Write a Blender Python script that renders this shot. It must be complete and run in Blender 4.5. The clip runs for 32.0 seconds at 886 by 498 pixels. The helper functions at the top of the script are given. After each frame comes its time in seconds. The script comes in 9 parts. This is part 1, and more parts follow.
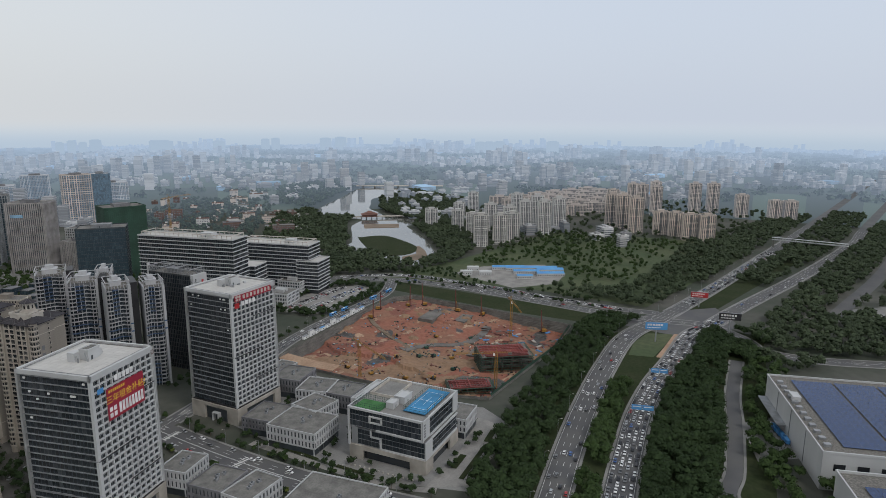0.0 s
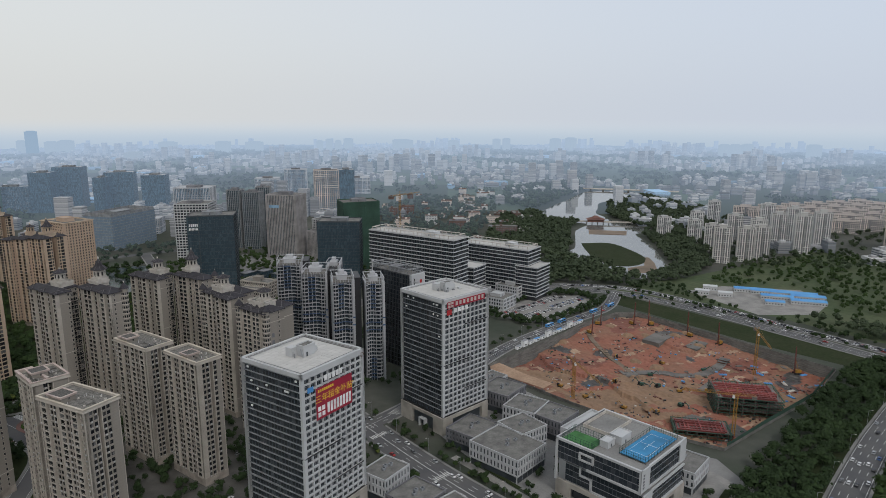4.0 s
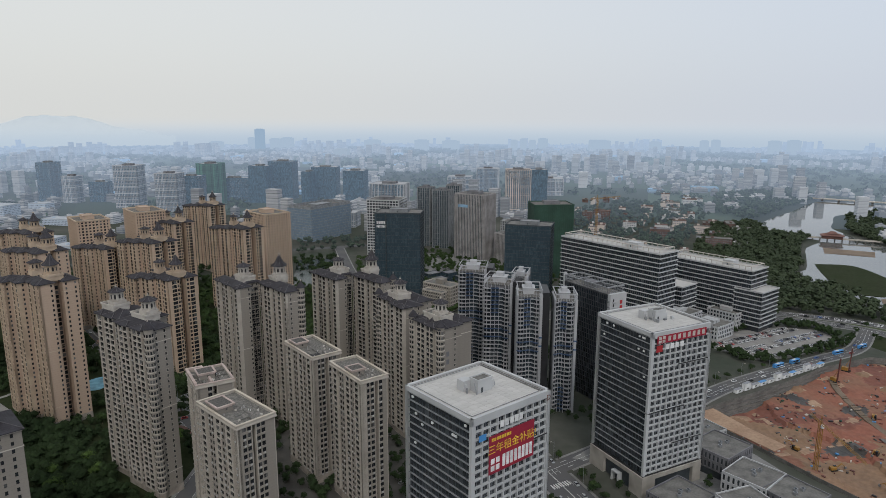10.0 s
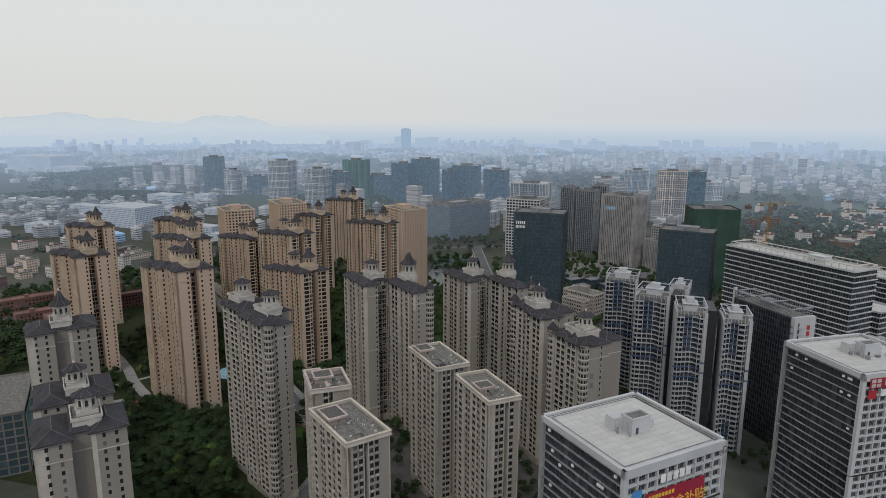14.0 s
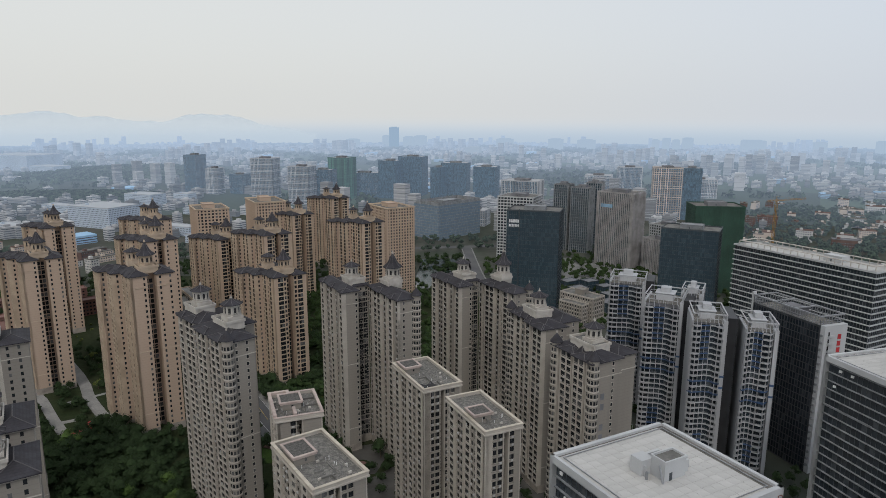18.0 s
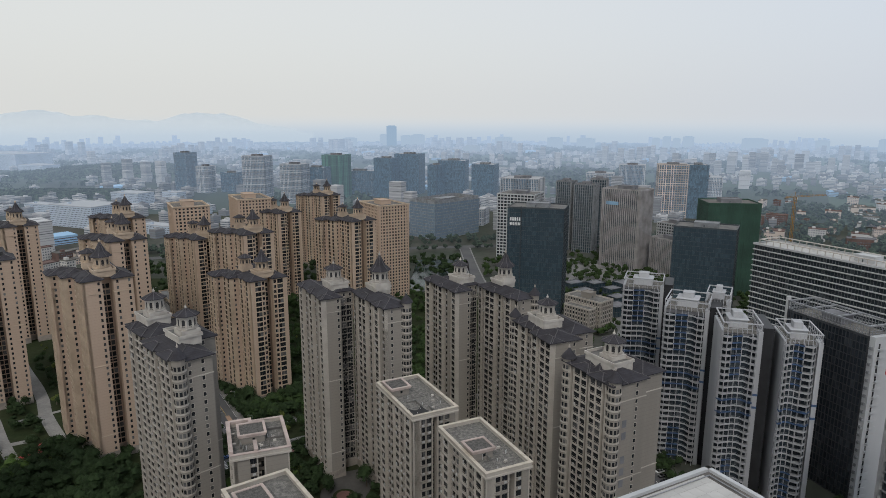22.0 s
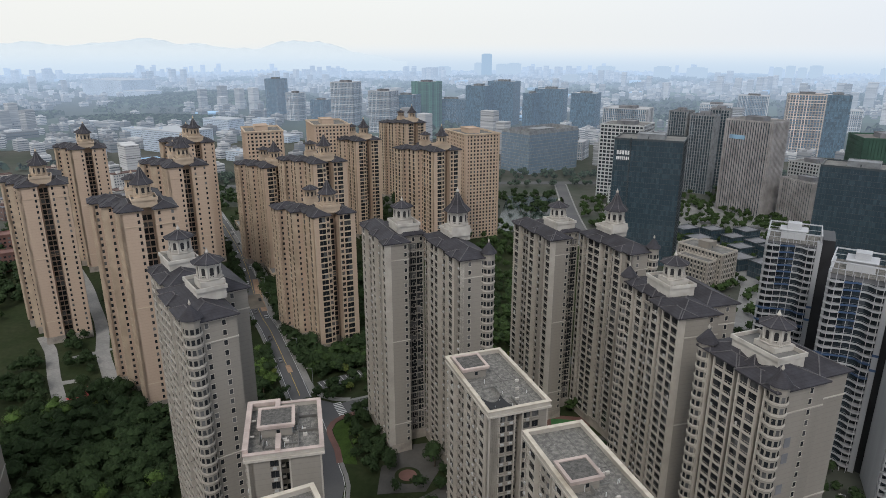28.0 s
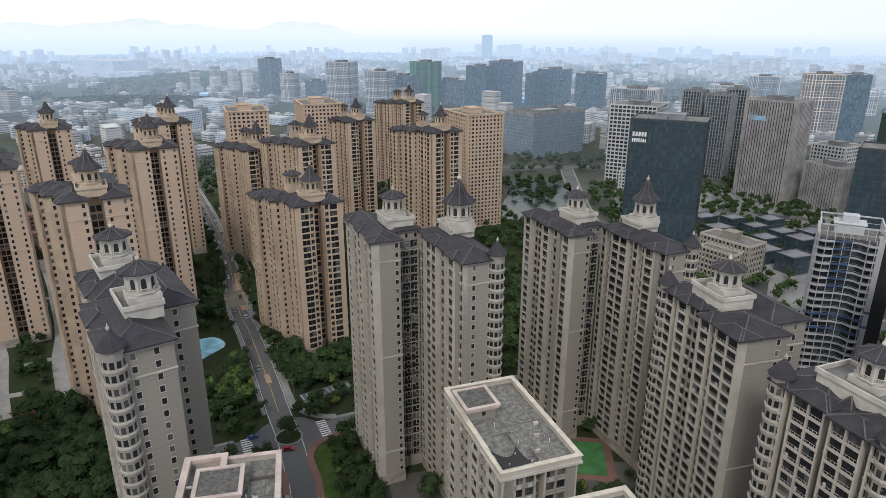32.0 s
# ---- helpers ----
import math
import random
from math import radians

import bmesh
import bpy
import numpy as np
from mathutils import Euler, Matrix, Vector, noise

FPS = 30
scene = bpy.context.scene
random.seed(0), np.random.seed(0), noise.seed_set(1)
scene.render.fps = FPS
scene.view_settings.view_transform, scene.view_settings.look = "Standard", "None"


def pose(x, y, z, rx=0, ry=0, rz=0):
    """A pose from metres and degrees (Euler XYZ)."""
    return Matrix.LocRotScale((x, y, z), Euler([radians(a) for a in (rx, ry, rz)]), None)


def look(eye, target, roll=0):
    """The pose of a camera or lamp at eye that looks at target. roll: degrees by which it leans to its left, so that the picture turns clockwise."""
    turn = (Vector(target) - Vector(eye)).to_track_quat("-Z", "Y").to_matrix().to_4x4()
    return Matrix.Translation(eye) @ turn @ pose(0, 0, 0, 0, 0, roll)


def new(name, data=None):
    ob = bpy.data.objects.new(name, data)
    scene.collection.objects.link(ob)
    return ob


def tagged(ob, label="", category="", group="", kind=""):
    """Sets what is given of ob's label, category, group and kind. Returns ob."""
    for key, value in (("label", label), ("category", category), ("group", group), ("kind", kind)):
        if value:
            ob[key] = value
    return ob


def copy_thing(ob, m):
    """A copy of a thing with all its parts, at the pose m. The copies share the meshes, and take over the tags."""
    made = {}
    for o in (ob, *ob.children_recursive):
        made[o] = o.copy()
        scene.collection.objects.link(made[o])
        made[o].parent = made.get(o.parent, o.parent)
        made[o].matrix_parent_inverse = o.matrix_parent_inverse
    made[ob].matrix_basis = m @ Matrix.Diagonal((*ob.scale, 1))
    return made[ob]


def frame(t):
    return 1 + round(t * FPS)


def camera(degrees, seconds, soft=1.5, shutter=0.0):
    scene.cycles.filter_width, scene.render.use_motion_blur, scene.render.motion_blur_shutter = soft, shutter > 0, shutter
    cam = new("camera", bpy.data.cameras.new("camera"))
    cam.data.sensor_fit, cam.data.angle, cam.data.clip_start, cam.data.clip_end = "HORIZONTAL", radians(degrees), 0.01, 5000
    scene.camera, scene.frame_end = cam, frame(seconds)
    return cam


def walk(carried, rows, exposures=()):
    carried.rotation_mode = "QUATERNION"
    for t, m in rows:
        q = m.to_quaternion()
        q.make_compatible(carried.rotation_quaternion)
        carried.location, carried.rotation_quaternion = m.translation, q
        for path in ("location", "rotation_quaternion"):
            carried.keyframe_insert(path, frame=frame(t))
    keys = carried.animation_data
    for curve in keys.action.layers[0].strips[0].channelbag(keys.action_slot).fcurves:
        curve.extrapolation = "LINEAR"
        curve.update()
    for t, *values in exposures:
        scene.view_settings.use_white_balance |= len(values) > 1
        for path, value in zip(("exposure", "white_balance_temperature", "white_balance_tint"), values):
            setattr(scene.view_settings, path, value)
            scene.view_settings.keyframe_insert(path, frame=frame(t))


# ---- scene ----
# ---- camera and its flight ----
cam = camera(68.85, 32.0, soft=0.5)

# seconds, place (m), yaw to the left of +y, pitch, roll (degrees)
PATH = [
    (0, 0.02, 0.00, 203.40, -49.304, -11.560, 0.232),
    (0.5, 3.13, 2.64, 203.34, -48.014, -11.572, 0.210),
    (1, 6.25, 5.36, 203.27, -46.392, -11.595, 0.188),
    (1.5, 9.36, 8.22, 203.21, -44.046, -11.579, 0.165),
    (2, 12.45, 11.32, 203.16, -41.346, -11.578, 0.143),
    (2.5, 15.53, 14.71, 203.11, -38.193, -11.588, 0.121),
    (3, 18.60, 18.49, 203.07, -33.832, -11.590, 0.098),
    (3.5, 21.63, 22.69, 203.04, -31.225, -11.580, 0.115),
    (5.5, 32.56, 42.17, 202.63, -23.121, -11.635, 0.182),
    (6, 34.75, 47.23, 202.37, -20.301, -11.652, 0.199),
    (6.5, 36.64, 52.21, 202.01, -17.840, -11.639, 0.193),
    (7, 38.27, 57.11, 201.55, -15.554, -11.594, 0.187),
    (7.5, 39.69, 61.96, 201.00, -13.348, -11.607, 0.182),
    (8, 40.95, 66.79, 200.35, -12.773, -11.596, 0.176),
    (8.5, 42.12, 71.64, 199.61, -12.630, -11.568, 0.170),
    (9, 43.23, 76.54, 198.78, -12.530, -11.574, 0.164),
    (9.5, 44.34, 81.50, 197.87, -12.511, -11.567, 0.171),
    (10, 45.43, 86.54, 196.89, -12.492, -11.570, 0.178),
    (10.5, 46.47, 91.63, 195.85, -12.520, -11.562, 0.185),
    (11, 47.44, 96.76, 194.77, -11.604, -11.564, 0.192),
    (11.5, 48.32, 101.92, 193.67, -2.823, -11.570, 0.199),
    (12, 49.08, 107.11, 192.56, -0.019, -11.552, 0.206),
    (12.5, 49.70, 112.30, 191.46, -0.003, -11.551, 0.213),
    (13, 50.15, 117.50, 190.39, 0.002, -11.532, 0.220),
    (13.5, 50.41, 122.68, 189.35, -0.013, -11.501, 0.215),
    (14, 50.53, 127.84, 188.34, -0.019, -11.484, 0.210),
    (14.5, 50.54, 132.99, 187.37, 0.007, -11.503, 0.205),
    (16.5, 50.45, 153.42, 183.76, -0.591, -11.516, 0.185),
    (17, 50.61, 158.48, 182.90, -0.939, -11.512, 0.172),
    (17.5, 50.86, 163.54, 182.04, -1.024, -11.547, 0.159),
    (18, 51.18, 168.59, 181.17, -1.006, -11.532, 0.146),
    (18.5, 51.55, 173.64, 180.28, -1.073, -11.592, 0.134),
    (19, 51.93, 178.72, 179.35, -1.137, -11.572, 0.121),
    (19.5, 52.31, 183.81, 178.37, -1.196, -11.605, 0.115),
    (20, 52.68, 188.91, 177.35, -1.182, -11.567, 0.109),
    (20.5, 53.04, 194.02, 176.30, -1.168, -11.594, 0.103),
    (21, 53.38, 199.13, 175.23, -1.156, -11.551, 0.098),
    (21.5, 53.70, 204.23, 174.15, -1.142, -11.567, 0.092),
    (22, 54.01, 209.30, 173.07, -1.138, -11.536, 0.086),
    (22.5, 54.29, 214.34, 172.00, -1.155, -11.534, 0.080),
    (23, 54.54, 219.33, 170.96, -1.105, -11.519, 0.074),
    (23.5, 54.76, 224.29, 169.95, -0.885, -11.507, 0.087),
    (24, 54.95, 229.21, 168.96, -0.582, -11.500, 0.099),
    (24.5, 55.09, 234.11, 168.01, -0.271, -11.532, 0.112),
    (26.5, 55.06, 253.93, 164.37, 1.010, -15.943, 0.163),
    (27, 54.86, 259.01, 163.49, 2.835, -17.239, 0.115),
    (27.5, 54.57, 264.12, 162.60, 6.099, -17.413, 0.068),
    (28, 54.16, 269.22, 161.68, 7.125, -17.393, 0.021),
    (28.5, 53.65, 274.28, 160.73, 7.113, -17.369, 0.009),
    (29, 53.05, 279.29, 159.75, 7.139, -17.340, -0.003),
    (29.5, 52.41, 284.28, 158.77, 7.146, -17.364, -0.015),
    (30, 51.77, 289.26, 157.79, 7.135, -17.354, -0.028),
    (30.5, 51.16, 294.25, 156.83, 7.121, -17.368, -0.007),
    (31, 50.58, 299.24, 155.89, 7.126, -17.619, 0.014),
    (31.5, 50.02, 304.24, 154.96, 7.099, -18.503, 0.034),
    (32, 49.47, 309.23, 154.03, 7.094, -18.813, 0.055),
]
walk(cam, [(t, pose(x, y, z, 90 + p, 0, w) @ pose(0, 0, 0, 0, 0, r)) for t, x, y, z, w, p, r in PATH],
     exposures=[(0, 0.0, 6380, 9.5), (24.0, 0.03, 6380, 9.5), (27.5, 0.34, 6380, 9.5), (30, 0.46, 6380, 9.5), (32, 0.58, 6380, 9.5)])

# ---- world and sun ----
SUN_AZ, SUN_EL = radians(187), radians(46)      # clockwise from +y, above the horizon
world = bpy.data.worlds.new("hazy_sky")
scene.world = world
world.use_nodes = True
wn, wl = world.node_tree.nodes, world.node_tree.links
sky = wn.new("ShaderNodeTexSky")
sky.sky_type, sky.sun_disc = "NISHITA", False
sky.sun_elevation, sky.sun_rotation = SUN_EL, SUN_AZ
sky.air_density, sky.dust_density, sky.ozone_density = 1.0, 6.0, 1.0
veil = wn.new("ShaderNodeMix")
veil.data_type = "RGBA"
veil.inputs[0].default_value = 0.8
# the haze colour is set warmer and brighter towards -x, +y, apart from the sun
way = wn.new("ShaderNodeTexCoord")
west = wn.new("ShaderNodeVectorMath")
west.operation = "DOT_PRODUCT"
west.inputs[1].default_value = (-0.8, 0.6, 0.0)
tone = wn.new("ShaderNodeMapRange")
tone.interpolation_type = "SMOOTHSTEP"
tone.inputs[1].default_value, tone.inputs[2].default_value = -0.6, 1.0
haze = wn.new("ShaderNodeMix")
haze.data_type = "RGBA"
haze.inputs[6].default_value, haze.inputs[7].default_value = (6.5, 7.1, 8.1, 1), (7.9, 7.9, 7.6, 1)
wl.new(way.outputs["Generated"], west.inputs[0])
wl.new(west.outputs["Value"], tone.inputs[0])
wl.new(tone.outputs[0], haze.inputs[0])
wl.new(haze.outputs[2], veil.inputs[7])
wl.new(sky.outputs[0], veil.inputs[6])
wl.new(veil.outputs[2], wn["Background"].inputs[0])
wn["Background"].inputs[1].default_value = 0.108

sun = new("sun", bpy.data.lights.new("sun", "SUN"))
sun.data.energy, sun.data.angle, sun.data.color = 1.0, radians(12), (1.0, 0.965, 0.91)
sun.matrix_world = look((math.sin(SUN_AZ) * math.cos(SUN_EL) * 900, math.cos(SUN_AZ) * math.cos(SUN_EL) * 900, math.sin(SUN_EL) * 900), (0, 0, 0))


# ---- building blocks ----
class Mesh:
    """Gathers faces of one part."""

    def __init__(self):
        self.v, self.f = [], []

    def add(self, verts, faces):
        n = len(self.v)
        self.v.extend(verts)
        self.f.extend(tuple(i + n for i in q) for q in faces)
        return self

    def box(self, x0, x1, y0, y1, z0, z1):
        return self.add([(x0, y0, z0), (x1, y0, z0), (x1, y1, z0), (x0, y1, z0), (x0, y0, z1), (x1, y0, z1), (x1, y1, z1), (x0, y1, z1)],
                        [(0, 3, 2, 1), (4, 5, 6, 7), (0, 1, 5, 4), (1, 2, 6, 5), (2, 3, 7, 6), (3, 0, 4, 7)])

    def slab(self, poly, z0, z1):
        n = len(poly)
        return self.add([(x, y, z0) for x, y in poly] + [(x, y, z1) for x, y in poly],
                        [tuple(range(n - 1, -1, -1)), tuple(range(n, 2 * n))] + [(i, (i + 1) % n, n + (i + 1) % n, n + i) for i in range(n)])

    def taper(self, cx, cy, r0, z0, r1, z1, n=8, turn=0.0):
        a = [turn + 2 * math.pi * i / n for i in range(n)]
        ring = [(cx + r0 * math.cos(t), cy + r0 * math.sin(t), z0) for t in a]
        if r1 < 0.01:
            return self.add(ring + [(cx, cy, z1)], [(i, (i + 1) % n, n) for i in range(n)] + [tuple(range(n - 1, -1, -1))])
        return self.add(ring + [(cx + r1 * math.cos(t), cy + r1 * math.sin(t), z1) for t in a],
                        [(i, (i + 1) % n, n + (i + 1) % n, n + i) for i in range(n)] + [tuple(range(n - 1, -1, -1)), tuple(range(n, 2 * n))])

    def hip(self, x0, x1, y0, y1, z, h, over=0.9):
        """A hipped roof with an eave of its own thickness."""
        x0, x1, y0, y1 = x0 - over, x1 + over, y0 - over, y1 + over
        s = min(x1 - x0, y1 - y0) / 2
        if x1 - x0 >= y1 - y0:
            ra, rb = (x0 + s, (y0 + y1) / 2, z + h), (x1 - s, (y0 + y1) / 2, z + h)
            top = [(4, 5, 9, 8), (5, 6, 9), (6, 7, 8, 9), (7, 4, 8)]
        else:
            ra, rb = ((x0 + x1) / 2, y0 + s, z + h), ((x0 + x1) / 2, y1 - s, z + h)
            top = [(4, 5, 8), (5, 6, 9, 8), (6, 7, 9), (7, 4, 8, 9)]
        e = 0.35
        return self.add([(x0, y0, z), (x1, y0, z), (x1, y1, z), (x0, y1, z), (x0, y0, z + e), (x1, y0, z + e), (x1, y1, z + e), (x0, y1, z + e), ra, rb],
                        [(0, 3, 2, 1), (0, 1, 5, 4), (1, 2, 6, 5), (2, 3, 7, 6), (3, 0, 4, 7)] + top)

    def ridges(self, x0, x1, y0, y1, z, h, over=0.9, w=0.28):
        """Cap tiles along the hips and the ridge of hip()."""
        x0, x1, y0, y1 = x0 - over, x1 + over, y0 - over, y1 + over
        s = min(x1 - x0, y1 - y0) / 2
        if x1 - x0 >= y1 - y0:
            ra, rb = (x0 + s, (y0 + y1) / 2, z + h), (x1 - s, (y0 + y1) / 2, z + h)
            c = [((x0, y0), ra), ((x0, y1), ra), ((x1, y0), rb), ((x1, y1), rb)]
        else:
            ra, rb = ((x0 + x1) / 2, y0 + s, z + h), ((x0 + x1) / 2, y1 - s, z + h)
            c = [((x0, y0), ra), ((x1, y0), ra), ((x0, y1), rb), ((x1, y1), rb)]
        for p, q in [((*p, z + 0.35), q) for p, q in c] + [(ra, rb)]:
            self.bar(p, q, w)
        return self

    def bar(self, p, q, w):
        """A square bar from p to q."""
        p, q = Vector(p), Vector(q)
        d = q - p
        if d.length < 1e-4:
            return self
        a = d.cross(Vector((0, 0, 1)))
        a = a.normalized() if a.length > 1e-4 else Vector((1, 0, 0))
        b = d.cross(a).normalized()
        k = [p + (a * i + b * j) * w / 2 for i, j in ((-1, -1), (1, -1), (1, 1), (-1, 1))]
        return self.add([tuple(c) for c in k] + [tuple(c + d) for c in k], [(0, 1, 2, 3), (7, 6, 5, 4), (0, 4, 5, 1), (1, 5, 6, 2), (2, 6, 7, 3), (3, 7, 4, 0)])

    def ring(self, x0, x1, y0, y1, z0, z1, t):
        """A parapet round a rectangle."""
        o, i = [(x0, y0), (x1, y0), (x1, y1), (x0, y1)], [(x0 + t, y0 + t), (x1 - t, y0 + t), (x1 - t, y1 - t), (x0 + t, y1 - t)]
        vs = [(*p, z) for z in (z0, z1) for p in o + i]
        fs = []
        for k in range(4):
            n = (k + 1) % 4
            fs += [(k, n, 8 + n, 8 + k), (4 + n, 4 + k, 12 + k, 12 + n), (8 + k, 8 + n, 12 + n, 12 + k), (n, k, 4 + k, 4 + n)]
        return self.add(vs, fs)

    def data(self, name, material, smooth=False):
        me = bpy.data.meshes.new(name)
        me.from_pydata([tuple(c) for c in self.v], [], self.f)
        if smooth:
            me.polygons.foreach_set("use_smooth", [True] * len(me.polygons))
        me.materials.append(material)
        me.update()
        return me


def part(name, mesh, material, parent=None, label="", kind="", at=None):
    """One mesh object under a thing or a part; mesh is a Mesh or shared mesh data."""
    ob = new(name, mesh.data(name, material) if isinstance(mesh, Mesh) else mesh)
    if parent:
        ob.parent = parent
    if at is not None:
        ob.matrix_basis = at
    return tagged(ob, label, kind=kind)


def thing(name, m, label, category, group="", kind=""):
    ob = new(name)
    ob.matrix_world = m
    return tagged(ob, label, category, group, kind)


def flat(mesh, name, material, label, category, kind="structure"):
    return tagged(new(name, mesh.data(name, material)), label, category, "", kind)


def strip(points, width, z0, z1, mesh=None):
    """A band of even width along a line on the plan."""
    mesh = mesh or Mesh()
    p = [Vector(q) for q in points]
    n = []
    for i, q in enumerate(p):
        d = (p[min(i + 1, len(p) - 1)] - p[max(i - 1, 0)]).normalized()
        n.append(Vector((-d.y, d.x)))
    a, b = [q + m * width / 2 for q, m in zip(p, n)], [q - m * width / 2 for q, m in zip(p, n)]
    k = len(p)
    vs = [(*q, z1) for q in a] + [(*q, z1) for q in b] + [(*q, z0) for q in a] + [(*q, z0) for q in b]
    fs = []
    for i in range(k - 1):
        fs += [(k + i, k + i + 1, i + 1, i), (i, i + 1, 2 * k + i + 1, 2 * k + i), (k + i + 1, k + i, 3 * k + i, 3 * k + i + 1)]
    return mesh.add(vs, fs)


def smooth_line(points, step=12.0):
    """A rounder line through the given points."""
    p = [Vector(q) for q in points]
    p = [p[0] * 2 - p[1]] + p + [p[-1] * 2 - p[-2]]
    out = []
    for i in range(1, len(p) - 2):
        n = max(1, int((p[i + 1] - p[i]).length / step))
        for k in range(n):
            t = k / n
            out.append(0.5 * (2 * p[i] + (p[i + 1] - p[i - 1]) * t + (2 * p[i - 1] - 5 * p[i] + 4 * p[i + 1] - p[i + 2]) * t * t + (3 * p[i] - p[i - 1] - 3 * p[i + 1] + p[i + 2]) * t ** 3))
    return [tuple(q) for q in out] + [tuple(p[-2])]


def inside(x, y, poly):
    c, j = False, len(poly) - 1
    for i in range(len(poly)):
        (xi, yi), (xj, yj) = poly[i], poly[j]
        if (yi > y) != (yj > y) and x < (xj - xi) * (y - yi) / (yj - yi) + xi:
            c = not c
        j = i
    return c


# ---- materials ----
def surface(name, colour, rough=0.8, metal=0.0, spread=0.12, grain=2.0, stain=0.08, bump=0.15, island=0.0, per_object=0.0, second=None, spec=0.4, streak=False, joint=0.0):
    """A principled surface with stains at a large scale, grain at a small one, and bump."""
    m = bpy.data.materials.new(name)
    m.use_nodes = True
    n, l = m.node_tree.nodes, m.node_tree.links
    b = n["Principled BSDF"]
    b.inputs["Roughness"].default_value, b.inputs["Metallic"].default_value = rough, metal
    b.inputs["Specular IOR Level"].default_value = spec
    co = n.new("ShaderNodeTexCoord")
    vec = co.outputs["Object"]
    big, small = n.new("ShaderNodeTexNoise"), n.new("ShaderNodeTexNoise")
    if streak:
        mp = n.new("ShaderNodeMapping")
        mp.inputs["Scale"].default_value = (1, 1, 0.12)
        l.new(vec, mp.inputs[0])
        l.new(mp.outputs[0], big.inputs["Vector"])
    else:
        l.new(vec, big.inputs["Vector"])
    l.new(vec, small.inputs["Vector"])
    big.inputs["Scale"].default_value, big.inputs["Detail"].default_value = stain, 5
    small.inputs["Scale"].default_value, small.inputs["Detail"].default_value = grain, 4
    mix = n.new("ShaderNodeMix")
    mix.data_type = "RGBA"
    other = second or tuple(c * 0.6 for c in colour)
    mix.inputs[6].default_value, mix.inputs[7].default_value = (*colour, 1), (*other, 1)
    ramp = n.new("ShaderNodeMapRange")
    ramp.inputs[1].default_value, ramp.inputs[2].default_value = 0.38, 0.68
    l.new(big.outputs[0], ramp.inputs[0])
    l.new(ramp.outputs[0], mix.inputs[0])
    hsv = n.new("ShaderNodeHueSaturation")
    l.new(mix.outputs[2], hsv.inputs["Color"])
    val = n.new("ShaderNodeMath")
    val.operation = "MULTIPLY_ADD"
    val.inputs[1].default_value, val.inputs[2].default_value = 2 * spread, 1 - spread
    l.new(small.outputs[0], val.inputs[0])
    last = val.outputs[0]
    if island or per_object:
        src = n.new("ShaderNodeNewGeometry").outputs["Random Per Island"] if island else n.new("ShaderNodeObjectInfo").outputs["Random"]
        if island and per_object:
            add = n.new("ShaderNodeMath")
            add.operation = "ADD"
            frac = n.new("ShaderNodeMath")
            frac.operation = "FRACT"
            l.new(src, add.inputs[0])
            l.new(n.new("ShaderNodeObjectInfo").outputs["Random"], add.inputs[1])
            l.new(add.outputs[0], frac.inputs[0])
            src = frac.outputs[0]
        k = n.new("ShaderNodeMath")
        k.operation = "MULTIPLY_ADD"
        amount = island or per_object
        k.inputs[1].default_value, k.inputs[2].default_value = 2 * amount, 1 - amount
        l.new(src, k.inputs[0])
        mul = n.new("ShaderNodeMath")
        mul.operation = "MULTIPLY"
        l.new(k.outputs[0], mul.inputs[0])
        l.new(last, mul.inputs[1])
        last = mul.outputs[0]
    if joint:
        # thin horizontal joints in the plaster
        sep, fr = n.new("ShaderNodeSeparateXYZ"), n.new("ShaderNodeMath")
        l.new(vec, sep.inputs[0])
        fr.operation = "PINGPONG"
        fr.inputs[1].default_value = joint / 2
        l.new(sep.outputs[2], fr.inputs[0])
        cut = n.new("ShaderNodeMapRange")
        cut.inputs[1].default_value, cut.inputs[2].default_value, cut.inputs[3].default_value = 0.03, 0.09, 0.87
        l.new(fr.outputs[0], cut.inputs[0])
        mul = n.new("ShaderNodeMath")
        mul.operation = "MULTIPLY"
        l.new(cut.outputs[0], mul.inputs[0])
        l.new(last, mul.inputs[1])
        last = mul.outputs[0]
    l.new(last, hsv.inputs["Value"])
    l.new(hsv.outputs[0], b.inputs["Base Color"])
    if bump:
        bp = n.new("ShaderNodeBump")
        bp.inputs["Strength"].default_value, bp.inputs["Distance"].default_value = bump, 0.05
        l.new(small.outputs[0], bp.inputs["Height"])
        l.new(bp.outputs[0], b.inputs["Normal"])
    return m


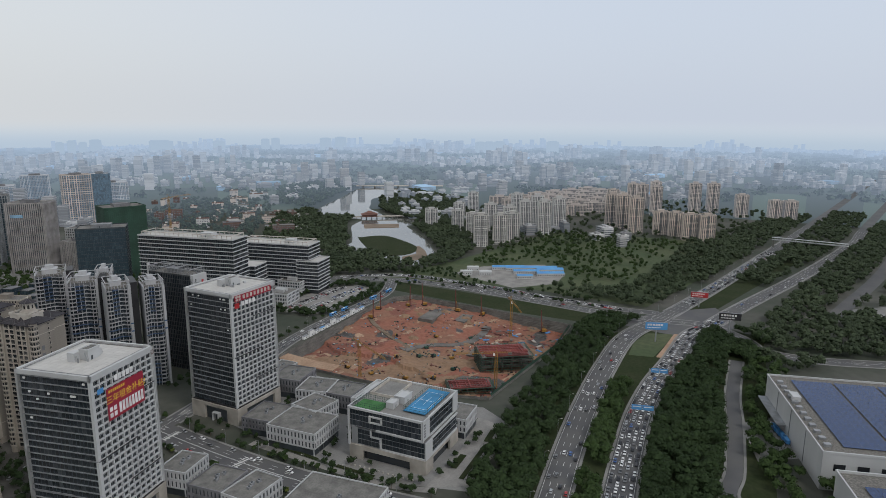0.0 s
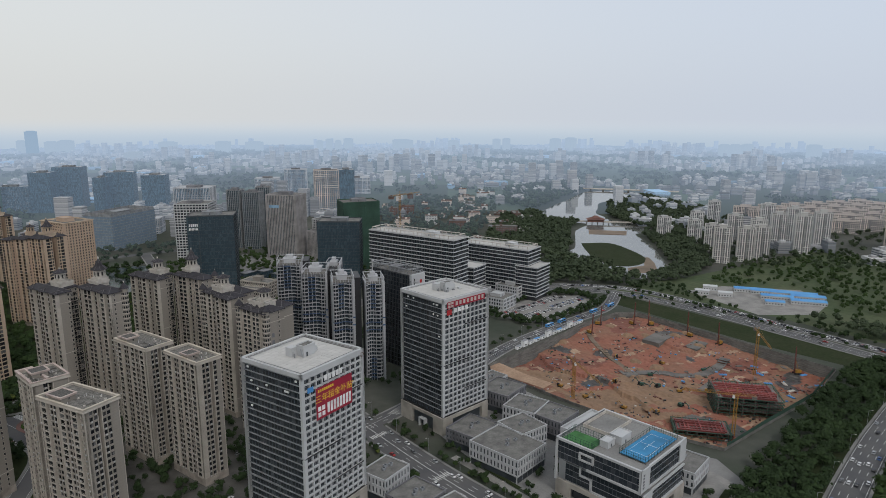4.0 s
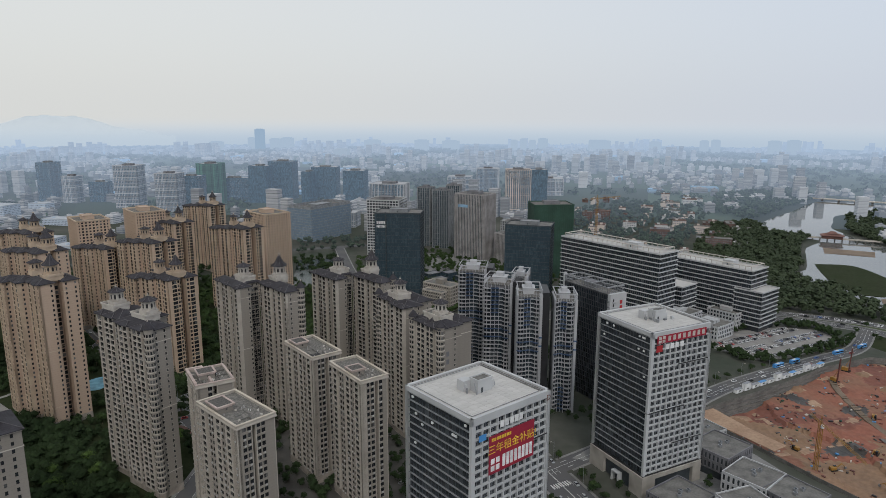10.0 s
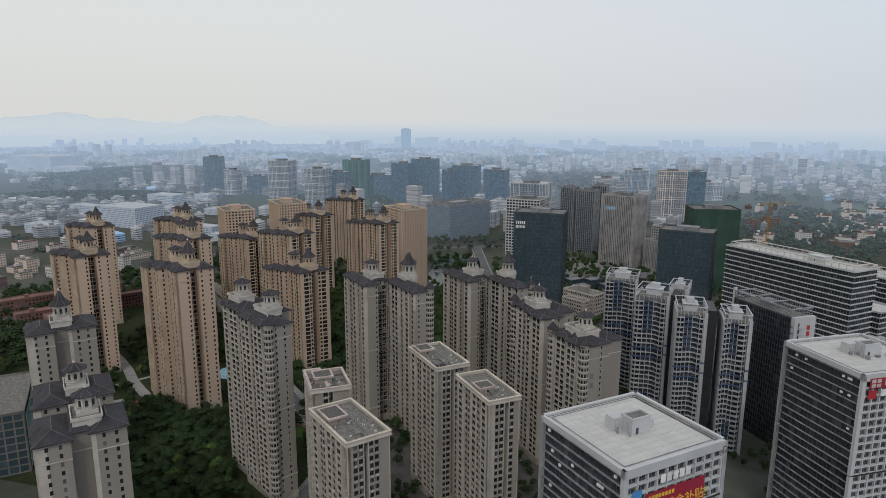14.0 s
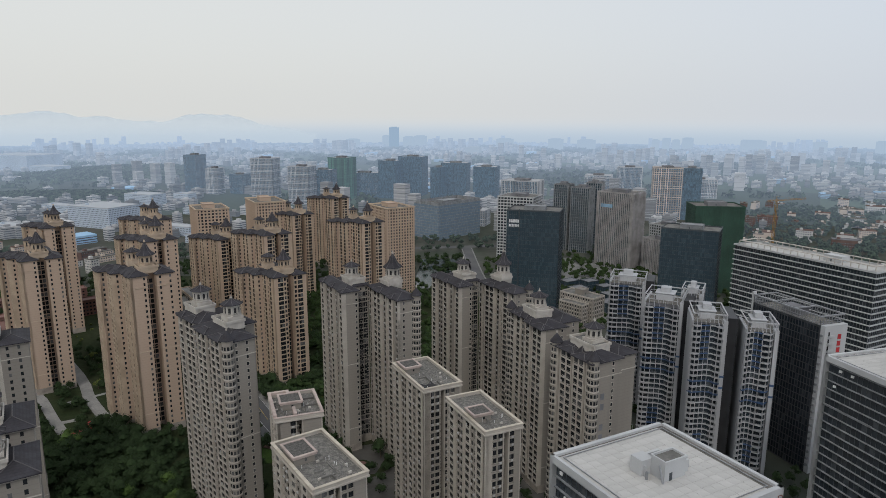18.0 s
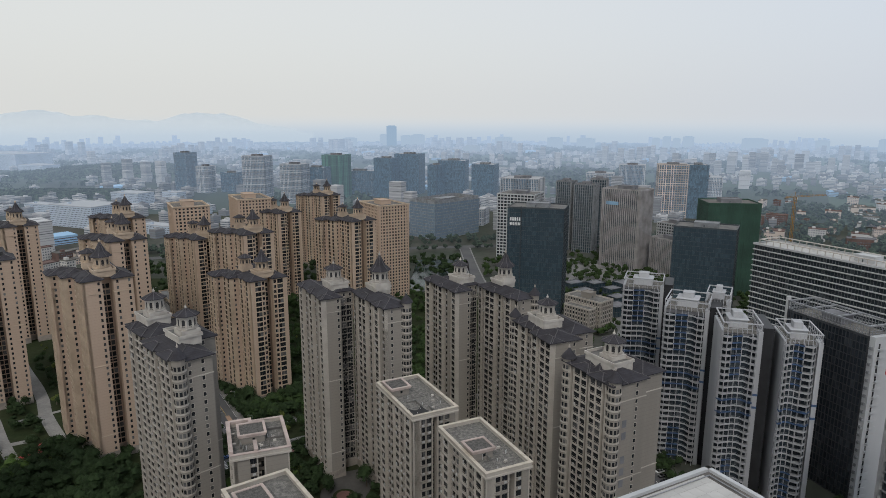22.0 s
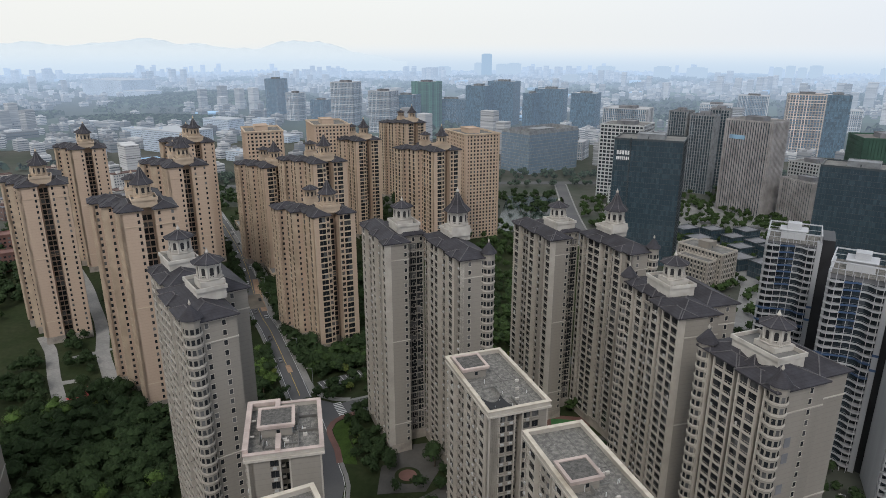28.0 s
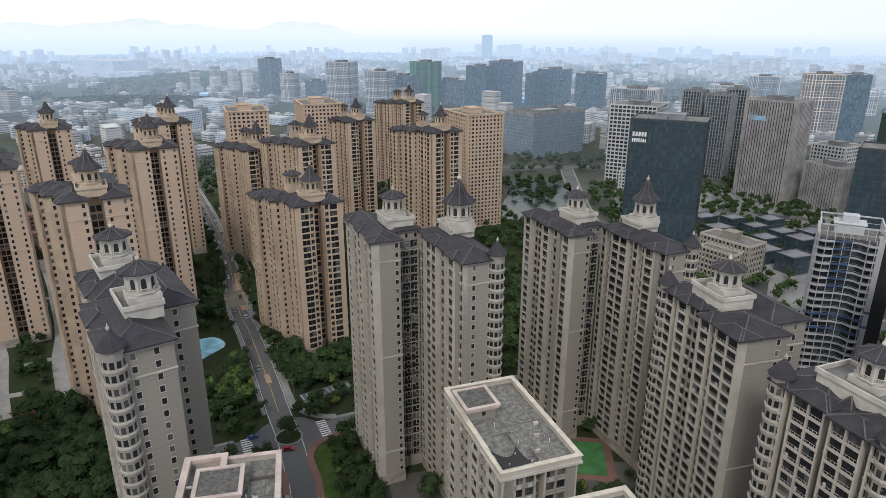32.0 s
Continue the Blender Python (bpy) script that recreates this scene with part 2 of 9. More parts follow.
def glazing(name, colour, bright, rough=0.12, share=0.2, spec=0.5):
    """Dark window glass; behind a share of the panes pale curtains show."""
    m = bpy.data.materials.new(name)
    m.use_nodes = True
    n, l = m.node_tree.nodes, m.node_tree.links
    b = n["Principled BSDF"]
    b.inputs["Roughness"].default_value, b.inputs["Specular IOR Level"].default_value = rough, spec
    add, frac = n.new("ShaderNodeMath"), n.new("ShaderNodeMath")
    add.operation, frac.operation = "ADD", "FRACT"
    l.new(n.new("ShaderNodeNewGeometry").outputs["Random Per Island"], add.inputs[0])
    l.new(n.new("ShaderNodeObjectInfo").outputs["Random"], add.inputs[1])
    l.new(add.outputs[0], frac.inputs[0])
    r = n.new("ShaderNodeMapRange")
    r.inputs[1].default_value, r.inputs[2].default_value = 1 - share, 1.0
    l.new(frac.outputs[0], r.inputs[0])
    nz = n.new("ShaderNodeTexNoise")
    nz.inputs["Scale"].default_value = 0.6
    l.new(n.new("ShaderNodeTexCoord").outputs["Object"], nz.inputs["Vector"])
    mix = n.new("ShaderNodeMix")
    mix.data_type = "RGBA"
    mix.inputs[6].default_value, mix.inputs[7].default_value = (*colour, 1), (*bright, 1)
    mul = n.new("ShaderNodeMath")
    mul.operation = "MULTIPLY"
    l.new(r.outputs[0], mul.inputs[0])
    l.new(nz.outputs[0], mul.inputs[1])
    l.new(mul.outputs[0], mix.inputs[0])
    l.new(mix.outputs[2], b.inputs["Base Color"])
    return m


CREAM = surface("cream_render", (0.25, 0.227, 0.196), 0.85, stain=0.06, grain=1.2, spread=0.08, second=(0.20, 0.181, 0.156), streak=True, joint=1.5)
CREAM_TRIM = surface("cream_trim", (0.40, 0.366, 0.318), 0.8, stain=0.1, spread=0.14, second=(0.305, 0.277, 0.24))
TAN = surface("tan_render", (0.43, 0.323, 0.245), 0.85, stain=0.05, grain=1.2, spread=0.08, second=(0.40, 0.30, 0.222), streak=True, joint=1.5)
TAN_TRIM = surface("tan_trim", (0.48, 0.38, 0.28), 0.8, stain=0.1, spread=0.1, second=(0.34, 0.265, 0.195))
STONE_BASE = surface("stone_base", (0.34, 0.30, 0.26), 0.85, stain=0.2, spread=0.12)
TILE = surface("slate_tile", (0.043, 0.041, 0.047), 0.75, stain=0.25, grain=1.6, spread=0.3, second=(0.028, 0.026, 0.029), bump=0.6, spec=0.2, joint=0.4)
RIDGE = surface("ridge_tile", (0.085, 0.078, 0.08), 0.6, stain=0.3)
LANTERN = surface("pale_plaster", (0.46, 0.43, 0.385), 0.8, stain=0.25, spread=0.1, second=(0.33, 0.305, 0.27))
PINK_TRIM = surface("pinkish_trim", (0.45, 0.365, 0.325), 0.8, stain=0.15)
PANE = glazing("window_glass", (0.017, 0.019, 0.022), (0.24, 0.235, 0.23), rough=0.2, share=0.3, spec=0.35)
OFFICE_GLASS = glazing("office_glass", (0.024, 0.030, 0.037), (0.10, 0.11, 0.12), rough=0.1, share=0.25, spec=0.8)
TOWER_GLASS = glazing("tower_glass", (0.034, 0.055, 0.070), (0.085, 0.12, 0.14), rough=0.12, share=0.4, spec=1.0)
BLUE_GLASS = glazing("blue_glass", (0.17, 0.23, 0.29), (0.28, 0.33, 0.38), rough=0.12, share=0.4)
WHITE = surface("white_cladding", (0.43, 0.438, 0.44), 0.6, stain=0.06, spread=0.06, second=(0.36, 0.365, 0.37), streak=True)
SILVER = surface("silver_fin", (0.27, 0.28, 0.29), 0.45, metal=0.2, stain=0.2)
GREY_FIN = surface("grey_fin", (0.20, 0.21, 0.22), 0.5, stain=0.2)
BROWN_FIN = surface("brown_fin", (0.24, 0.225, 0.21), 0.6, stain=0.1)
PALE_FIN = surface("pale_fin", (0.31, 0.295, 0.29), 0.6, stain=0.1)
# estate window glass, its dark tone lifted to imitate haze
HAZED_PANE = glazing("hazed_window_glass", (0.07, 0.078, 0.085), (0.2, 0.2, 0.2), rough=0.3, share=0.3)
DARK_FIN = surface("dark_fin", (0.045, 0.055, 0.062), 0.4, stain=0.2)
ROOF_PAVER = surface("pale_roof_paver", (0.43, 0.42, 0.40), 0.85, stain=0.08, grain=0.5, spread=0.12, per_object=0.06, second=(0.35, 0.34, 0.32))
ROOF_GREY = surface("weathered_roof", (0.10, 0.096, 0.088), 0.95, stain=0.9, grain=4.0, spread=0.6, second=(0.195, 0.184, 0.166), bump=0.5, spec=0.2)
ROOF_DARK = surface("dark_stained_roof", (0.066, 0.063, 0.059), 0.95, stain=1.2, grain=4.0, spread=0.6, second=(0.12, 0.114, 0.104), bump=0.4, spec=0.2)
COPING = surface("cream_coping", (0.47, 0.42, 0.345), 0.8, stain=0.5, spread=0.16, second=(0.36, 0.32, 0.26))
ROOF_MID = surface("grey_roof", (0.16, 0.155, 0.143), 0.9, stain=0.15, grain=0.9, spread=0.4, second=(0.095, 0.092, 0.086))
STONE_CLAD = surface("beige_stone_cladding", (0.36, 0.335, 0.295), 0.7, stain=0.1, grain=0.8)
GREY_CLAD = surface("grey_cladding", (0.17, 0.17, 0.18), 0.7, stain=0.1)
ASPHALT = surface("asphalt", (0.075, 0.075, 0.078), 0.9, stain=0.04, grain=1.5, spread=0.15, second=(0.10, 0.098, 0.095))
PAINT = surface("road_paint", (0.62, 0.62, 0.60), 0.7, stain=0.5, spread=0.2)
PAINT_YELLOW = surface("yellow_road_paint", (0.55, 0.38, 0.08), 0.7, stain=0.5)
PAVING = surface("pale_paving", (0.21, 0.206, 0.197), 0.85, stain=0.06, grain=0.9, spread=0.25, second=(0.15, 0.147, 0.14))
PAVING_TAN = surface("tan_paving", (0.15, 0.128, 0.10), 0.85, stain=0.1, grain=0.9, spread=0.2)
PAVING_BROWN = surface("brown_paving", (0.085, 0.08, 0.072), 0.85, stain=0.1, grain=0.9, spread=0.2)
GRASS = surface("grass", (0.022, 0.031, 0.012), 0.95, stain=0.05, grain=0.35, spread=0.45, second=(0.030, 0.036, 0.017), spec=0.1)
SOIL = surface("ground_mix", (0.034, 0.042, 0.028), 0.95, stain=0.012, grain=0.12, spread=0.35, second=(0.075, 0.073, 0.062))
EARTH = surface("red_earth", (0.225, 0.088, 0.058), 0.95, stain=0.035, grain=0.3, spread=0.35, second=(0.20, 0.105, 0.068), bump=0.8)
DARK_EARTH = surface("dark_red_earth", (0.145, 0.06, 0.045), 0.95, stain=0.05, grain=0.3, spread=0.35, second=(0.175, 0.07, 0.048), bump=0.8)
MUD = surface("brown_earth", (0.225, 0.138, 0.084), 0.95, stain=0.05, grain=0.35, spread=0.4, second=(0.19, 0.122, 0.078))
WET = surface("wet_grey_mud", (0.062, 0.056, 0.05), 0.55, stain=0.1, grain=0.5, spread=0.3)
CONCRETE = surface("bare_concrete", (0.15, 0.14, 0.128), 0.9, stain=0.1, grain=0.8, spread=0.2)
WATER = surface("lake_water", (0.16, 0.165, 0.155), 0.05, stain=0.004, grain=0.25, spread=0.05, bump=0.03, spec=0.5)
POND = surface("pond_water", (0.026, 0.04, 0.032), 0.25, stain=0.01, grain=0.4, spread=0.05, bump=0.03, spec=0.5)
SAND = surface("sandbank", (0.19, 0.145, 0.105), 0.95, stain=0.03, grain=0.3)
LEAF = surface("foliage", (0.032, 0.053, 0.017), 0.8, stain=0.02, grain=0.4, spread=0.3, island=0.28, second=(0.024, 0.042, 0.013), bump=0, spec=0.12)
LEAF_DARK = surface("dark_foliage", (0.024, 0.040, 0.015), 0.8, stain=0.02, grain=0.4, spread=0.3, island=0.28, second=(0.018, 0.031, 0.012), bump=0, spec=0.12)
# foliage for the farther woods, haze painted in as a paler, greyer base colour
LEAF_HAZED = surface("hazed_foliage", (0.046, 0.062, 0.034), 0.8, stain=0.02, grain=0.3, spread=0.3, island=0.25, second=(0.036, 0.050, 0.028), bump=0, spec=0.12)
LEAF_LIGHT = surface("light_foliage", (0.085, 0.105, 0.026), 0.8, stain=0.05, grain=0.4, spread=0.3, island=0.4, bump=0, spec=0.12)
BARK = surface("bark", (0.12, 0.09, 0.065), 0.9, grain=4)
BLUE_PAINT = surface("blue_sheet_metal", (0.06, 0.22, 0.48), 0.45, stain=0.08, spread=0.1, second=(0.09, 0.28, 0.52))
RED_PAINT = surface("red_sheet", (0.42, 0.03, 0.035), 0.55, stain=0.1)
CRIMSON = surface("crimson_banner", (0.24, 0.014, 0.035), 0.6, stain=0.06, grain=0.6, second=(0.28, 0.015, 0.03))
YELLOW = surface("yellow_steel", (0.30, 0.16, 0.03), 0.5, stain=0.3)
GOLD = surface("yellow_lettering", (0.80, 0.52, 0.05), 0.6, stain=0.3)
FORMWORK = surface("red_formwork", (0.20, 0.05, 0.045), 0.7, stain=0.15, grain=0.8, spread=0.3, island=0.3)
RUST = surface("rusty_steel", (0.13, 0.045, 0.036), 0.7, stain=0.15, grain=0.8, spread=0.3)
GREEN_NET = surface("green_netting", (0.032, 0.075, 0.053), 0.85, stain=0.06, grain=1.5, spread=0.25)
TURF = surface("green_sports_turf", (0.05, 0.16, 0.05), 0.9, stain=0.2)
COURT = surface("blue_court", (0.04, 0.22, 0.42), 0.7, stain=0.1)
SOLAR = surface("solar_panel", (0.022, 0.045, 0.12), 0.25, stain=0.1, spec=0.6, island=0.2)
WHITE_PAINT = surface("white_paint", (0.75, 0.75, 0.74), 0.5, stain=0.2)
BLUE_BAND = surface("blue_cladding", (0.05, 0.095, 0.19), 0.5, stain=0.1)
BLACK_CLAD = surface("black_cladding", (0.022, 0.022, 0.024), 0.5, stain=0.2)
RUBBER = surface("tyre_rubber", (0.02, 0.02, 0.02), 0.8)
BRICK = surface("red_brick", (0.17, 0.088, 0.072), 0.85, stain=0.05, spread=0.2)
WAVE_WHITE = surface("greyish_white_render", (0.39, 0.395, 0.405), 0.75, stain=0.1, spread=0.1, second=(0.30, 0.305, 0.315), streak=True)
BALCONY_GLASS = glazing("balcony_glass", (0.024, 0.032, 0.040), (0.13, 0.14, 0.15), rough=0.15, share=0.35, spec=0.5)
DULL_RED = surface("dull_red_tile", (0.15, 0.098, 0.085), 0.9, stain=0.1, spread=0.2)
SLAB_GRID = surface("dark_grid_frame", (0.045, 0.049, 0.054), 0.5, stain=0.2)
AC_WHITE = surface("air_conditioner_casing", (0.42, 0.42, 0.41), 0.6)
GRAVEL = surface("pale_gravel", (0.24, 0.23, 0.215), 0.95, stain=0.08, grain=0.8, spread=0.3, second=(0.17, 0.165, 0.155))
SIGN_BLUE = surface("pale_blue_sign", (0.25, 0.42, 0.58), 0.5)
PALE_EARTH = surface("pale_dry_earth", (0.33, 0.225, 0.15), 0.95, stain=0.08, grain=0.5, spread=0.35, second=(0.25, 0.16, 0.105))
LAWN_BRIGHT = surface("mown_lawn", (0.045, 0.076, 0.017), 0.95, stain=0.25, grain=1.2, spread=0.4, second=(0.032, 0.055, 0.014), spec=0.1)
LEAF_FRESH = surface("fresh_foliage", (0.060, 0.098, 0.024), 0.7, stain=0.02, grain=0.4, spread=0.3, island=0.3, second=(0.045, 0.075, 0.018), bump=0, spec=0.12)
MEADOW = surface("scrub_meadow", (0.042, 0.062, 0.024), 0.95, stain=0.02, grain=0.2, spread=0.45, second=(0.066, 0.078, 0.036))

# ---- ground, water and roads ----
PIT = [(300, 437), (306, 449), (364, 466), (413, 482), (445, 495), (502, 506), (522, 495), (536, 400), (548, 303), (482, 281), (408, 270), (357, 262), (336, 300), (318, 360)]
GROUND_R = 4930.0


def ground_sheet():
    bm = bmesh.new()
    def loop(points):
        vs = [bm.verts.new((x, y, 0)) for x, y in points]
        return [bm.edges.new((vs[i], vs[(i + 1) % len(vs)])) for i in range(len(vs))]
    edges = loop([(GROUND_R * math.cos(a), GROUND_R * math.sin(a) + 150) for a in np.linspace(0, 2 * math.pi, 96, endpoint=False)]) + loop(PIT)
    bmesh.ops.triangle_fill(bm, use_beauty=True, edges=edges)
    for fc in bm.faces:
        if fc.normal.z < 0:
            fc.normal_flip()
    me = bpy.data.meshes.new("ground")
    bm.to_mesh(me)
    bm.free()
    me.materials.append(SOIL)
    return tagged(new("ground", me), "flat city ground of mixed soil, paving and scrub", "ground", kind="structure")


ground_sheet()
LAWNS = [("lawn", [(560, 590), (700, 580), (1000, 600), (1090, 380), (1000, 275), (660, 275), (640, 420)], "rough scrubland grass behind the cross road"),
         ("lawn", [(-300, 470), (-40, 400), (120, 470), (110, 760), (0, 900), (-300, 900), (-330, 650)], "residential garden lawn between the towers"),
         ("lawn", [(200, 90), (330, 60), (640, 150), (640, 205), (560, 262), (460, 245), (250, 185)], "grass verge along the expressway"),
         ("lawn", [(660, 215), (1150, 200), (1150, 245), (670, 236)], "grass between the far carriageways"),
         ("lawn", [(525, 560), (560, 560), (590, 400), (604, 280), (572, 285), (548, 385)], "grass strip beside the cross road")]
for i, (nm, poly, lab) in enumerate(LAWNS):
    flat(Mesh().slab(poly, -0.2, 0.03 + 0.004 * i), nm, MEADOW if i == 0 else GRASS, lab, "grass")

LAKE = [(893, 1138), (960, 1190), (1058, 1256), (1271, 1395), (1355, 1260), (1210, 1215), (1116, 1193), (1040, 1120), (985, 1064), (955, 990), (935, 960), (925, 850), (874, 843), (825, 765), (745, 660), (690, 610), (641, 602), (640, 640), (655, 700), (640, 740), (655, 775), (694, 795), (760, 870), (804, 920), (873, 970), (850, 1040)]
flat(Mesh().slab([(x, y) for x, y in smooth_line(LAKE + LAKE[:1], 25)[:-1]], -0.1, 0.10), "lake", WATER, "calm grey-brown lake water reflecting the sky", "lake")
flat(Mesh().slab([(x, y) for x, y in smooth_line([(730, 820), (771, 800), (760, 740), (734, 685), (696, 662), (665, 672), (668, 717), (700, 775), (730, 820)], 15)[:-1]], 0, 0.6), "islet", GRASS, "low grassy islet in the lake", "islet")
flat(Mesh().slab([(660, 625), (690, 622), (725, 660), (745, 690), (738, 694), (700, 655), (668, 655), (655, 640)], 0, 0.35), "sandbank", SAND, "bare brown sandbank at the lake edge", "sandbank")
flat(Mesh().slab([(800, 880), (850, 840), (880, 870), (830, 915)], 0, 0.3), "sandbank", SAND, "shallow brown mud bank in the lake", "sandbank")
flat(Mesh().slab([(30, 842), (38, 990), (78, 992), (100, 985), (98, 895), (70, 845)], -0.1, 0.12), "pond", POND, "dark green park pond beside the towers", "pond")

ROADS = {
    "expressway_left": ([(60, 62), (160, 110), (225, 138), (280, 161), (336, 183), (398, 205), (472, 228), (558, 248), (640, 246), (830, 247), (1020, 253), (1106, 255), (1600, 275), (2600, 320)], 17),
    "expressway_right": ([(60, 20), (160, 70), (230, 104), (303, 134), (354, 152), (406, 169), (466, 183), (528, 192), (600, 204), (645, 200), (735, 196), (962, 179), (1250, 171), (1467, 182), (2600, 225)], 17),
    "cross_road": ([(470, 640), (560, 575), (590, 480), (602, 383), (612, 290), (625, 245), (640, 205), (622, 165), (600, 140), (605, 100), (640, 40)], 15),
    "jam_road": ([(480, 660), (585, 580), (612, 470), (622, 383), (634, 300), (650, 250)], 13),
    "pit_road": ([(165, 395), (250, 430), (330, 473), (386, 494), (455, 513), (512, 530), (565, 570)], 12),
    "office_street": ([(120, 610), (150, 520), (172, 420), (186, 340), (200, 280), (222, 215), (245, 160)], 20),
    "garden_street": ([(-330, 985), (-221, 824), (-160, 727), (-112, 638), (-91.5, 606.5), (-64, 561.5), (-49, 536), (-38.5, 519.5), (-28, 500), (-20.6, 486.3), (-12, 455), (-30, 380), (-40, 300)], 10),
    "garden_lane": ([(-62, 505), (-38.5, 519.5), (-26.5, 527), (-8, 538), (60, 577), (125, 602)], 10),
    "office_park_street": ([(100, 590), (220, 640), (330, 700), (430, 760)], 14),
    "service_road": ([(330, 60), (343, 88), (370, 94), (398, 102), (440, 115), (484, 130), (560, 150)], 9),
    "far_right_road": ([(760, 112), (1063, 103), (1500, 120)], 16),
    "avenue": ([(-330, 985), (-200, 1040), (0, 1060), (200, 1080), (420, 1060), (560, 1000)], 16),
    "park_avenue": ([(120, 610), (115, 760), (105, 900), (100, 1070)], 12),
}
LINES = {nm: ([Vector(p) for p in smooth_line(pts, 6)], wid) for nm, (pts, wid) in ROADS.items()}


def on_road(q, but, margin=0.5):
    if (q - Vector((-38.5, 519.5))).length < 15.5:
        return True
    for nm, (line, wid) in LINES.items():
        if nm != but:
            for a, b in zip(line, line[1:]):
                d = b - a
                t = max(0.0, min(1.0, (q - a).dot(d) / d.length_squared))
                if (a + d * t - q).length < wid / 2 + margin:
                    return True
    return False


for i, (nm, (pts, wid)) in enumerate(ROADS.items()):
    flat(strip(smooth_line(pts), wid, -0.2, 0.06 + 0.005 * i), "road_" + nm, ASPHALT, "grey asphalt road with lane markings", "road")
    kerb = Mesh()
    line = LINES[nm][0]
    for sgn in (-1, 1):
        run = []
        for k, q in enumerate(line):
            d = (line[min(k + 1, len(line) - 1)] - line[max(k - 1, 0)]).normalized()
            p = q + Vector((-d.y, d.x)) * sgn * (wid / 2 + 0.9)
            if on_road(p, nm) or p.length > 1250:
                if len(run) > 1:
                    strip(run, 1.6, -0.1, 0.19 - 0.004 * i, kerb)
                run = []
            else:
                run.append(tuple(p))
        if len(run) > 1:
            strip(run, 1.6, -0.1, 0.19 - 0.004 * i, kerb)
    if kerb.v and nm not in ("avenue", "far_right_road"):
        flat(kerb, "pavement_" + nm, PAVING, "pale kerb and pavement along the road", "pavement")


def dashes(pts, offsets, length=4.0, gap=6.0, solid=(), z=0.15, upto=1400):
    mesh = Mesh()
    line = [Vector(p) for p in smooth_line(pts, 6)]
    dist = 0.0
    for a, b in zip(line, line[1:]):
        d = b - a
        n = Vector((-d.y, d.x)).normalized()
        if a.length < upto:
            for o in solid:
                strip([tuple(a + n * o), tuple(b + n * o)], 0.22, z - 0.01, z, mesh)
            if (dist // 6) % 2 == 0:
                for o in offsets:
                    strip([tuple(a + n * o), tuple(a + n * o + d * 0.75)], 0.26, z - 0.01, z, mesh)
        dist += d.length
    return mesh


for nm, offs, sol in (("expressway_left", (-4, 0, 4), (-7.6, 7.6)), ("expressway_right", (-4, 0, 4), (-7.6, 7.6)), ("cross_road", (-3.4, 3.4), (0,)), ("office_street", (-6, -3, 3, 6), (-0.2, 0.2)), ("pit_road", (-3, 3), (0,)), ("garden_street", (), (-4.6, 4.6)), ("jam_road", (-3, 0, 3), ())):
    flat(dashes(ROADS[nm][0], offs, solid=sol), "lane_marking_" + nm, PAINT, "worn white lane markings on asphalt", "road marking")
flat(dashes(ROADS["garden_street"][0][:7], (), solid=(0,), z=0.155), "centre_line", PAINT_YELLOW, "double yellow centre line on asphalt", "road marking")

# roundabout with zebra crossings, brick-red walks and mown lawns
flat(Mesh().taper(-38.5, 519.5, 14, -0.1, 14, 0.135, 32), "road_roundabout", ASPHALT, "asphalt roundabout at the street crossing", "road")
flat(Mesh().taper(-38.5, 519.5, 5.6, 0, 5.6, 0.28, 28), "island_kerb", PAVING, "round pale kerb of the traffic island", "kerb")
flat(Mesh().taper(-38.5, 519.5, 5.1, 0, 4.6, 0.5, 28), "traffic_island", GRASS, "round planted traffic island with pale kerb", "island")
flat(strip(smooth_line([(-15.3, 487), (-19, 496), (-23.5, 503.5), (-26.6, 510), (-26.4, 515.5), (-23, 521), (-17.5, 525.5)], 3), 2.6, -0.1, 0.215), "walk_brick", BRICK, "brick-red pavement beside the roundabout", "pavement")
flat(strip(smooth_line([(-43, 503), (-36.5, 500.5), (-31.5, 495.5), (-27.5, 486.5)], 3), 2.4, -0.1, 0.21), "walk_brick", BRICK, "brick-red pavement along the south road", "pavement")
RIGHT_LAWN = [(-13.8, 487), (-17.5, 496), (-22, 503.5), (-25, 510), (-24.8, 515), (-21, 520), (-17, 522), (-18.5, 514), (-16.5, 505), (-12, 497), (-8, 487)]
LEFT_LAWN = [(-29, 486), (-33, 494.5), (-37.5, 499), (-44, 501.5), (-47, 494), (-42, 484)]
flat(Mesh().slab(RIGHT_LAWN, -0.1, 0.2), "lawn_mown", LAWN_BRIGHT, "bright mown lawn beside the brick-red pavement", "grass")
flat(Mesh().slab(LEFT_LAWN, -0.1, 0.2), "lawn_mown", LAWN_BRIGHT, "bright mown lawn beside the south road", "grass")
flat(strip(smooth_line([(-115, 656), (-103, 638), (-83.5, 607), (-57.2, 563), (-49, 549), (-42, 540), (-32, 535.5), (-24, 536)], 4), 3.2, -0.1, 0.2), "pavement_street_walk", GRAVEL, "pale walk beside the garden street", "pavement")
flat(strip(smooth_line([(-113, 639), (-118, 647), (-126, 661)], 4), 10.6, -0.1, 0.165), "raised_crossing", PAVING_TAN, "brownish paved table across the garden street", "road")
flat(strip([(-66, 565.5), (-61.5, 558)], 2.4, -0.1, 0.3), "median_bed", PALE_EARTH, "short planted median in the garden street", "flower bed")
flat(Mesh().slab([(4, 470), (22, 474), (27, 494), (20, 506), (8, 502), (2, 486)], -0.1, 0.12), "pavement_round_court", PAVING_BROWN, "dark paved court with a round brick bed", "pavement")
flat(Mesh().taper(13.5, 482.5, 5.2, -0.1, 5.2, 0.3, 24), "round_bed_hedge", GRASS, "clipped round hedge in the court", "hedge")
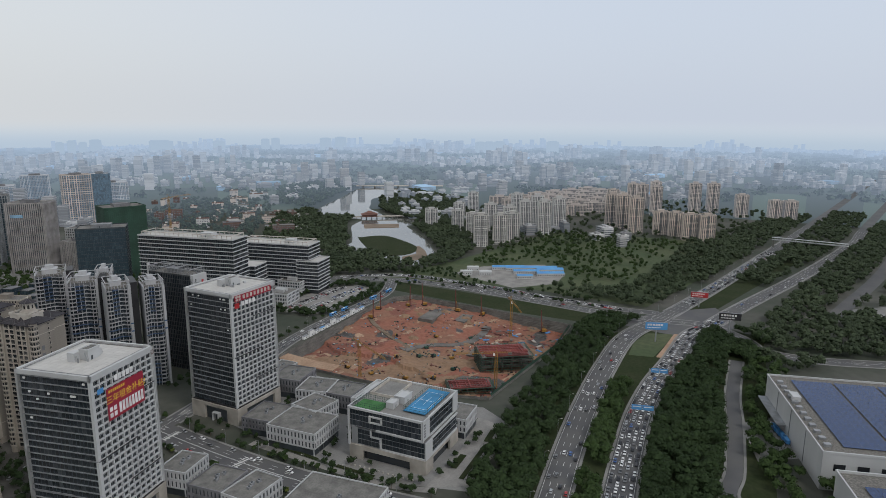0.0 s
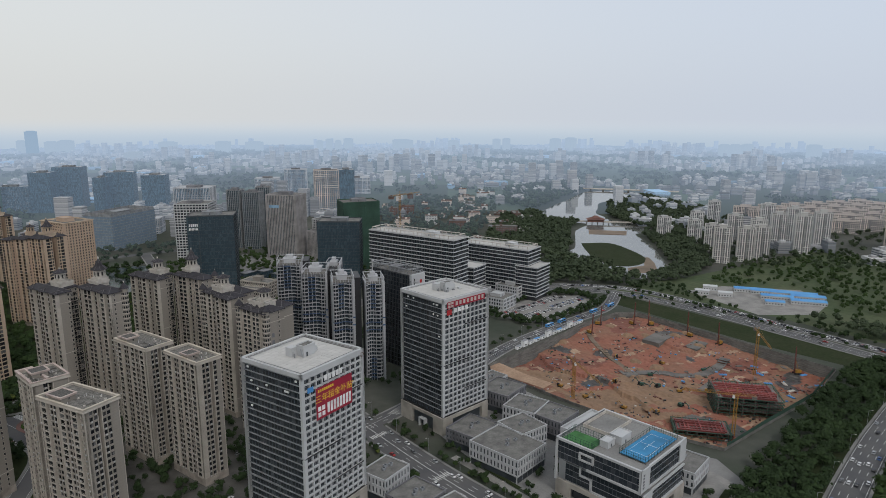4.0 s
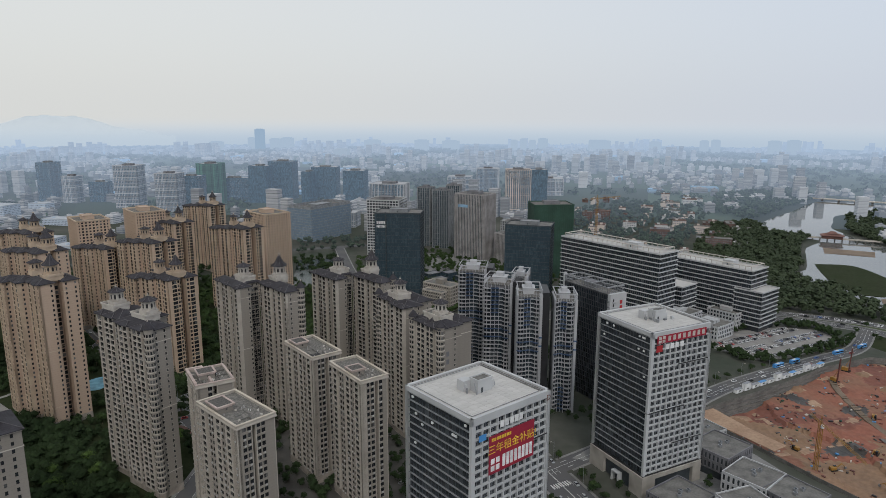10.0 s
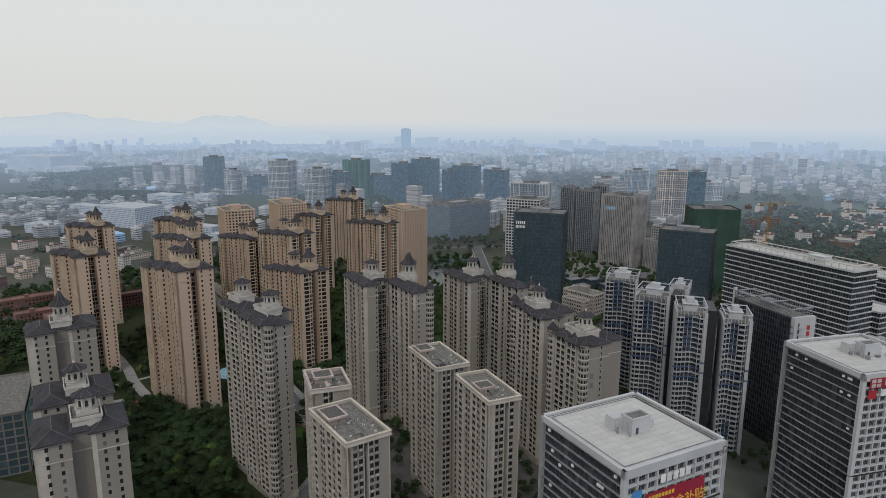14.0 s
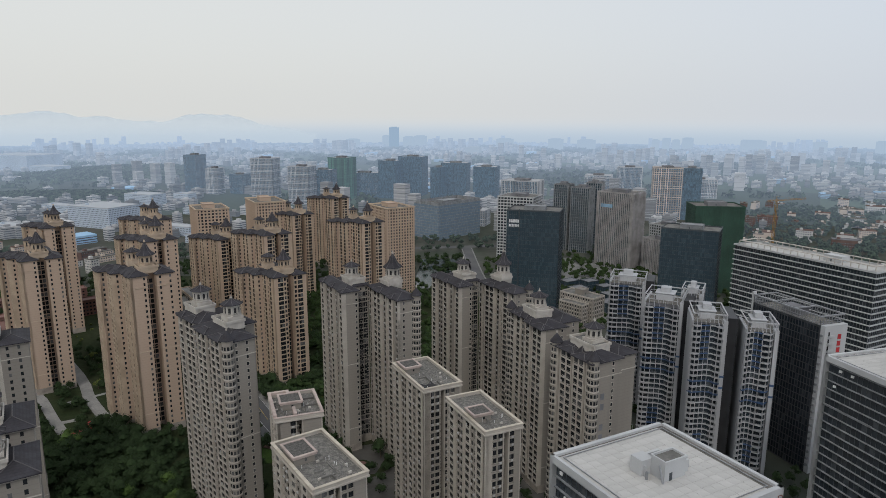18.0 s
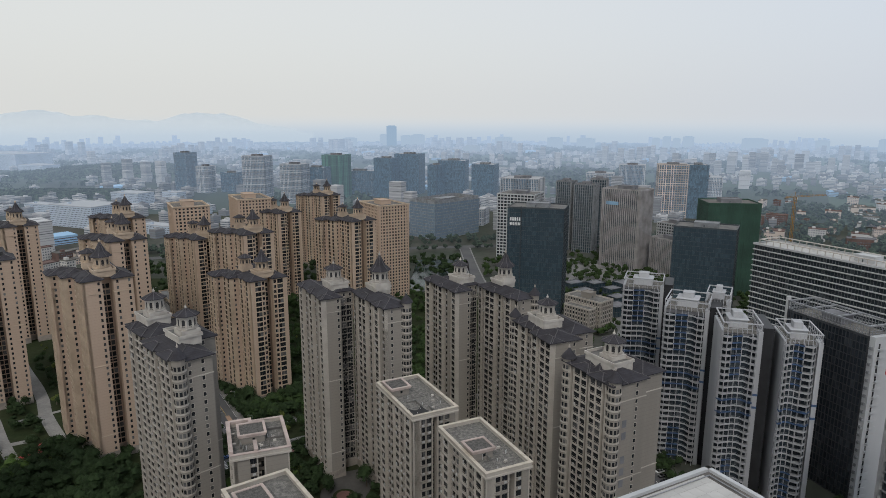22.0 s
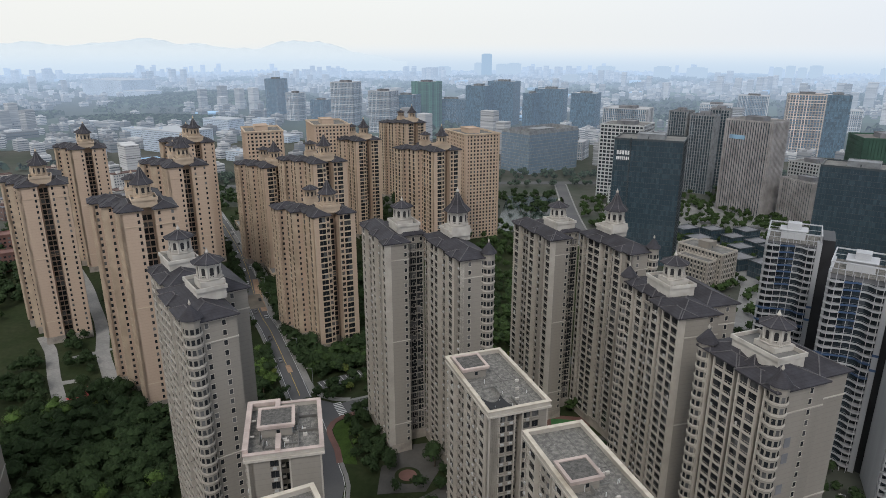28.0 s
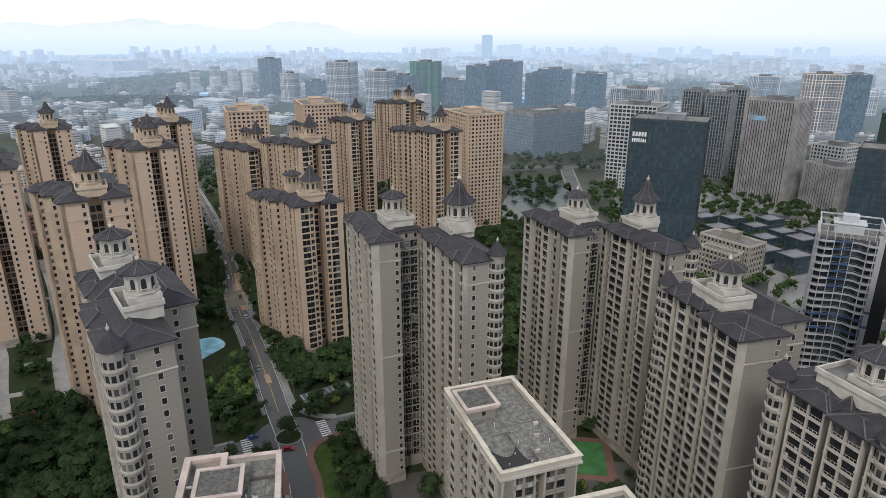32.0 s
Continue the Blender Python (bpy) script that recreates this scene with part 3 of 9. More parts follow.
flat(Mesh().taper(13.5, 482.5, 3.6, -0.1, 3.6, 0.34, 24), "round_bed_brick", BRICK, "round brick-red bed inside the clipped hedge", "flower bed")
BAYS = [(-45, 550), (-27, 565), (-22, 559), (-40, 544)]
flat(Mesh().slab(BAYS, -0.1, 0.14), "road_parking", ASPHALT, "asphalt parking bays below the tan flats", "road")
lines = Mesh()
for k in range(10):
    q = Vector((-44, 550)).lerp(Vector((-27.6, 563.6)), k / 9)
    strip([tuple(q), (q.x + 3.0, q.y - 3.7)], 0.25, 0.13, 0.16, lines)
flat(lines, "bay_marking", PAINT, "white lines of the parking bays", "road marking")
for cx, cy, ang in ((-26.5, 527.2, 32), (-52, 511, 32), (178, 385, 105), (190, 322, 105)):
    z = Mesh()
    for k in range(8):
        z.box(-2.0, 2.0, -5.6 + 1.5 * k, -4.9 + 1.5 * k, 0.14, 0.165)
    ob = flat(z, "zebra_crossing", PAINT, "white zebra crossing stripes on asphalt", "crosswalk")
    ob.matrix_world = pose(cx, cy, 0, 0, 0, ang)
flat(Mesh().slab([(586, 268), (646, 262), (709, 217), (661, 178), (601, 185), (588, 226)], -0.1, 0.125), "road_junction", ASPHALT, "wide asphalt road junction", "road")
flat(Mesh().slab([(195, 410), (205, 405), (218, 360), (230, 290), (250, 222), (300, 235), (305, 300), (300, 392), (230, 430)], -0.1, 0.10), "pavement_office_park", PAVING, "pale paved plaza around the office blocks", "pavement")
flat(Mesh().slab([(215, 330), (232, 240), (255, 200), (335, 225), (345, 258), (316, 300), (300, 420), (210, 420)], -0.1, 0.055), "pavement_office_court", PAVING, "pale paved court round the glazed office block", "pavement")
flat(Mesh().slab([(632, 432), (642, 535), (700, 528), (765, 470), (738, 420), (684, 402)], -0.1, 0.07), "pavement_works_yard", GRAVEL, "pale works yard with blue-roofed sheds", "pavement")
flat(Mesh().slab([(75, 335), (150, 350), (160, 405), (150, 480), (120, 520), (70, 520), (20, 470), (-5, 360), (40, 330)], -0.1, 0.045), "pavement_courtyard", PAVING_BROWN, "brownish paved courtyard between the blocks", "pavement")
flat(Mesh().slab([(135, 345), (165, 250), (200, 190), (160, 190), (110, 280)], -0.1, 0.047), "pavement_yard", PAVING, "paved yard in front of the office tower", "pavement")
flat(Mesh().slab([(390, 559), (399, 575), (444, 594), (489, 595), (517, 581), (519, 551), (489, 537), (439, 523), (407, 525)], -0.1, 0.09), "pavement_car_park", GRAVEL, "pale gravel car park crowded with cars", "pavement")
flat(Mesh().slab([(180, 640), (215, 655), (290, 740), (330, 860), (360, 930), (230, 1000), (140, 960), (125, 830), (150, 780), (185, 790), (210, 720)], -0.1, 0.05), "pavement_office_square", PAVING, "paved square between the office towers", "pavement")
PATHS = [([(-283, 699), (-246, 660), (-224, 634), (-200, 606), (-187, 589), (-174, 569), (-144, 533)], 7), ([(-220, 582), (-203, 566), (-179, 537), (-160, 516)], 6),
         ([(-226, 640), (-240, 630), (-246, 618)], 4), ([(-185, 559), (-176, 567)], 4), ([(-174, 532), (-163, 538)], 4), ([(-174, 569), (-166, 576), (-158, 590)], 3)]
for k, (pts, wid) in enumerate(PATHS):
    flat(strip(smooth_line(pts), wid, -0.1, 0.12 + 0.005 * k), "garden_path", GRAVEL, "pale paved garden path between the towers", "path")

# pale walks, planted beds and a forecourt round the glazed office block
flat(Mesh().slab([(242, 221), (259, 203), (330, 226), (331, 246), (318, 300), (309, 300), (318, 250), (300, 238), (290, 233)], -0.1, 0.125), "pavement_forecourt", GRAVEL, "pale stone forecourt beside the glazed office block", "pavement")
flat(strip(smooth_line([(207, 338), (213, 312), (221, 273), (231, 236), (244, 214)]), 5, -0.1, 0.13), "pavement_office_walk", GRAVEL, "pale pavement between the street and the offices", "pavement")
for a, b, w in (((262, 211), (300, 223), 3.0), ((306, 226), (322, 232), 4.0), ((327, 250), (317, 292), 3.5), ((268, 222), (284, 227), 4.0), ((216, 322), (222, 290), 2.2), ((225, 276), (231, 250), 2.2)):
    flat(strip([a, b], w, -0.1, 0.42), "planted_bed", GRASS, "low planted bed in the pale forecourt", "flower bed")
flat(Mesh().slab([(306, 428), (300, 437), (306, 449), (318, 452), (323, 420), (330, 396), (318, 392)], -0.1, 0.14), "rubble_strip", PALE_EARTH, "strip of pale rubble and planks at the pit edge", "rubble")
flat(Mesh().slab([(521, 207), (512, 226), (545, 236), (578, 238), (592, 217), (560, 212)], -0.1, 0.118), "lawn_triangle", MEADOW, "bright lawn triangle between the carriageways", "grass")
flat(strip([(523, 203), (560, 209), (594, 215)], 5, -0.1, 0.128), "dirt_strip", PALE_EARTH, "bare brown earth strip beside the traffic jam", "bare earth")

# ---- the excavation ----
PIT_Z = -9.0


def pit_floor(x, y):
    far = max(0.0, min(1.0, ((x - 455) * 0.62 + (y - 400) * 0.78) / 70))
    step = 2.2 if noise.noise((x / 60, y / 60, 7)) > 0.15 else 0.0
    return PIT_Z + 1.6 * noise.noise((x / 30, y / 30, 0)) + 0.9 * noise.noise((x / 8, y / 8, 3)) + 0.5 * noise.noise((x / 3.5, y / 3.5, 5)) + far * 6.2 + step * (1 - far)


def excavation():
    n = len(PIT)
    cx, cy = sum(p[0] for p in PIT) / n, sum(p[1] for p in PIT) / n
    wall, waler = Mesh(), Mesh()
    def rim(k, z):
        return [(cx + (x - cx) * k, cy + (y - cy) * k, z) for x, y in PIT]
    for d in range(4):
        a, b, c = rim(1 - 0.009 * d, -2.8 * d), rim(1 - 0.009 * d - 0.002, -2.8 * d - 2.8), rim(1 - 0.009 * (d + 1), -2.8 * d - 2.8)
        wall.add(a + b + c, [(i, (i + 1) % n, n + (i + 1) % n, n + i) for i in range(n)] + [(n + i, n + (i + 1) % n, 2 * n + (i + 1) % n, 2 * n + i) for i in range(n)])
        for i in range(n):
            p, q = b[i], b[(i + 1) % n]
            waler.bar((p[0], p[1], p[2] + 0.9), (q[0], q[1], q[2] + 0.9), 0.6)
    flat(wall, "excavation_wall", CONCRETE, "stepped concrete retaining wall round the excavation", "retaining wall")
    flat(waler, "excavation_waler", ROOF_MID, "grey steel walers along the retaining wall", "waler")
    bm = bmesh.new()
    g = 2.0
    x0, y0 = min(p[0] for p in PIT), min(p[1] for p in PIT)
    nx, ny = int((max(p[0] for p in PIT) - x0) / g) + 2, int((max(p[1] for p in PIT) - y0) / g) + 2
    vs = {}
    for i in range(nx):
        for j in range(ny):
            x, y = x0 + i * g, y0 + j * g
            if inside(cx + (x - cx) * 0.992, cy + (y - cy) * 0.992, PIT):
                vs[i, j] = bm.verts.new((x, y, pit_floor(x, y)))
    for i in range(nx):
        for j in range(ny):
            q = [(i, j), (i + 1, j), (i + 1, j + 1), (i, j + 1)]
            if all(k in vs for k in q):
                f = bm.faces.new([vs[k] for k in q])
                x, y = x0 + i * g, y0 + j * g
                a, b = noise.noise((x / 42, y / 42, 11)), noise.noise((x / 16, y / 16, 12))
                f.material_index = 4 if a + 0.8 * b > 0.30 else 2 if a + 0.6 * b < -0.48 else 0
                if noise.noise((x / 30, y / 12, 31)) + 0.5 * noise.noise((x / 7, y / 7, 32)) > 0.46:
                    f.material_index = 3
                if (x - 455) * 0.62 + (y - 400) * 0.78 < -36 and a + 0.5 * b > -0.12:
                    f.material_index = 1
    me = bpy.data.meshes.new("excavation_floor")
    bm.to_mesh(me)
    bm.free()
    for m in (EARTH, MUD, WET, PALE_EARTH, DARK_EARTH):
        me.materials.append(m)
    tagged(new("excavation_floor", me), "churned red and ochre earth of the building site", "bare earth", kind="structure")


excavation()


# ---- facades ----
def gridded(parent, w, d, h, floor=3.6, band_h=1.2, band=WHITE, step=3.0, pier_w=0.6, pier=WHITE, proud=0.35, proud_pier=0.3, glass=OFFICE_GLASS, z0=0.0, singly=False, roof=ROOF_MID, parapet=1.2, sides="SENW", origin=(0, 0)):
    """A block whose panes stand behind floor bands and piers; local x in 0..w, y in 0..d."""
    ox, oy = origin
    n = max(1, int(round((h - z0) / floor)))
    fl = (h - z0) / n
    piers = Mesh()
    def side(face):
        return {"S": (w, lambda u, o: (ox + u, oy - o)), "N": (w, lambda u, o: (ox + u, oy + d + o)), "W": (d, lambda u, o: (ox - o, oy + u)), "E": (d, lambda u, o: (ox + w + o, oy + u))}[face]
    part("core", Mesh().box(ox + 0.3, ox + w - 0.3, oy + 0.3, oy + d - 0.3, z0, h - 0.05), DARK_FIN, parent)
    panes = Mesh()
    for face in sides:
        length, at = side(face)
        k = max(1, int(round(length / step)))
        s = length / k
        for j in range(n):
            for i in range(k):
                (xa, ya), (xb, yb) = at(i * s, 0), at((i + 1) * s, 0)
                za, zb = z0 + j * fl, z0 + (j + 1) * fl
                panes.add([(xa, ya, za), (xb, yb, za), (xb, yb, zb), (xa, ya, zb)], [(0, 1, 2, 3) if face in "SE" else (3, 2, 1, 0)])
        if pier_w:
            for i in range(k + 1):
                (xa, ya), (xb, yb) = at(min(max(i * s - pier_w / 2, -0.0), length - pier_w), 0.0), at(min(max(i * s + pier_w / 2, pier_w), length), proud_pier)
                piers.box(min(xa, xb), max(xa, xb), min(ya, yb), max(ya, yb), z0, h)
    part("glazing", panes, glass, parent, kind="stuff")
    if pier_w:
        part("pier_grid", piers, pier, parent, kind="stuff")
    if band_h:
        ring = Mesh().ring(ox - proud, ox + w + proud, oy - proud, oy + d + proud, 0, band_h, proud + 0.25)
        if singly:
            data = ring.data("floor_band", band)
            for j in range(n):
                part("floor_band", data, band, parent, at=pose(0, 0, z0 + j * fl))
        else:
            allb = Mesh()
            for j in range(n):
                allb.ring(ox - proud, ox + w + proud, oy - proud, oy + d + proud, z0 + j * fl, z0 + j * fl + band_h, proud + 0.25)
            part("floor_banding", allb, band, parent, kind="stuff")
    part("roof", Mesh().box(ox, ox + w, oy, oy + d, h - 0.05, h + 0.1), roof, parent)
    part("parapet", Mesh().ring(ox - proud, ox + w + proud, oy - proud, oy + d + proud, h - 0.3, h + parapet, 0.45), band if band_h else pier, parent)


def frame_of(l, f, r):
    """Pose at corner f with x towards r, and the lengths to r and l."""
    (lx, ly), (fx, fy), (rx, ry) = l, f, r
    return pose(fx, fy, 0, 0, 0, math.degrees(math.atan2(ry - fy, rx - fx))), math.hypot(rx - fx, ry - fy), math.hypot(lx - fx, ly - fy)


def plant_room(parent, x, y, w, d, z, h, mat=WHITE):
    part("plant_room", Mesh().box(x, x + w, y, y + d, z, z + h).ring(x - 0.15, x + w + 0.15, y - 0.15, y + d + 0.15, z + h, z + h + 0.5, 0.3), mat, parent)
    part("plant_room_door", Mesh().box(x + w * 0.4, x + w * 0.4 + 0.9, y - 0.05, y, z, z + 2.0), DARK_FIN, parent)


FOOT = []          # footprints on the plan: poly


def claim(m, x0, x1, y0, y1):
    FOOT.append([tuple((m @ Vector((x, y, 0)))[:2]) for x, y in ((x0, y0), (x1, y0), (x1, y1), (x0, y1))])


# ---- residential towers with slate roofs and lanterns ----
def two_tone(name, frame_mesh, frame_mat, pane_mesh, pane_mat):
    both = Mesh().add(frame_mesh.v, frame_mesh.f)
    k = len(both.f)
    both.add(pane_mesh.v, pane_mesh.f)
    me = both.data(name, frame_mat)
    me.materials.append(pane_mat)
    for p in me.polygons[k:]:
        p.material_index = 1
    return me


def window_data(trim):
    fr = Mesh().box(-0.12, 0.0, -0.65, 0.65, -0.15, 0.0).box(-0.12, 0.0, -0.65, 0.65, 1.5, 1.62).box(-0.08, 0.0, -0.62, -0.5, 0, 1.5).box(-0.08, 0.0, 0.5, 0.62, 0, 1.5)
    fr.v = [(-x + 0.02 if x < 0 else x, y, z) for x, y, z in fr.v]
    return two_tone("window", fr, trim, Mesh().box(0.0, 0.035, -0.5, 0.5, 0.0, 1.5), PANE)


WIN = {}


def turret(parent, x, y, z, tall, wall, near=True):
    """A lantern on its terrace: base, octagonal drum with arched windows, small balconies, roof and finial."""
    t = part("turret", Mesh().box(x - 3.0, x + 3.0, y - 3.0, y + 3.0, z, z + 3.0).taper(x, y, 3.3, z + 3.0, 3.5, z + 3.4, 8, 0.39).taper(x, y, 2.75, z + 3.4, 2.75, z + 7.0, 8, 0.39).taper(x, y, 3.1, z + 7.0, 3.5, z + 7.5, 8, 0.39), wall, parent, "pale octagonal roof lantern")
    post = Mesh().taper(0, 0, 0.28, 0, 0.24, 3.7, 6).data("pilaster", wall)
    rest = Mesh()
    for k in range(8):
        a = 0.39 + math.pi / 4 * k
        c, s = x + 2.75 * math.cos(a), y + 2.75 * math.sin(a)
        if near:
            part("pilaster", post, wall, t, at=pose(c, s, z + 3.35))
        else:
            rest.taper(c, s, 0.28, z + 3.35, 0.24, z + 7.05, 6)
    if not near:
        part("colonnade", rest, wall, t, kind="stuff")
    dark, rail = Mesh(), Mesh()
    for k in range(8):
        a = math.pi / 4 * k + 0.39 + math.pi / 8
        c, s = math.cos(a), math.sin(a)
        o = Vector((x + 2.54 * c, y + 2.54 * s, z + 3.9))
        u, nrm, up = Vector((-s, c, 0)) * 0.48, Vector((c, s, 0)) * 0.05, Vector((0, 0, 1))
        arch = [o - u + nrm, o + u + nrm] + [o + nrm + u * math.cos(q) + up * (1.9 + 0.48 * math.sin(q)) for q in np.linspace(0, math.pi, 6)]
        dark.add([tuple(p) for p in arch], [tuple(range(8))])
        p, q = o - u * 1.6 + nrm * 9 - up * 0.5, o + u * 1.6 + nrm * 9 - up * 0.5
        rail.bar(tuple(p + up * 0.9), tuple(q + up * 0.9), 0.14).bar(tuple(p), tuple(q), 0.3)
        for e in (0.0, 0.25, 0.5, 0.75, 1.0):
            w_ = p + (q - p) * e
            rail.bar(tuple(w_), tuple(w_ + up * 0.9), 0.1)
    part("arched_glazing", dark, BLACK_CLAD, t, kind="stuff")
    part("balcony_railing", rail, wall, t)
    hh = 5.6 if tall else 1.9
    mid = 9.1 - 1.6 + hh * (0.34 if tall else 0.5)
    part("turret_roof", Mesh().taper(x, y, 4.2, z + 7.4, 4.1, z + 7.62, 8, 0.39).taper(x, y, 4.1, z + 7.62, 2.1, z + mid, 8, 0.39).taper(x, y, 2.1, z + mid, 0.25, z + 7.5 + hh, 8, 0.39), TILE, t, "dark slate roof of the lantern")
    hips = Mesh()
    for k in range(8):
        a = 0.39 + math.pi / 4 * k
        c, s = math.cos(a), math.sin(a)
        hips.bar((x + 4.15 * c, y + 4.15 * s, z + 7.62), (x + 2.1 * c, y + 2.1 * s, z + mid + 0.03), 0.2).bar((x + 2.1 * c, y + 2.1 * s, z + mid + 0.03), (x + 0.25 * c, y + 0.25 * s, z + 7.53 + hh), 0.18)
    part("hip_cap", hips, RIDGE, t, kind="stuff")
    top = z + 7.5 + hh
    k = 1.24 if tall else 1.14
    t.matrix_basis = Matrix.Translation((x, y, z)) @ Matrix.Scale(k, 4) @ Matrix.Translation((-x, -y, -z))
    part("finial", Mesh().taper(x, y, 0.3, top - 0.1, 0.5, top + 0.4, 8).taper(x, y, 0.5, top + 0.4, 0.22, top + 0.9, 8).taper(x, y, 0.22, top + 0.9, 0.0, top + 1.7, 8), wall, t)


def terrace(parent, x0, x1, y0, y1, z, wall, h=3.0):
    part("roof_terrace", Mesh().box(x0, x1, y0, y1, z, z + h).ring(x0 - 0.4, x1 + 0.4, y0 - 0.4, y1 + 0.4, z + h, z + h + 1.1, 0.4), wall, parent)
    part("terrace_floor", Mesh().box(x0, x1, y0, y1, z + h, z + h + 0.05), ROOF_MID, parent)


def corner_bay(parent, x, y, r, h, floors, fl, base, wall, trim, near):
    b = part("corner_bay", Mesh().taper(x, y, r, 0, r, h + 1.6, 10), wall, parent, "round corner bay")
    pan = Mesh()
    for k in range(10):
        a = 2 * math.pi * (k + 0.5) / 10
        c, s = math.cos(a), math.sin(a)
        rr = r * math.cos(math.pi / 10) + 0.02
        o, u = Vector((x + rr * c, y + rr * s, 0)), Vector((-s, c, 0)) * r * 0.2
        q = [o - u, o + u, o + u + Vector((0, 0, 1.55)), o - u + Vector((0, 0, 1.55))]
        pan.add([tuple(p) for p in q], [(0, 1, 2, 3)])
    glazed, bands = Mesh(), Mesh()
    for j in range(floors):
        glazed.add([(p, q, r_ + base + j * fl + 0.9) for p, q, r_ in pan.v], pan.f)
        bands.taper(x, y, r + 0.22, base + j * fl + 0.2, r + 0.22, base + j * fl + 0.7, 10)
    part("bay_glazing", glazed, PANE, b, kind="stuff")
    part("bay_banding", bands, trim, b, kind="stuff")
    part("bay_roof", Mesh().taper(x, y, r + 0.7, h + 1.6, r + 0.6, h + 1.9, 10).taper(x, y, r + 0.6, h + 1.9, 0.2, h + 5.4, 10), TILE, b, "dark conical slate cap")
    part("finial", Mesh().taper(x, y, 0.25, h + 5.3, 0.4, h + 5.8, 8).taper(x, y, 0.4, h + 5.8, 0.0, h + 6.9, 8), trim, b)


DEEP = 1.5          # how far the balconies reach into the facade


NOMINAL = {"B": 4.2, "W": 2.4, "S": 2.2, "P": 2.4}     # usual widths of balcony, window, slot and plain columns
SLOT = 1.6                                              # how much deeper the slots lie


def columns(x0, x1, kinds):
    """The columns of a facade: kind, start and end."""
    letters, total, i = [], 0.0, 0
    while total < x1 - x0 - 1.2 or not letters:
        letters.append(kinds[i % len(kinds)])
        total += NOMINAL[letters[-1]]
        i += 1
    out, x = [], x0
    for k in letters:
        out.append((k, x, x + NOMINAL[k] * (x1 - x0) / total))
        x = out[-1][2]
    return out


def facade_unit(kind, b, o, y0, fl, near):
    """Panes and masonry of one storey of a column that is b wide; o: how far it stands out."""
    pane, wall_ = Mesh(), Mesh()
    if kind == "S":
        yb = y0 + DEEP + SLOT
        pane.box(0.15, b * 0.5 - 0.1, yb - 0.1, yb - 0.02, 0.7, 2.5).box(b * 0.5 + 0.1, b - 0.15, yb - 0.1, yb - 0.02, 0.7, 2.5)
        wall_.box(0.0, b * 0.5, y0 + 0.6, y0 + 1.5, -0.12, 0.06)
    elif kind == "B":
        pane.box(0.05, b * 0.5 - 0.04, y0 + o + 0.4, y0 + o + 0.5, 0.06, fl - 0.3).box(b * 0.5 + 0.04, b - 0.05, y0 + o + 0.4, y0 + o + 0.5, 0.06, fl - 0.3)
        wall_.box(0, b, y0 + o - 0.05, y0 + o + 0.55, -0.3, 0.06).box(-0.02, b + 0.02, y0 + o - 0.14, y0 + o + 0.02, -0.3, 0.42)
        if near:
            wall_.box(0, b, y0 + o - 0.1, y0 + o - 0.04, 0.98, 1.05)
            for k in range(1, 4):
                wall_.box(b * k / 4 - 0.03, b * k / 4 + 0.03, y0 + o - 0.1, y0 + o - 0.04, 0.42, 0.98)
    elif kind == "W":
        j = max(0.25, (b - 1.9) / 2)
        pane.box(j, b * 0.5 - 0.03, y0 + o + 0.28, y0 + o + 0.36, 0.6, 2.55).box(b * 0.5 + 0.03, b - j, y0 + o + 0.28, y0 + o + 0.36, 0.6, 2.55)
        wall_.box(0, b, y0 + o, y0 + DEEP, 2.55 - fl, 0.6).box(0, j, y0 + o, y0 + DEEP, 0.6, 2.55).box(b - j, b, y0 + o, y0 + DEEP, 0.6, 2.55)
        wall_.box(j - 0.12, b - j + 0.12, y0 + o - 0.14, y0 + o, 0.46, 0.59)
        if near:
            wall_.box(j - 0.05, b - j + 0.05, y0 + o - 0.5, y0 + o, -0.05, 0.06)
    return pane, wall_


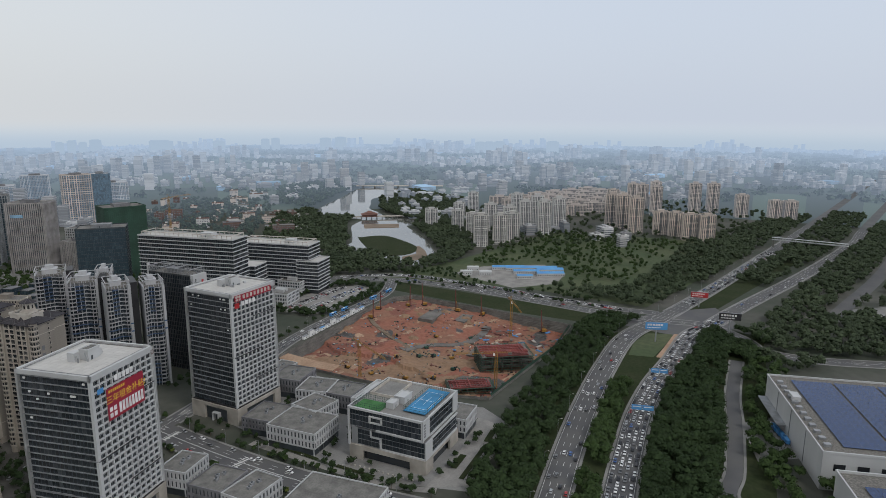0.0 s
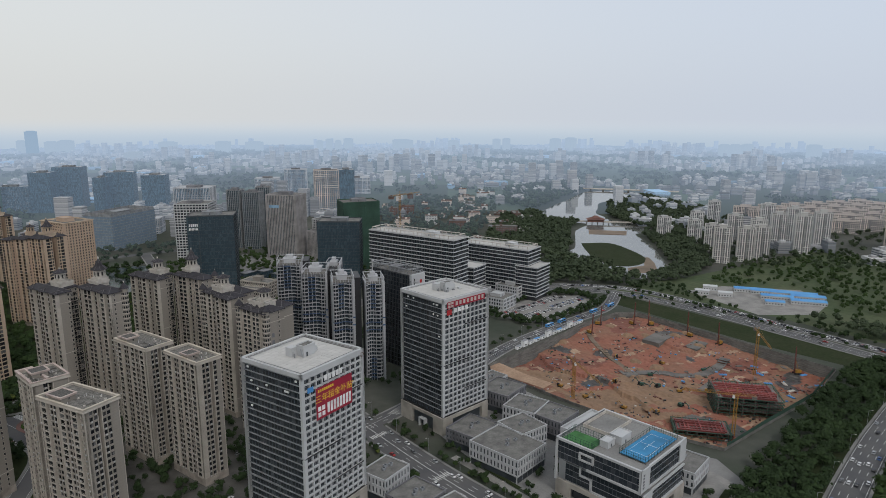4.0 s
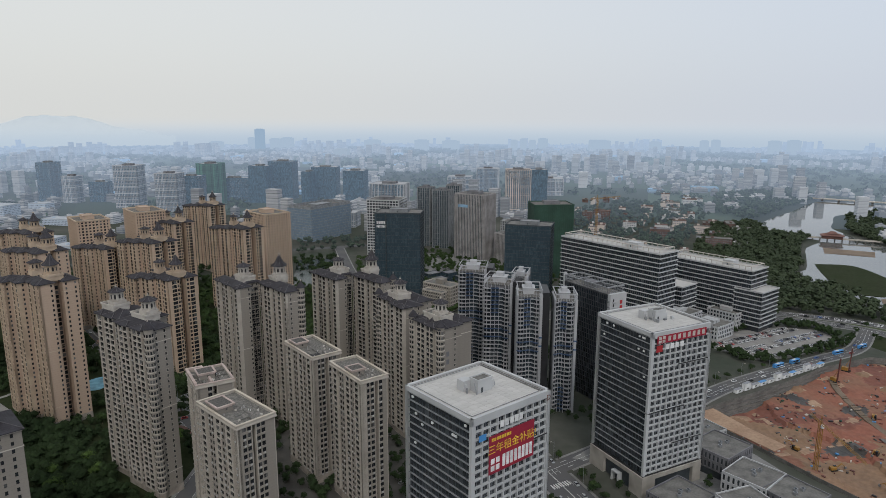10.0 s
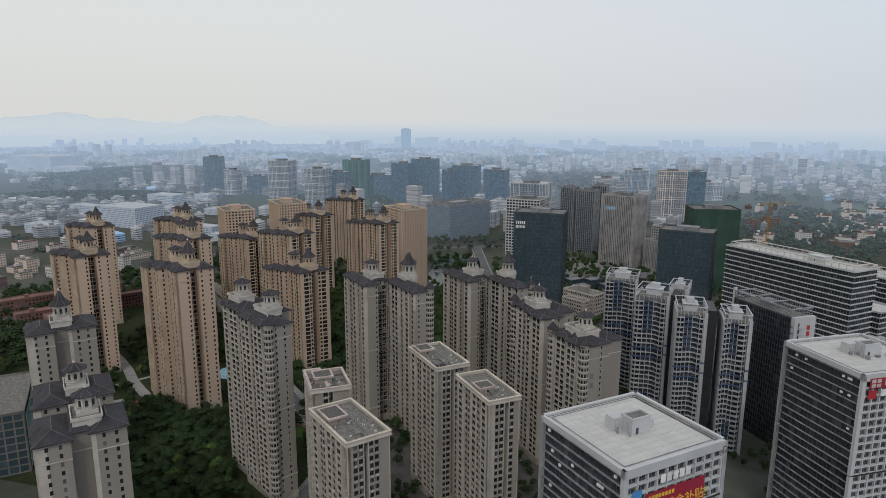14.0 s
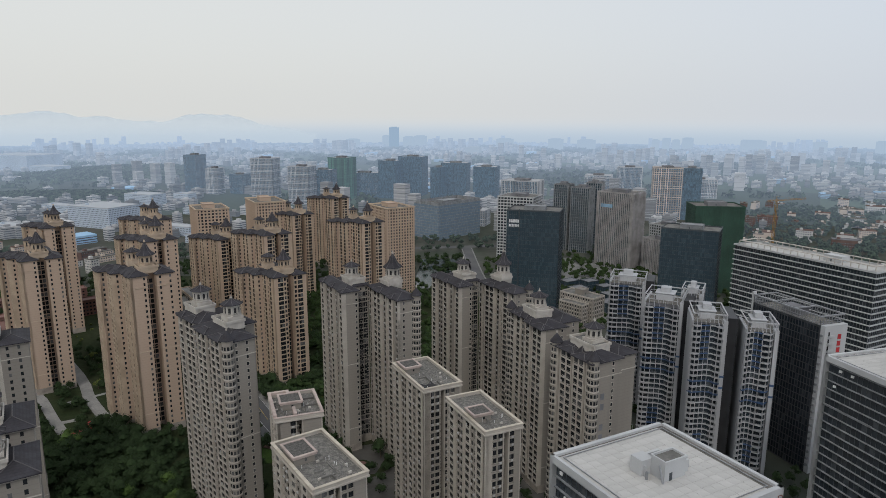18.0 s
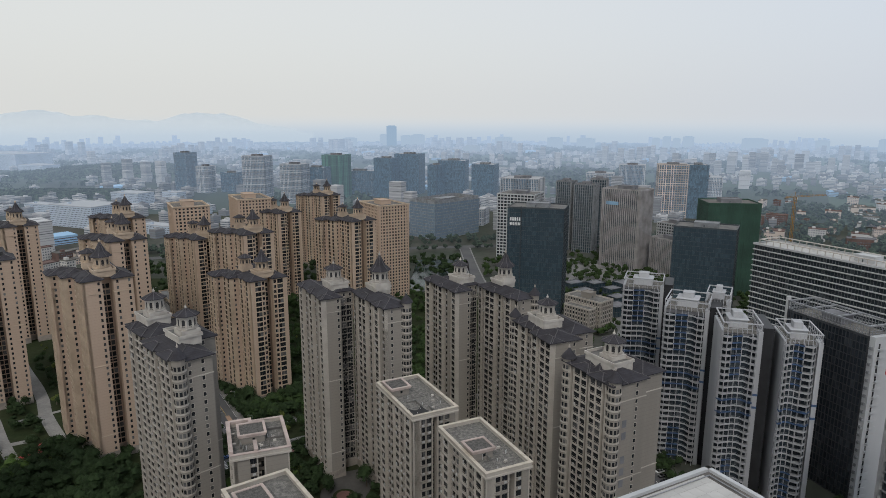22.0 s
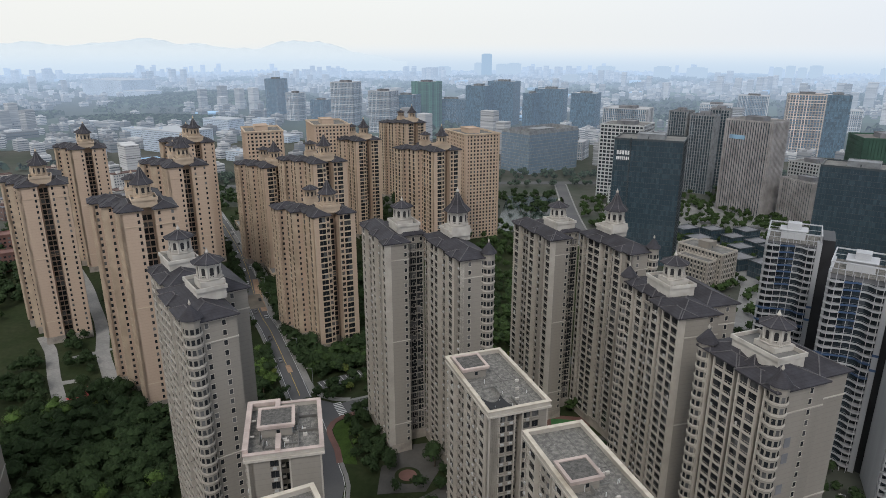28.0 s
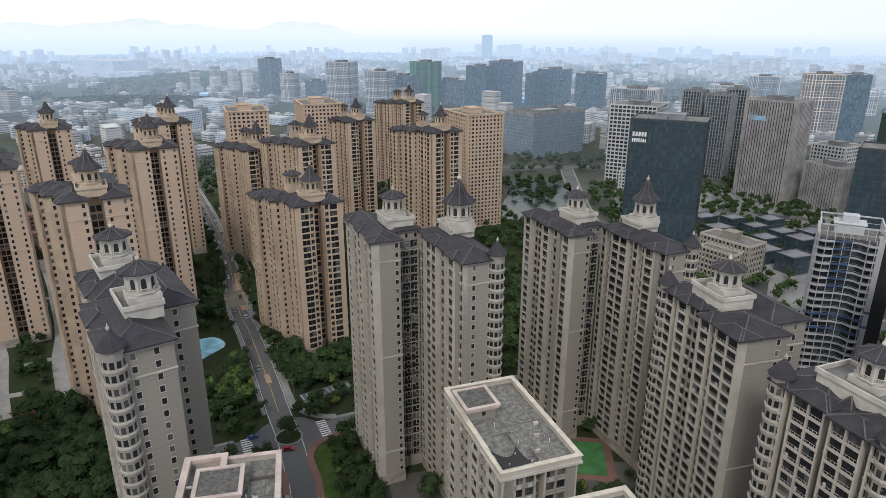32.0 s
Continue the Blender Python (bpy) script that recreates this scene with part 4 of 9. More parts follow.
def bay_facade(parent, x0, x1, y0, z0, floors, fl, wall, trim, near, kinds="BWBBW", singly=3, jut=0.9):
    """Open balconies, windows and deep slots on the side that faces -y; the balconies stand proud."""
    cols = columns(x0, x1, kinds)
    off = [{"B": -jut, "W": 0.0, "S": 0.0, "P": -0.3 if jut else 0.0}[k] for k, _, _ in cols]
    n, top = len(cols), z0 + floors * fl
    piers, units = {}, {}
    for i in range(n + 1):
        a, b = max(i - 1, 0), min(i, n - 1)
        pair = cols[a][0] + cols[b][0]
        if pair in ("WW", "PP", "WP", "PW") and 0 < i < n:
            continue
        o = min(off[a], off[b]) - (0.16 if "B" in pair else 0.02)
        back = DEEP + (SLOT if "S" in pair else 0.0)
        if (o, back) not in piers:
            m = Mesh().box(-0.2, 0.2, y0 + o, y0 + back, z0, top)
            if "B" in pair:
                m.box(-0.3, 0.3, y0 + o - 0.12, y0 + o, top - 7.5, top - 7.0).box(-0.3, 0.3, y0 + o - 0.12, y0 + o, z0 + 9.0, z0 + 9.5)
            piers[o, back] = m.data("pier", trim)
        part("pier", piers[o, back], trim, parent, at=pose(min(max(cols[b][1] if i < n else x1, x0 + 0.2), x1 - 0.2), 0, 0))
    cut = max(0, floors - singly) if near else floors
    low_pane, low_rail, low_wall, boxes = Mesh(), Mesh(), Mesh(), Mesh()
    rnd = random.Random(int(x0 * 7 + x1 * 3 + floors + y0 * 11))
    for i, (kind, xa, xb) in enumerate(cols):
        if kind == "P":
            part("plain_pier", Mesh().box(xa, xb, y0 + off[i], y0 + DEEP, z0, top), wall, parent)
            continue
        key = (kind, round(xb - xa, 2), off[i])
        nm = {"B": "balcony", "S": "ledge", "W": "window_surround"}[kind]
        if key not in units:
            p, w_ = facade_unit(kind, xb - xa, off[i], y0, fl, near)
            units[key] = (p, w_, p.data("window", PANE), w_.data(nm, trim if kind == "B" else wall))
        pane, rail, pd, rd = units[key]
        b = xb - xa
        for j in range(floors):
            z = z0 + j * fl
            if j >= cut and kind != "S":
                part("window", pd, PANE, parent, at=pose(xa, 0, z))
                part(nm, rd, None, parent, at=pose(xa, 0, z))
            else:
                low_pane.add([(q + xa, c, d + z) for q, c, d in pane.v], pane.f)
                t = low_rail if kind == "B" else low_wall
                t.add([(q + xa, c, d + z) for q, c, d in rail.v], rail.f)
            if near and kind == "W" and rnd.random() < 0.45:
                u = xa + b * 0.5 - 0.42
                boxes.box(u, u + 0.85, y0 + off[i] - 0.42, y0 + off[i] - 0.1, z + 0.07, z + 0.6)
            if near and kind == "B" and rnd.random() < 0.22:
                u = xa + rnd.uniform(0.3, b - 1.2)
                boxes.box(u, u + rnd.uniform(0.4, 0.9), y0 + off[i] + 0.05, y0 + off[i] + 0.3, z + 0.07, z + rnd.uniform(0.8, 1.6))
    if low_pane.v:
        part("lower_glazing", low_pane, PANE, parent, kind="stuff")
    if low_rail.v:
        part("lower_balcony_work", low_rail, trim, parent, kind="stuff")
    if low_wall.v:
        part("lower_wall_work", low_wall, wall, parent, kind="stuff")
    if boxes.v:
        part("air_conditioning", boxes, AC_WHITE, parent, kind="stuff")
    runs, i = [], 0
    while i < n:
        k = i
        while k < n and cols[k][0] == "B":
            k += 1
        if k > i:
            runs.append((cols[i][1], cols[k - 1][2]))
        i = max(k, i + 1)
    return runs if jut else []


def residential(x, y, rot, h, wings, turrets=(), terraces=(), cones=(), slots=(), wall=CREAM, trim=CREAM_TRIM, near=False, label="", group="cream towers"):
    """A slab of flats; wings: x0, x1, y0, y1, height offset, kinds of the facade, window columns of the end wall."""
    m = pose(x, y, 0, 0, 0, rot)
    t = thing("apartment_tower", m, label, "apartment tower", group)
    key = "t" if wall is TAN else "c"
    if key not in WIN:
        WIN[key] = window_data(trim)
    for x0, x1, y0, y1, dz, kinds, ends in wings:
        top = h + dz
        base = 4.2
        floors = int((top - base - 0.6) / 3.0)
        fl = (top - base - 0.3) / floors
        yb = y0 + (DEEP if kinds else 0.0)
        front = []
        for k, xa, xb in columns(x0, x1, kinds) if kinds else (("P", x0, x1),):
            yy = yb + (SLOT if k == "S" else 0)
            front += [(xa, yy), (xb, yy)]
        outline = [p for i, p in enumerate(front) if i == 0 or p != front[i - 1]]
        if isinstance(ends, str):
            outline[-1] = (x1 - DEEP, outline[-1][1])
            part("wing", Mesh().slab(outline + [(x1 - DEEP, y1), (x0, y1)], 0, top), wall, t)
            turned = part("end_facade", Mesh().box(0.0, y1 - y0, 0.3, DEEP, top - 0.6, top), wall, t, at=pose(x1, y0, 0, 0, 0, 90))
            bay_facade(turned, 0.0, y1 - y0, 0.0, base, floors, fl, wall, trim, near, ends, jut=0.45)
            ends = ()
        else:
            part("wing", Mesh().slab(outline + [(x1, y1), (x0, y1)], 0, top), wall, t)
        part("plinth", Mesh().box(x0 - 0.15, x1 + 0.15, y0 - 0.15, y1 + 0.15, 0, base), STONE_BASE, t)
        if kinds:
            for xa, xb in bay_facade(t, x0, x1, y0, base, floors, fl, wall, trim, near, kinds):
                if near:
                    part("bay_head", Mesh().box(xa, xb, y0 - 0.9, y0 + DEEP, top - 0.45, top - 0.05), trim, t)
                part("bay_roof", Mesh().hip(xa, xb, y0 - 0.9, y0 + 4.5, top - 0.06, 1.9, 0.8), TILE, t)
                if near:
                    part("bay_ridge", Mesh().ridges(xa, xb, y0 - 0.9, y0 + 4.5, top - 0.06, 1.9, 0.8), RIDGE, t)
        mould = Mesh()
        for zz in (base + 3 * fl, base + int(floors * 0.55) * fl, top - 2.2 * fl, top - 0.5):
            mould.ring(x0 - 0.2, x1 + 0.22, yb - 0.12, y1 + 0.2, zz, zz + 0.35, 0.5)
        part("moulding", mould, trim, t, kind="stuff")
        for c in ends:
            for j in range(floors):
                if near:
                    part("window", WIN[key], trim, t, at=pose(x1, y0 + c * (y1 - y0), base + j * fl + 1.0))
            if not near:
                wm = Mesh()
                for j in range(floors):
                    yy = y0 + c * (y1 - y0)
                    wm.box(x1, x1 + 0.06, yy - 0.5, yy + 0.5, base + j * fl + 1.0, base + j * fl + 2.5)
                part("end_glazing", wm, PANE, t, kind="stuff")
        part("roof", Mesh().hip(x0, x1, y0, y1, top, 3.0), TILE, t, "dark slate hipped roof")
        part("ridge_cap", Mesh().ridges(x0, x1, y0, y1, top, 3.0), RIDGE, t)
        claim(m, x0 - 2, x1 + 2, y0 - 2, y1 + 2)
    for x0, x1, y0, y1, zz in terraces:
        terrace(t, x0, x1, y0, y1, h + zz, LANTERN if wall is not TAN else trim)
    for tx, ty, zz, tall in turrets:
        turret(t, tx, ty, h + zz, tall, LANTERN if wall is not TAN else trim, near)
    for sx, ya, yb in slots:
        strip_ = Mesh()
        n = int((yb - ya) / 2.4)
        for j in range(int((h - 5) / 3.0)):
            for k in range(n):
                a = ya + 0.4 + (yb - ya - 0.8) * k / n
                strip_.box(sx, sx + 0.08, a, a + (yb - ya - 0.8) / n - 0.35, 4.8 + j * 3.0, 7.1 + j * 3.0)
        part("recessed_glazing", strip_, PANE, t, kind="stuff")
    for cx, cy in cones:
        fl = (h - 4.5) / int((h - 4.8) / 3.0)
        corner_bay(t, cx, cy, 2.3, h, int((h - 4.8) / 3.0), fl, 4.2, wall, trim, near)
    return t


R = -60.0
TWIN = dict(wings=[(-33, 0, 0, 8.5, 0, "WBSWWSBSWP", (0.85,)), (-28, -7, 8.5, 17.5, 0.5, "", (0.15, 0.5, 0.85)), (-6, 28, 17.5, 29, 0, "WSWBBSWSWBP", (0.3, 0.75))],
            terraces=[(-19, -8, 7, 16, 1.0), (-1, 9, 22, 30, 1.0)], turrets=[(-14, 11, 2.2, False), (6, 26, 3.0, True)], cones=[(27.5, 28.5)], slots=[(-7, 8.5, 17.5)])
residential(4.8, 495.6, R, 91.0, near=True, label="cream high-rise flats with slate roofs and two lanterns", **TWIN)
residential(67.5, 529.0, R, 85.0, near=True, label="cream high-rise flats with balconies, roof lanterns and a tall spire", **TWIN)
residential(103.0, 455.0, -68.0, 84.0, [(-15, 0, 0, 13, 0, "BWBBW", (0.8,)), (-35, -18, 1.5, 14, 0, "WBSBW", ()), (-18, -15, 4, 13, 0, "", ()), (-30, -6, 13, 24, 0, "", (0.3, 0.7))],
            turrets=[(-19, 9, 2.4, False)], terraces=[(-26, -13, 4, 13, 1.2)], cones=[(-34, 2.0)], near=True, label="cream flats with a round corner bay and a lantern terrace")
t4 = residential(117.0, 415.0, -62.0, 83.0, [(-12, 0, 0, 15, 0, "BBSB", (0.7,)), (-27, -14, 1.0, 15, 0, "BSBB", ()), (-14, -12, 4, 14, 0, "", ()), (-24, -2, 15, 25, 0, "", ())],
            turrets=[(-13, 11, 2.2, False)], terraces=[(-21, -6, 5, 14, 1.2)], cones=[(-26, 1.5), (-1, 0.8)], near=True, label="cream flats with two round corner bays under cone roofs")
residential(-31.3, 415.6, -47.0, 92.0, [(-30, 0, 0, 12.5, 0, "WSBBWSBB", (0.35, 0.72)), (-53, -30, 2.5, 15, 0.3, "WBSBBW", ()), (-46, -18, 12.5, 22, 0, "", (0.5,))],
            turrets=[(-14.7, 10.5, 3.2, False), (-45.0, 10.5, 3.2, False)], terraces=[(-23, -10, 5.5, 13.5, 1.4), (-52, -40, 5.5, 14.5, 1.4)], cones=[(-0.3, 0.8)], near=True, label="long cream apartment slab with slate roofs and two lanterns")
estate_sign = Mesh()
for k in range(6):
    if k != 2:
        estate_sign.box(0.02, 0.12, 4.2, 6.2, 66.5 - k * 4.6, 69.3 - k * 4.6)
part("wall_sign", estate_sign, GREY_CLAD, t4, "dark upright sign bars on the end wall")
# row of three at the wood
residential(-80.0, 318.0, R + 2, 84.0, [(-22, 0, 0, 10, 0, "WSBBSW", (0.3, 0.7)), (-22, -2, 16, 27, 0, "WSBBSW", (0.35, 0.7)), (-20, -5, 10, 16, 0, "", ())],
            turrets=[(-13, 16, 1.6, False)], terraces=[(-19, -6, 11, 20, 0.6)], near=False, label="cream apartment tower with paired roofs at the wood")
residential(-101.0, 352.0, R + 2, 81.0, [(-24, 0, 0, 10, 0, "WSBBSW", (0.3, 0.7)), (-24, -2, 15, 26, 0, "WSBBSW", (0.35, 0.7)), (-20, -5, 10, 15, 0, "", ())],
            turrets=[(-10, 14, 1.6, False)], terraces=[(-17, -5, 10, 18, 0.6)], near=False, label="cream apartment tower with a lantern beside the wood")
residential(-146.0, 419.0, R + 2, 86.0, [(-22, 0, 0, 11, 0, "WSBBSW", (0.3, 0.7)), (-22, -2, 17, 29, 0, "WSBBSW", (0.35, 0.7)), (-20, -5, 11, 17, 0, "", ())],
            turrets=[(-10, 15, 2.0, True)], terraces=[(-17, -5, 10, 19, 0.6)], near=False, label="cream apartment tower with a pointed slate spire")

TAN_WINGS = dict(wings=[(-20, 0, 0, 9, 0, "WSBWSB", (0.82,)), (-17, -7, 9, 14, 0, "", ()), (-18, 0, 14, 23, 0, "", (0.2, 0.8)), (-34, -20, -4.5, 7, -1, "WBSB", (0.2,)), (-46, -34, -9, 4, -2, "BSBW", (0.15,)), (-44, -18, 9, 20, 0, "", ())],
                 terraces=[(-14, -3, 6, 16, 0.6)], turrets=[(-8, 11, 1.2, True), (-30, 9, 0.5, False)], slots=[(-7, 9, 14)], wall=TAN, trim=TAN_TRIM, group="tan towers")
TAN_FACED = dict(TAN_WINGS, wings=[(-20, 0, 0, 9, 0, "WSBWSB", "PBW"), (-17, -7, 9, 14, 0, "", ()), (-18, 0, 14, 23, 0, "", "WBP"), (-34, -20, -4.5, 7, -1, "WBSB", (0.2,)), (-46, -34, -9, 4, -2, "BSBW", (0.15,)), (-44, -18, 9, 20, 0, "", ())])
for px_, py_, hh, lab in ((-115.5, 514.4, 94.7, "tall tan flats with blank end walls, pointed lantern roof"), (-211, 573, 90.5, "tan flats with a dark slot between blank end walls"), (-153.6, 619.9, 94, "tan high-rise flats with a spire, beside the street"),
                          (-195.2, 714.9, 93.6, "tan tower of flats behind its twin"), (-266, 690, 91.7, "tan flats with a pointed slate spire"), (-54.6, 584.3, 76.7, "stepped tan flats with balconies and a spire by the street"),
                          (-129, 701.5, 79.8, "tan flats with a low spire by the street"), (-82.6, 671.5, 89, "tan flats with two small lanterns"), (-88, 801.7, 85.5, "tan flats with a thin lantern spire"), (-12.6, 737.4, 88, "tan flats with lettering on the end wall"), (-70, 940, 85, "far tan flats with a stepped lantern")):
    residential(px_ + 1.6, py_ - 0.6, -53.0, hh, near=False, label=lab, **(TAN_FACED if px_ > -135 and py_ > 580 else TAN_WINGS))
for l, f, r, hh in (((-190, 800), (-168, 768), (-142, 782), 95), ((-150, 850), (-125, 812), (-98, 826), 96), ((-16, 850), (6, 812), (33, 828), 90)):
    m, w, d = frame_of(l, f, r)
    t = thing("apartment_tower", m, "flat-roofed tan apartment tower with rows of windows", "apartment tower", "tan towers")
    gridded(t, w, d, hh, 3.0, 1.3, TAN_TRIM, 3.2, 1.5, TAN, 0.15, 0.4, PANE, roof=ROOF_GREY, parapet=1.6)
    part("cornice", Mesh().ring(-0.9, w + 0.9, -0.9, d + 0.9, hh + 0.6, hh + 1.3, 1.0), TAN_TRIM, t)
    part("plant_room", Mesh().box(w * 0.3, w * 0.65, d * 0.35, d * 0.7, hh, hh + 4).ring(w * 0.3 - 0.4, w * 0.65 + 0.4, d * 0.35 - 0.4, d * 0.7 + 0.4, hh + 4, hh + 4.5, 0.6), TAN, t)
    claim(m, -2, w + 2, -2, d + 2)


# ---- flat-roofed cream blocks ----
def flat_block(l, f, r, h, label, seed, front, stair):
    rnd = random.Random(seed)
    m, w, d = frame_of(l, f, r)
    t = thing("apartment_block", m, label, "apartment block", "flat-roofed cream blocks")
    base, floors = 4.5, int((h - 5) / 3.0)
    fl = (h - base - 0.4) / floors
    part("body", Mesh().box(DEEP + SLOT, w, DEEP + SLOT, d, 0, h), CREAM, t)
    part("plinth", Mesh().box(-0.2, w + 0.2, -0.2, d + 0.2, 0, base), STONE_BASE, t)
    bay_facade(t, 0.0, w, 0.0, base, floors, fl, CREAM, CREAM_TRIM, True, front, 3, 0.0)
    turned = part("side_facade", Mesh().box(-d, 0, 0.3, DEEP + 1.0, h - 1.2, h), CREAM, t, at=pose(0, 0, 0, 0, 0, -90))
    bay_facade(turned, -d, 0.0, 0.0, base, floors, fl, CREAM, CREAM_TRIM, True, "WBSWWSBW", 3, 0.35)
    part("end_lintel", Mesh().box(0, w, 0.3, DEEP + 1.0, h - 1.2, h), CREAM, t)
    part("cornice", Mesh().ring(-0.7, w + 0.7, -0.7, d + 0.7, h - 0.6, h, 1.0).ring(-0.45, w + 0.45, -0.45, d + 0.45, h, h + 1.2, 0.7), CREAM_TRIM, t)
    part("coping", Mesh().ring(-0.7, w + 0.7, -0.7, d + 0.7, h + 1.2, h + 1.42, 1.1), PINK_TRIM if seed == 4 else COPING, t)
    part("roof", Mesh().box(0.2, w - 0.2, 0.2, d - 0.2, h, h + 0.12), ROOF_GREY, t, "stained grey concrete roof")
    sx0, sx1, sy0, sy1 = stair
    st = part("stair_house", Mesh().box(sx0 + 0.4, sx1 - 0.4, sy0 + 0.4, sy1 - 0.4, h, h + 3.0), CREAM, t)
    part("stair_cornice", Mesh().ring(sx0 - 0.1, sx1 + 0.1, sy0 - 0.1, sy1 + 0.1, h + 2.5, h + 3.1, 0.6).ring(sx0 - 0.35, sx1 + 0.35, sy0 - 0.35, sy1 + 0.35, h + 3.1, h + 3.55, 0.8), PINK_TRIM, st, "pinkish cornice of the stair house")
    part("stair_roof", Mesh().box(sx0 + 0.4, sx1 - 0.4, sy0 + 0.4, sy1 - 0.4, h + 3.0, h + 3.3), ROOF_DARK, st, "dark stained roof of the stair house")
    part("stair_door", Mesh().box(sx1 - 0.41, sx1 - 0.34, sy0 + 1.2, sy0 + 2.2, h, h + 2.1), BLUE_GLASS, st)
    part("stair_window", Mesh().box(sx0 + (sx1 - sx0) * 0.5, sx0 + (sx1 - sx0) * 0.5 + 0.8, sy0 + 0.33, sy0 + 0.41, h + 1.0, h + 1.9), PANE, st)
    for k in range(4):
        a, b = rnd.uniform(2, w - 6), rnd.uniform(2, d * 0.45)
        part("partition", Mesh().box(a, a + 0.25, b, b + rnd.uniform(2, 6), h + 0.1, h + rnd.uniform(0.4, 1.3)) if k % 2 else Mesh().box(a, a + rnd.uniform(2, 5), b, b + 0.25, h + 0.1, h + rnd.uniform(0.4, 1.2)), ROOF_MID, t)
    for k in range(6):
        a, b = rnd.uniform(2, w - 2), rnd.uniform(1.5, d * 0.5)
        part("vent_pipe", Mesh().taper(a, b, 0.09, h, 0.09, h + rnd.uniform(0.8, 1.8), 6), WHITE_PAINT, t)
    for k in range(4):
        a, b = rnd.uniform(2, w - 3), rnd.uniform(2, d * 0.48)
        part("roof_unit", Mesh().box(a, a + 1.0, b, b + 0.5, h + 0.1, h + 0.8), LANTERN, t)
    rubble = Mesh()
    for k in range(240):
        cx, cy = ((0.35, 0.3), (0.6, 0.16), (0.75, 0.4), (0.3, 0.7))[k % 4]
        a, b = min(w - 1, max(1, rnd.gauss(cx * w, 1.6))), min(d - 1, max(1, rnd.gauss(cy * d, 2.4)))
        r = rnd.uniform(0.05, 0.2)
        rubble.taper(a, b, r, h + 0.1, r * 0.5, h + 0.14 + r * 0.6, 5, rnd.uniform(0, 1))
    part("rubble", rubble, GRAVEL, t, "pale crumbs of rubble on the roof", kind="stuff")
    if seed == 1:
        tarp, n = Mesh(), 12
        for j in range(n + 1):
            for i in range(n + 1):
                a, b = i / n, j / n
                tarp.v.append((0.2 + 6.6 * a - 0.8 * b * a, 0.2 + 6.4 * b * (1 - 0.35 * math.sin(math.pi * a)), h + 0.75 + 0.75 * max((1 - a) ** 3, (1 - b) ** 3) + 0.6 * (a * b) ** 4 + 0.05 * math.sin(5 * a + 7 * b)))
        tarp.f.extend([(j * (n + 1) + i, j * (n + 1) + i + 1, (j + 1) * (n + 1) + i + 1, (j + 1) * (n + 1) + i) for j in range(n) for i in range(n)])
        part("tarp", tarp, RUBBER, t, "black tarpaulin slumped over the roof corner")
    if seed == 4:
        part("raised_coping", Mesh().box(-0.8, 0.5, 0.4, d + 0.8, h + 1.42, h + 2.3).box(0.5, 7.4, d - 0.5, d + 0.8, h + 1.42, h + 2.3).box(6.2, 7.4, d - 5, d - 0.5, h + 0.1, h + 2.3).box(6.6, 7.8, -0.2, 6.0, h + 0.1, h + 2.2), PINK_TRIM, t, "pinkish raised coping round one corner of the roof")
        for b in (0.3, 0.62):
            part("beam", Mesh().box(0.5, 1.6, d * b, d * b + 0.35, h + 1.5, h + 1.85), LANTERN, t)
        part("roof_wall", Mesh().box(11.6, 11.9, 1.0, d - 1.0, h + 0.1, h + 0.8).box(11.9, w - 0.6, d * 0.4, d * 0.4 + 0.25, h + 0.1, h + 0.8).box(11.9, w - 0.6, d * 0.7, d * 0.7 + 0.25, h + 0.1, h + 0.8), CONCRETE, t)
    seam = Mesh()
    for a in (0.33, 0.62, 0.86):
        seam.box(w * a, w * a + 0.16, 0.8, d - 0.8, h + 0.1, h + 0.2)
    part("roof_seam", seam.box(0.8, w - 0.8, d * 0.47, d * 0.47 + 0.16, h + 0.1, h + 0.21), CONCRETE, t)
    claim(m, -2, w + 2, -2, d + 2)


flat_block((31.8, 441.3), (48.0, 413.8), (63.0, 421.2), 72.0, "cream apartment block with a stained flat roof and stair house", 1, "PWWSWWP", (0.0, 7.6, 19.0, 27.2))
flat_block((52.4, 402.9), (69.9, 377.2), (83.3, 383.2), 72.2, "cream apartment block with a littered flat roof", 2, "PWWSWP", (0.0, 7.4, 8.4, 15.6))
flat_block((0.3, 372.5), (16.0, 343.0), (30.8, 353.0), 71.6, "cream apartment block with a partitioned flat roof", 3, "PWWSWWP", (0.5, 8.4, 16.5, 27.0))
flat_block((-17.0, 407.0), (-6.0, 388.8), (10.0, 394.5), 71.8, "cream apartment block with a pinkish coping", 4, "PPWSPPP", (2.6, 10.8, 7.5, 15.8))

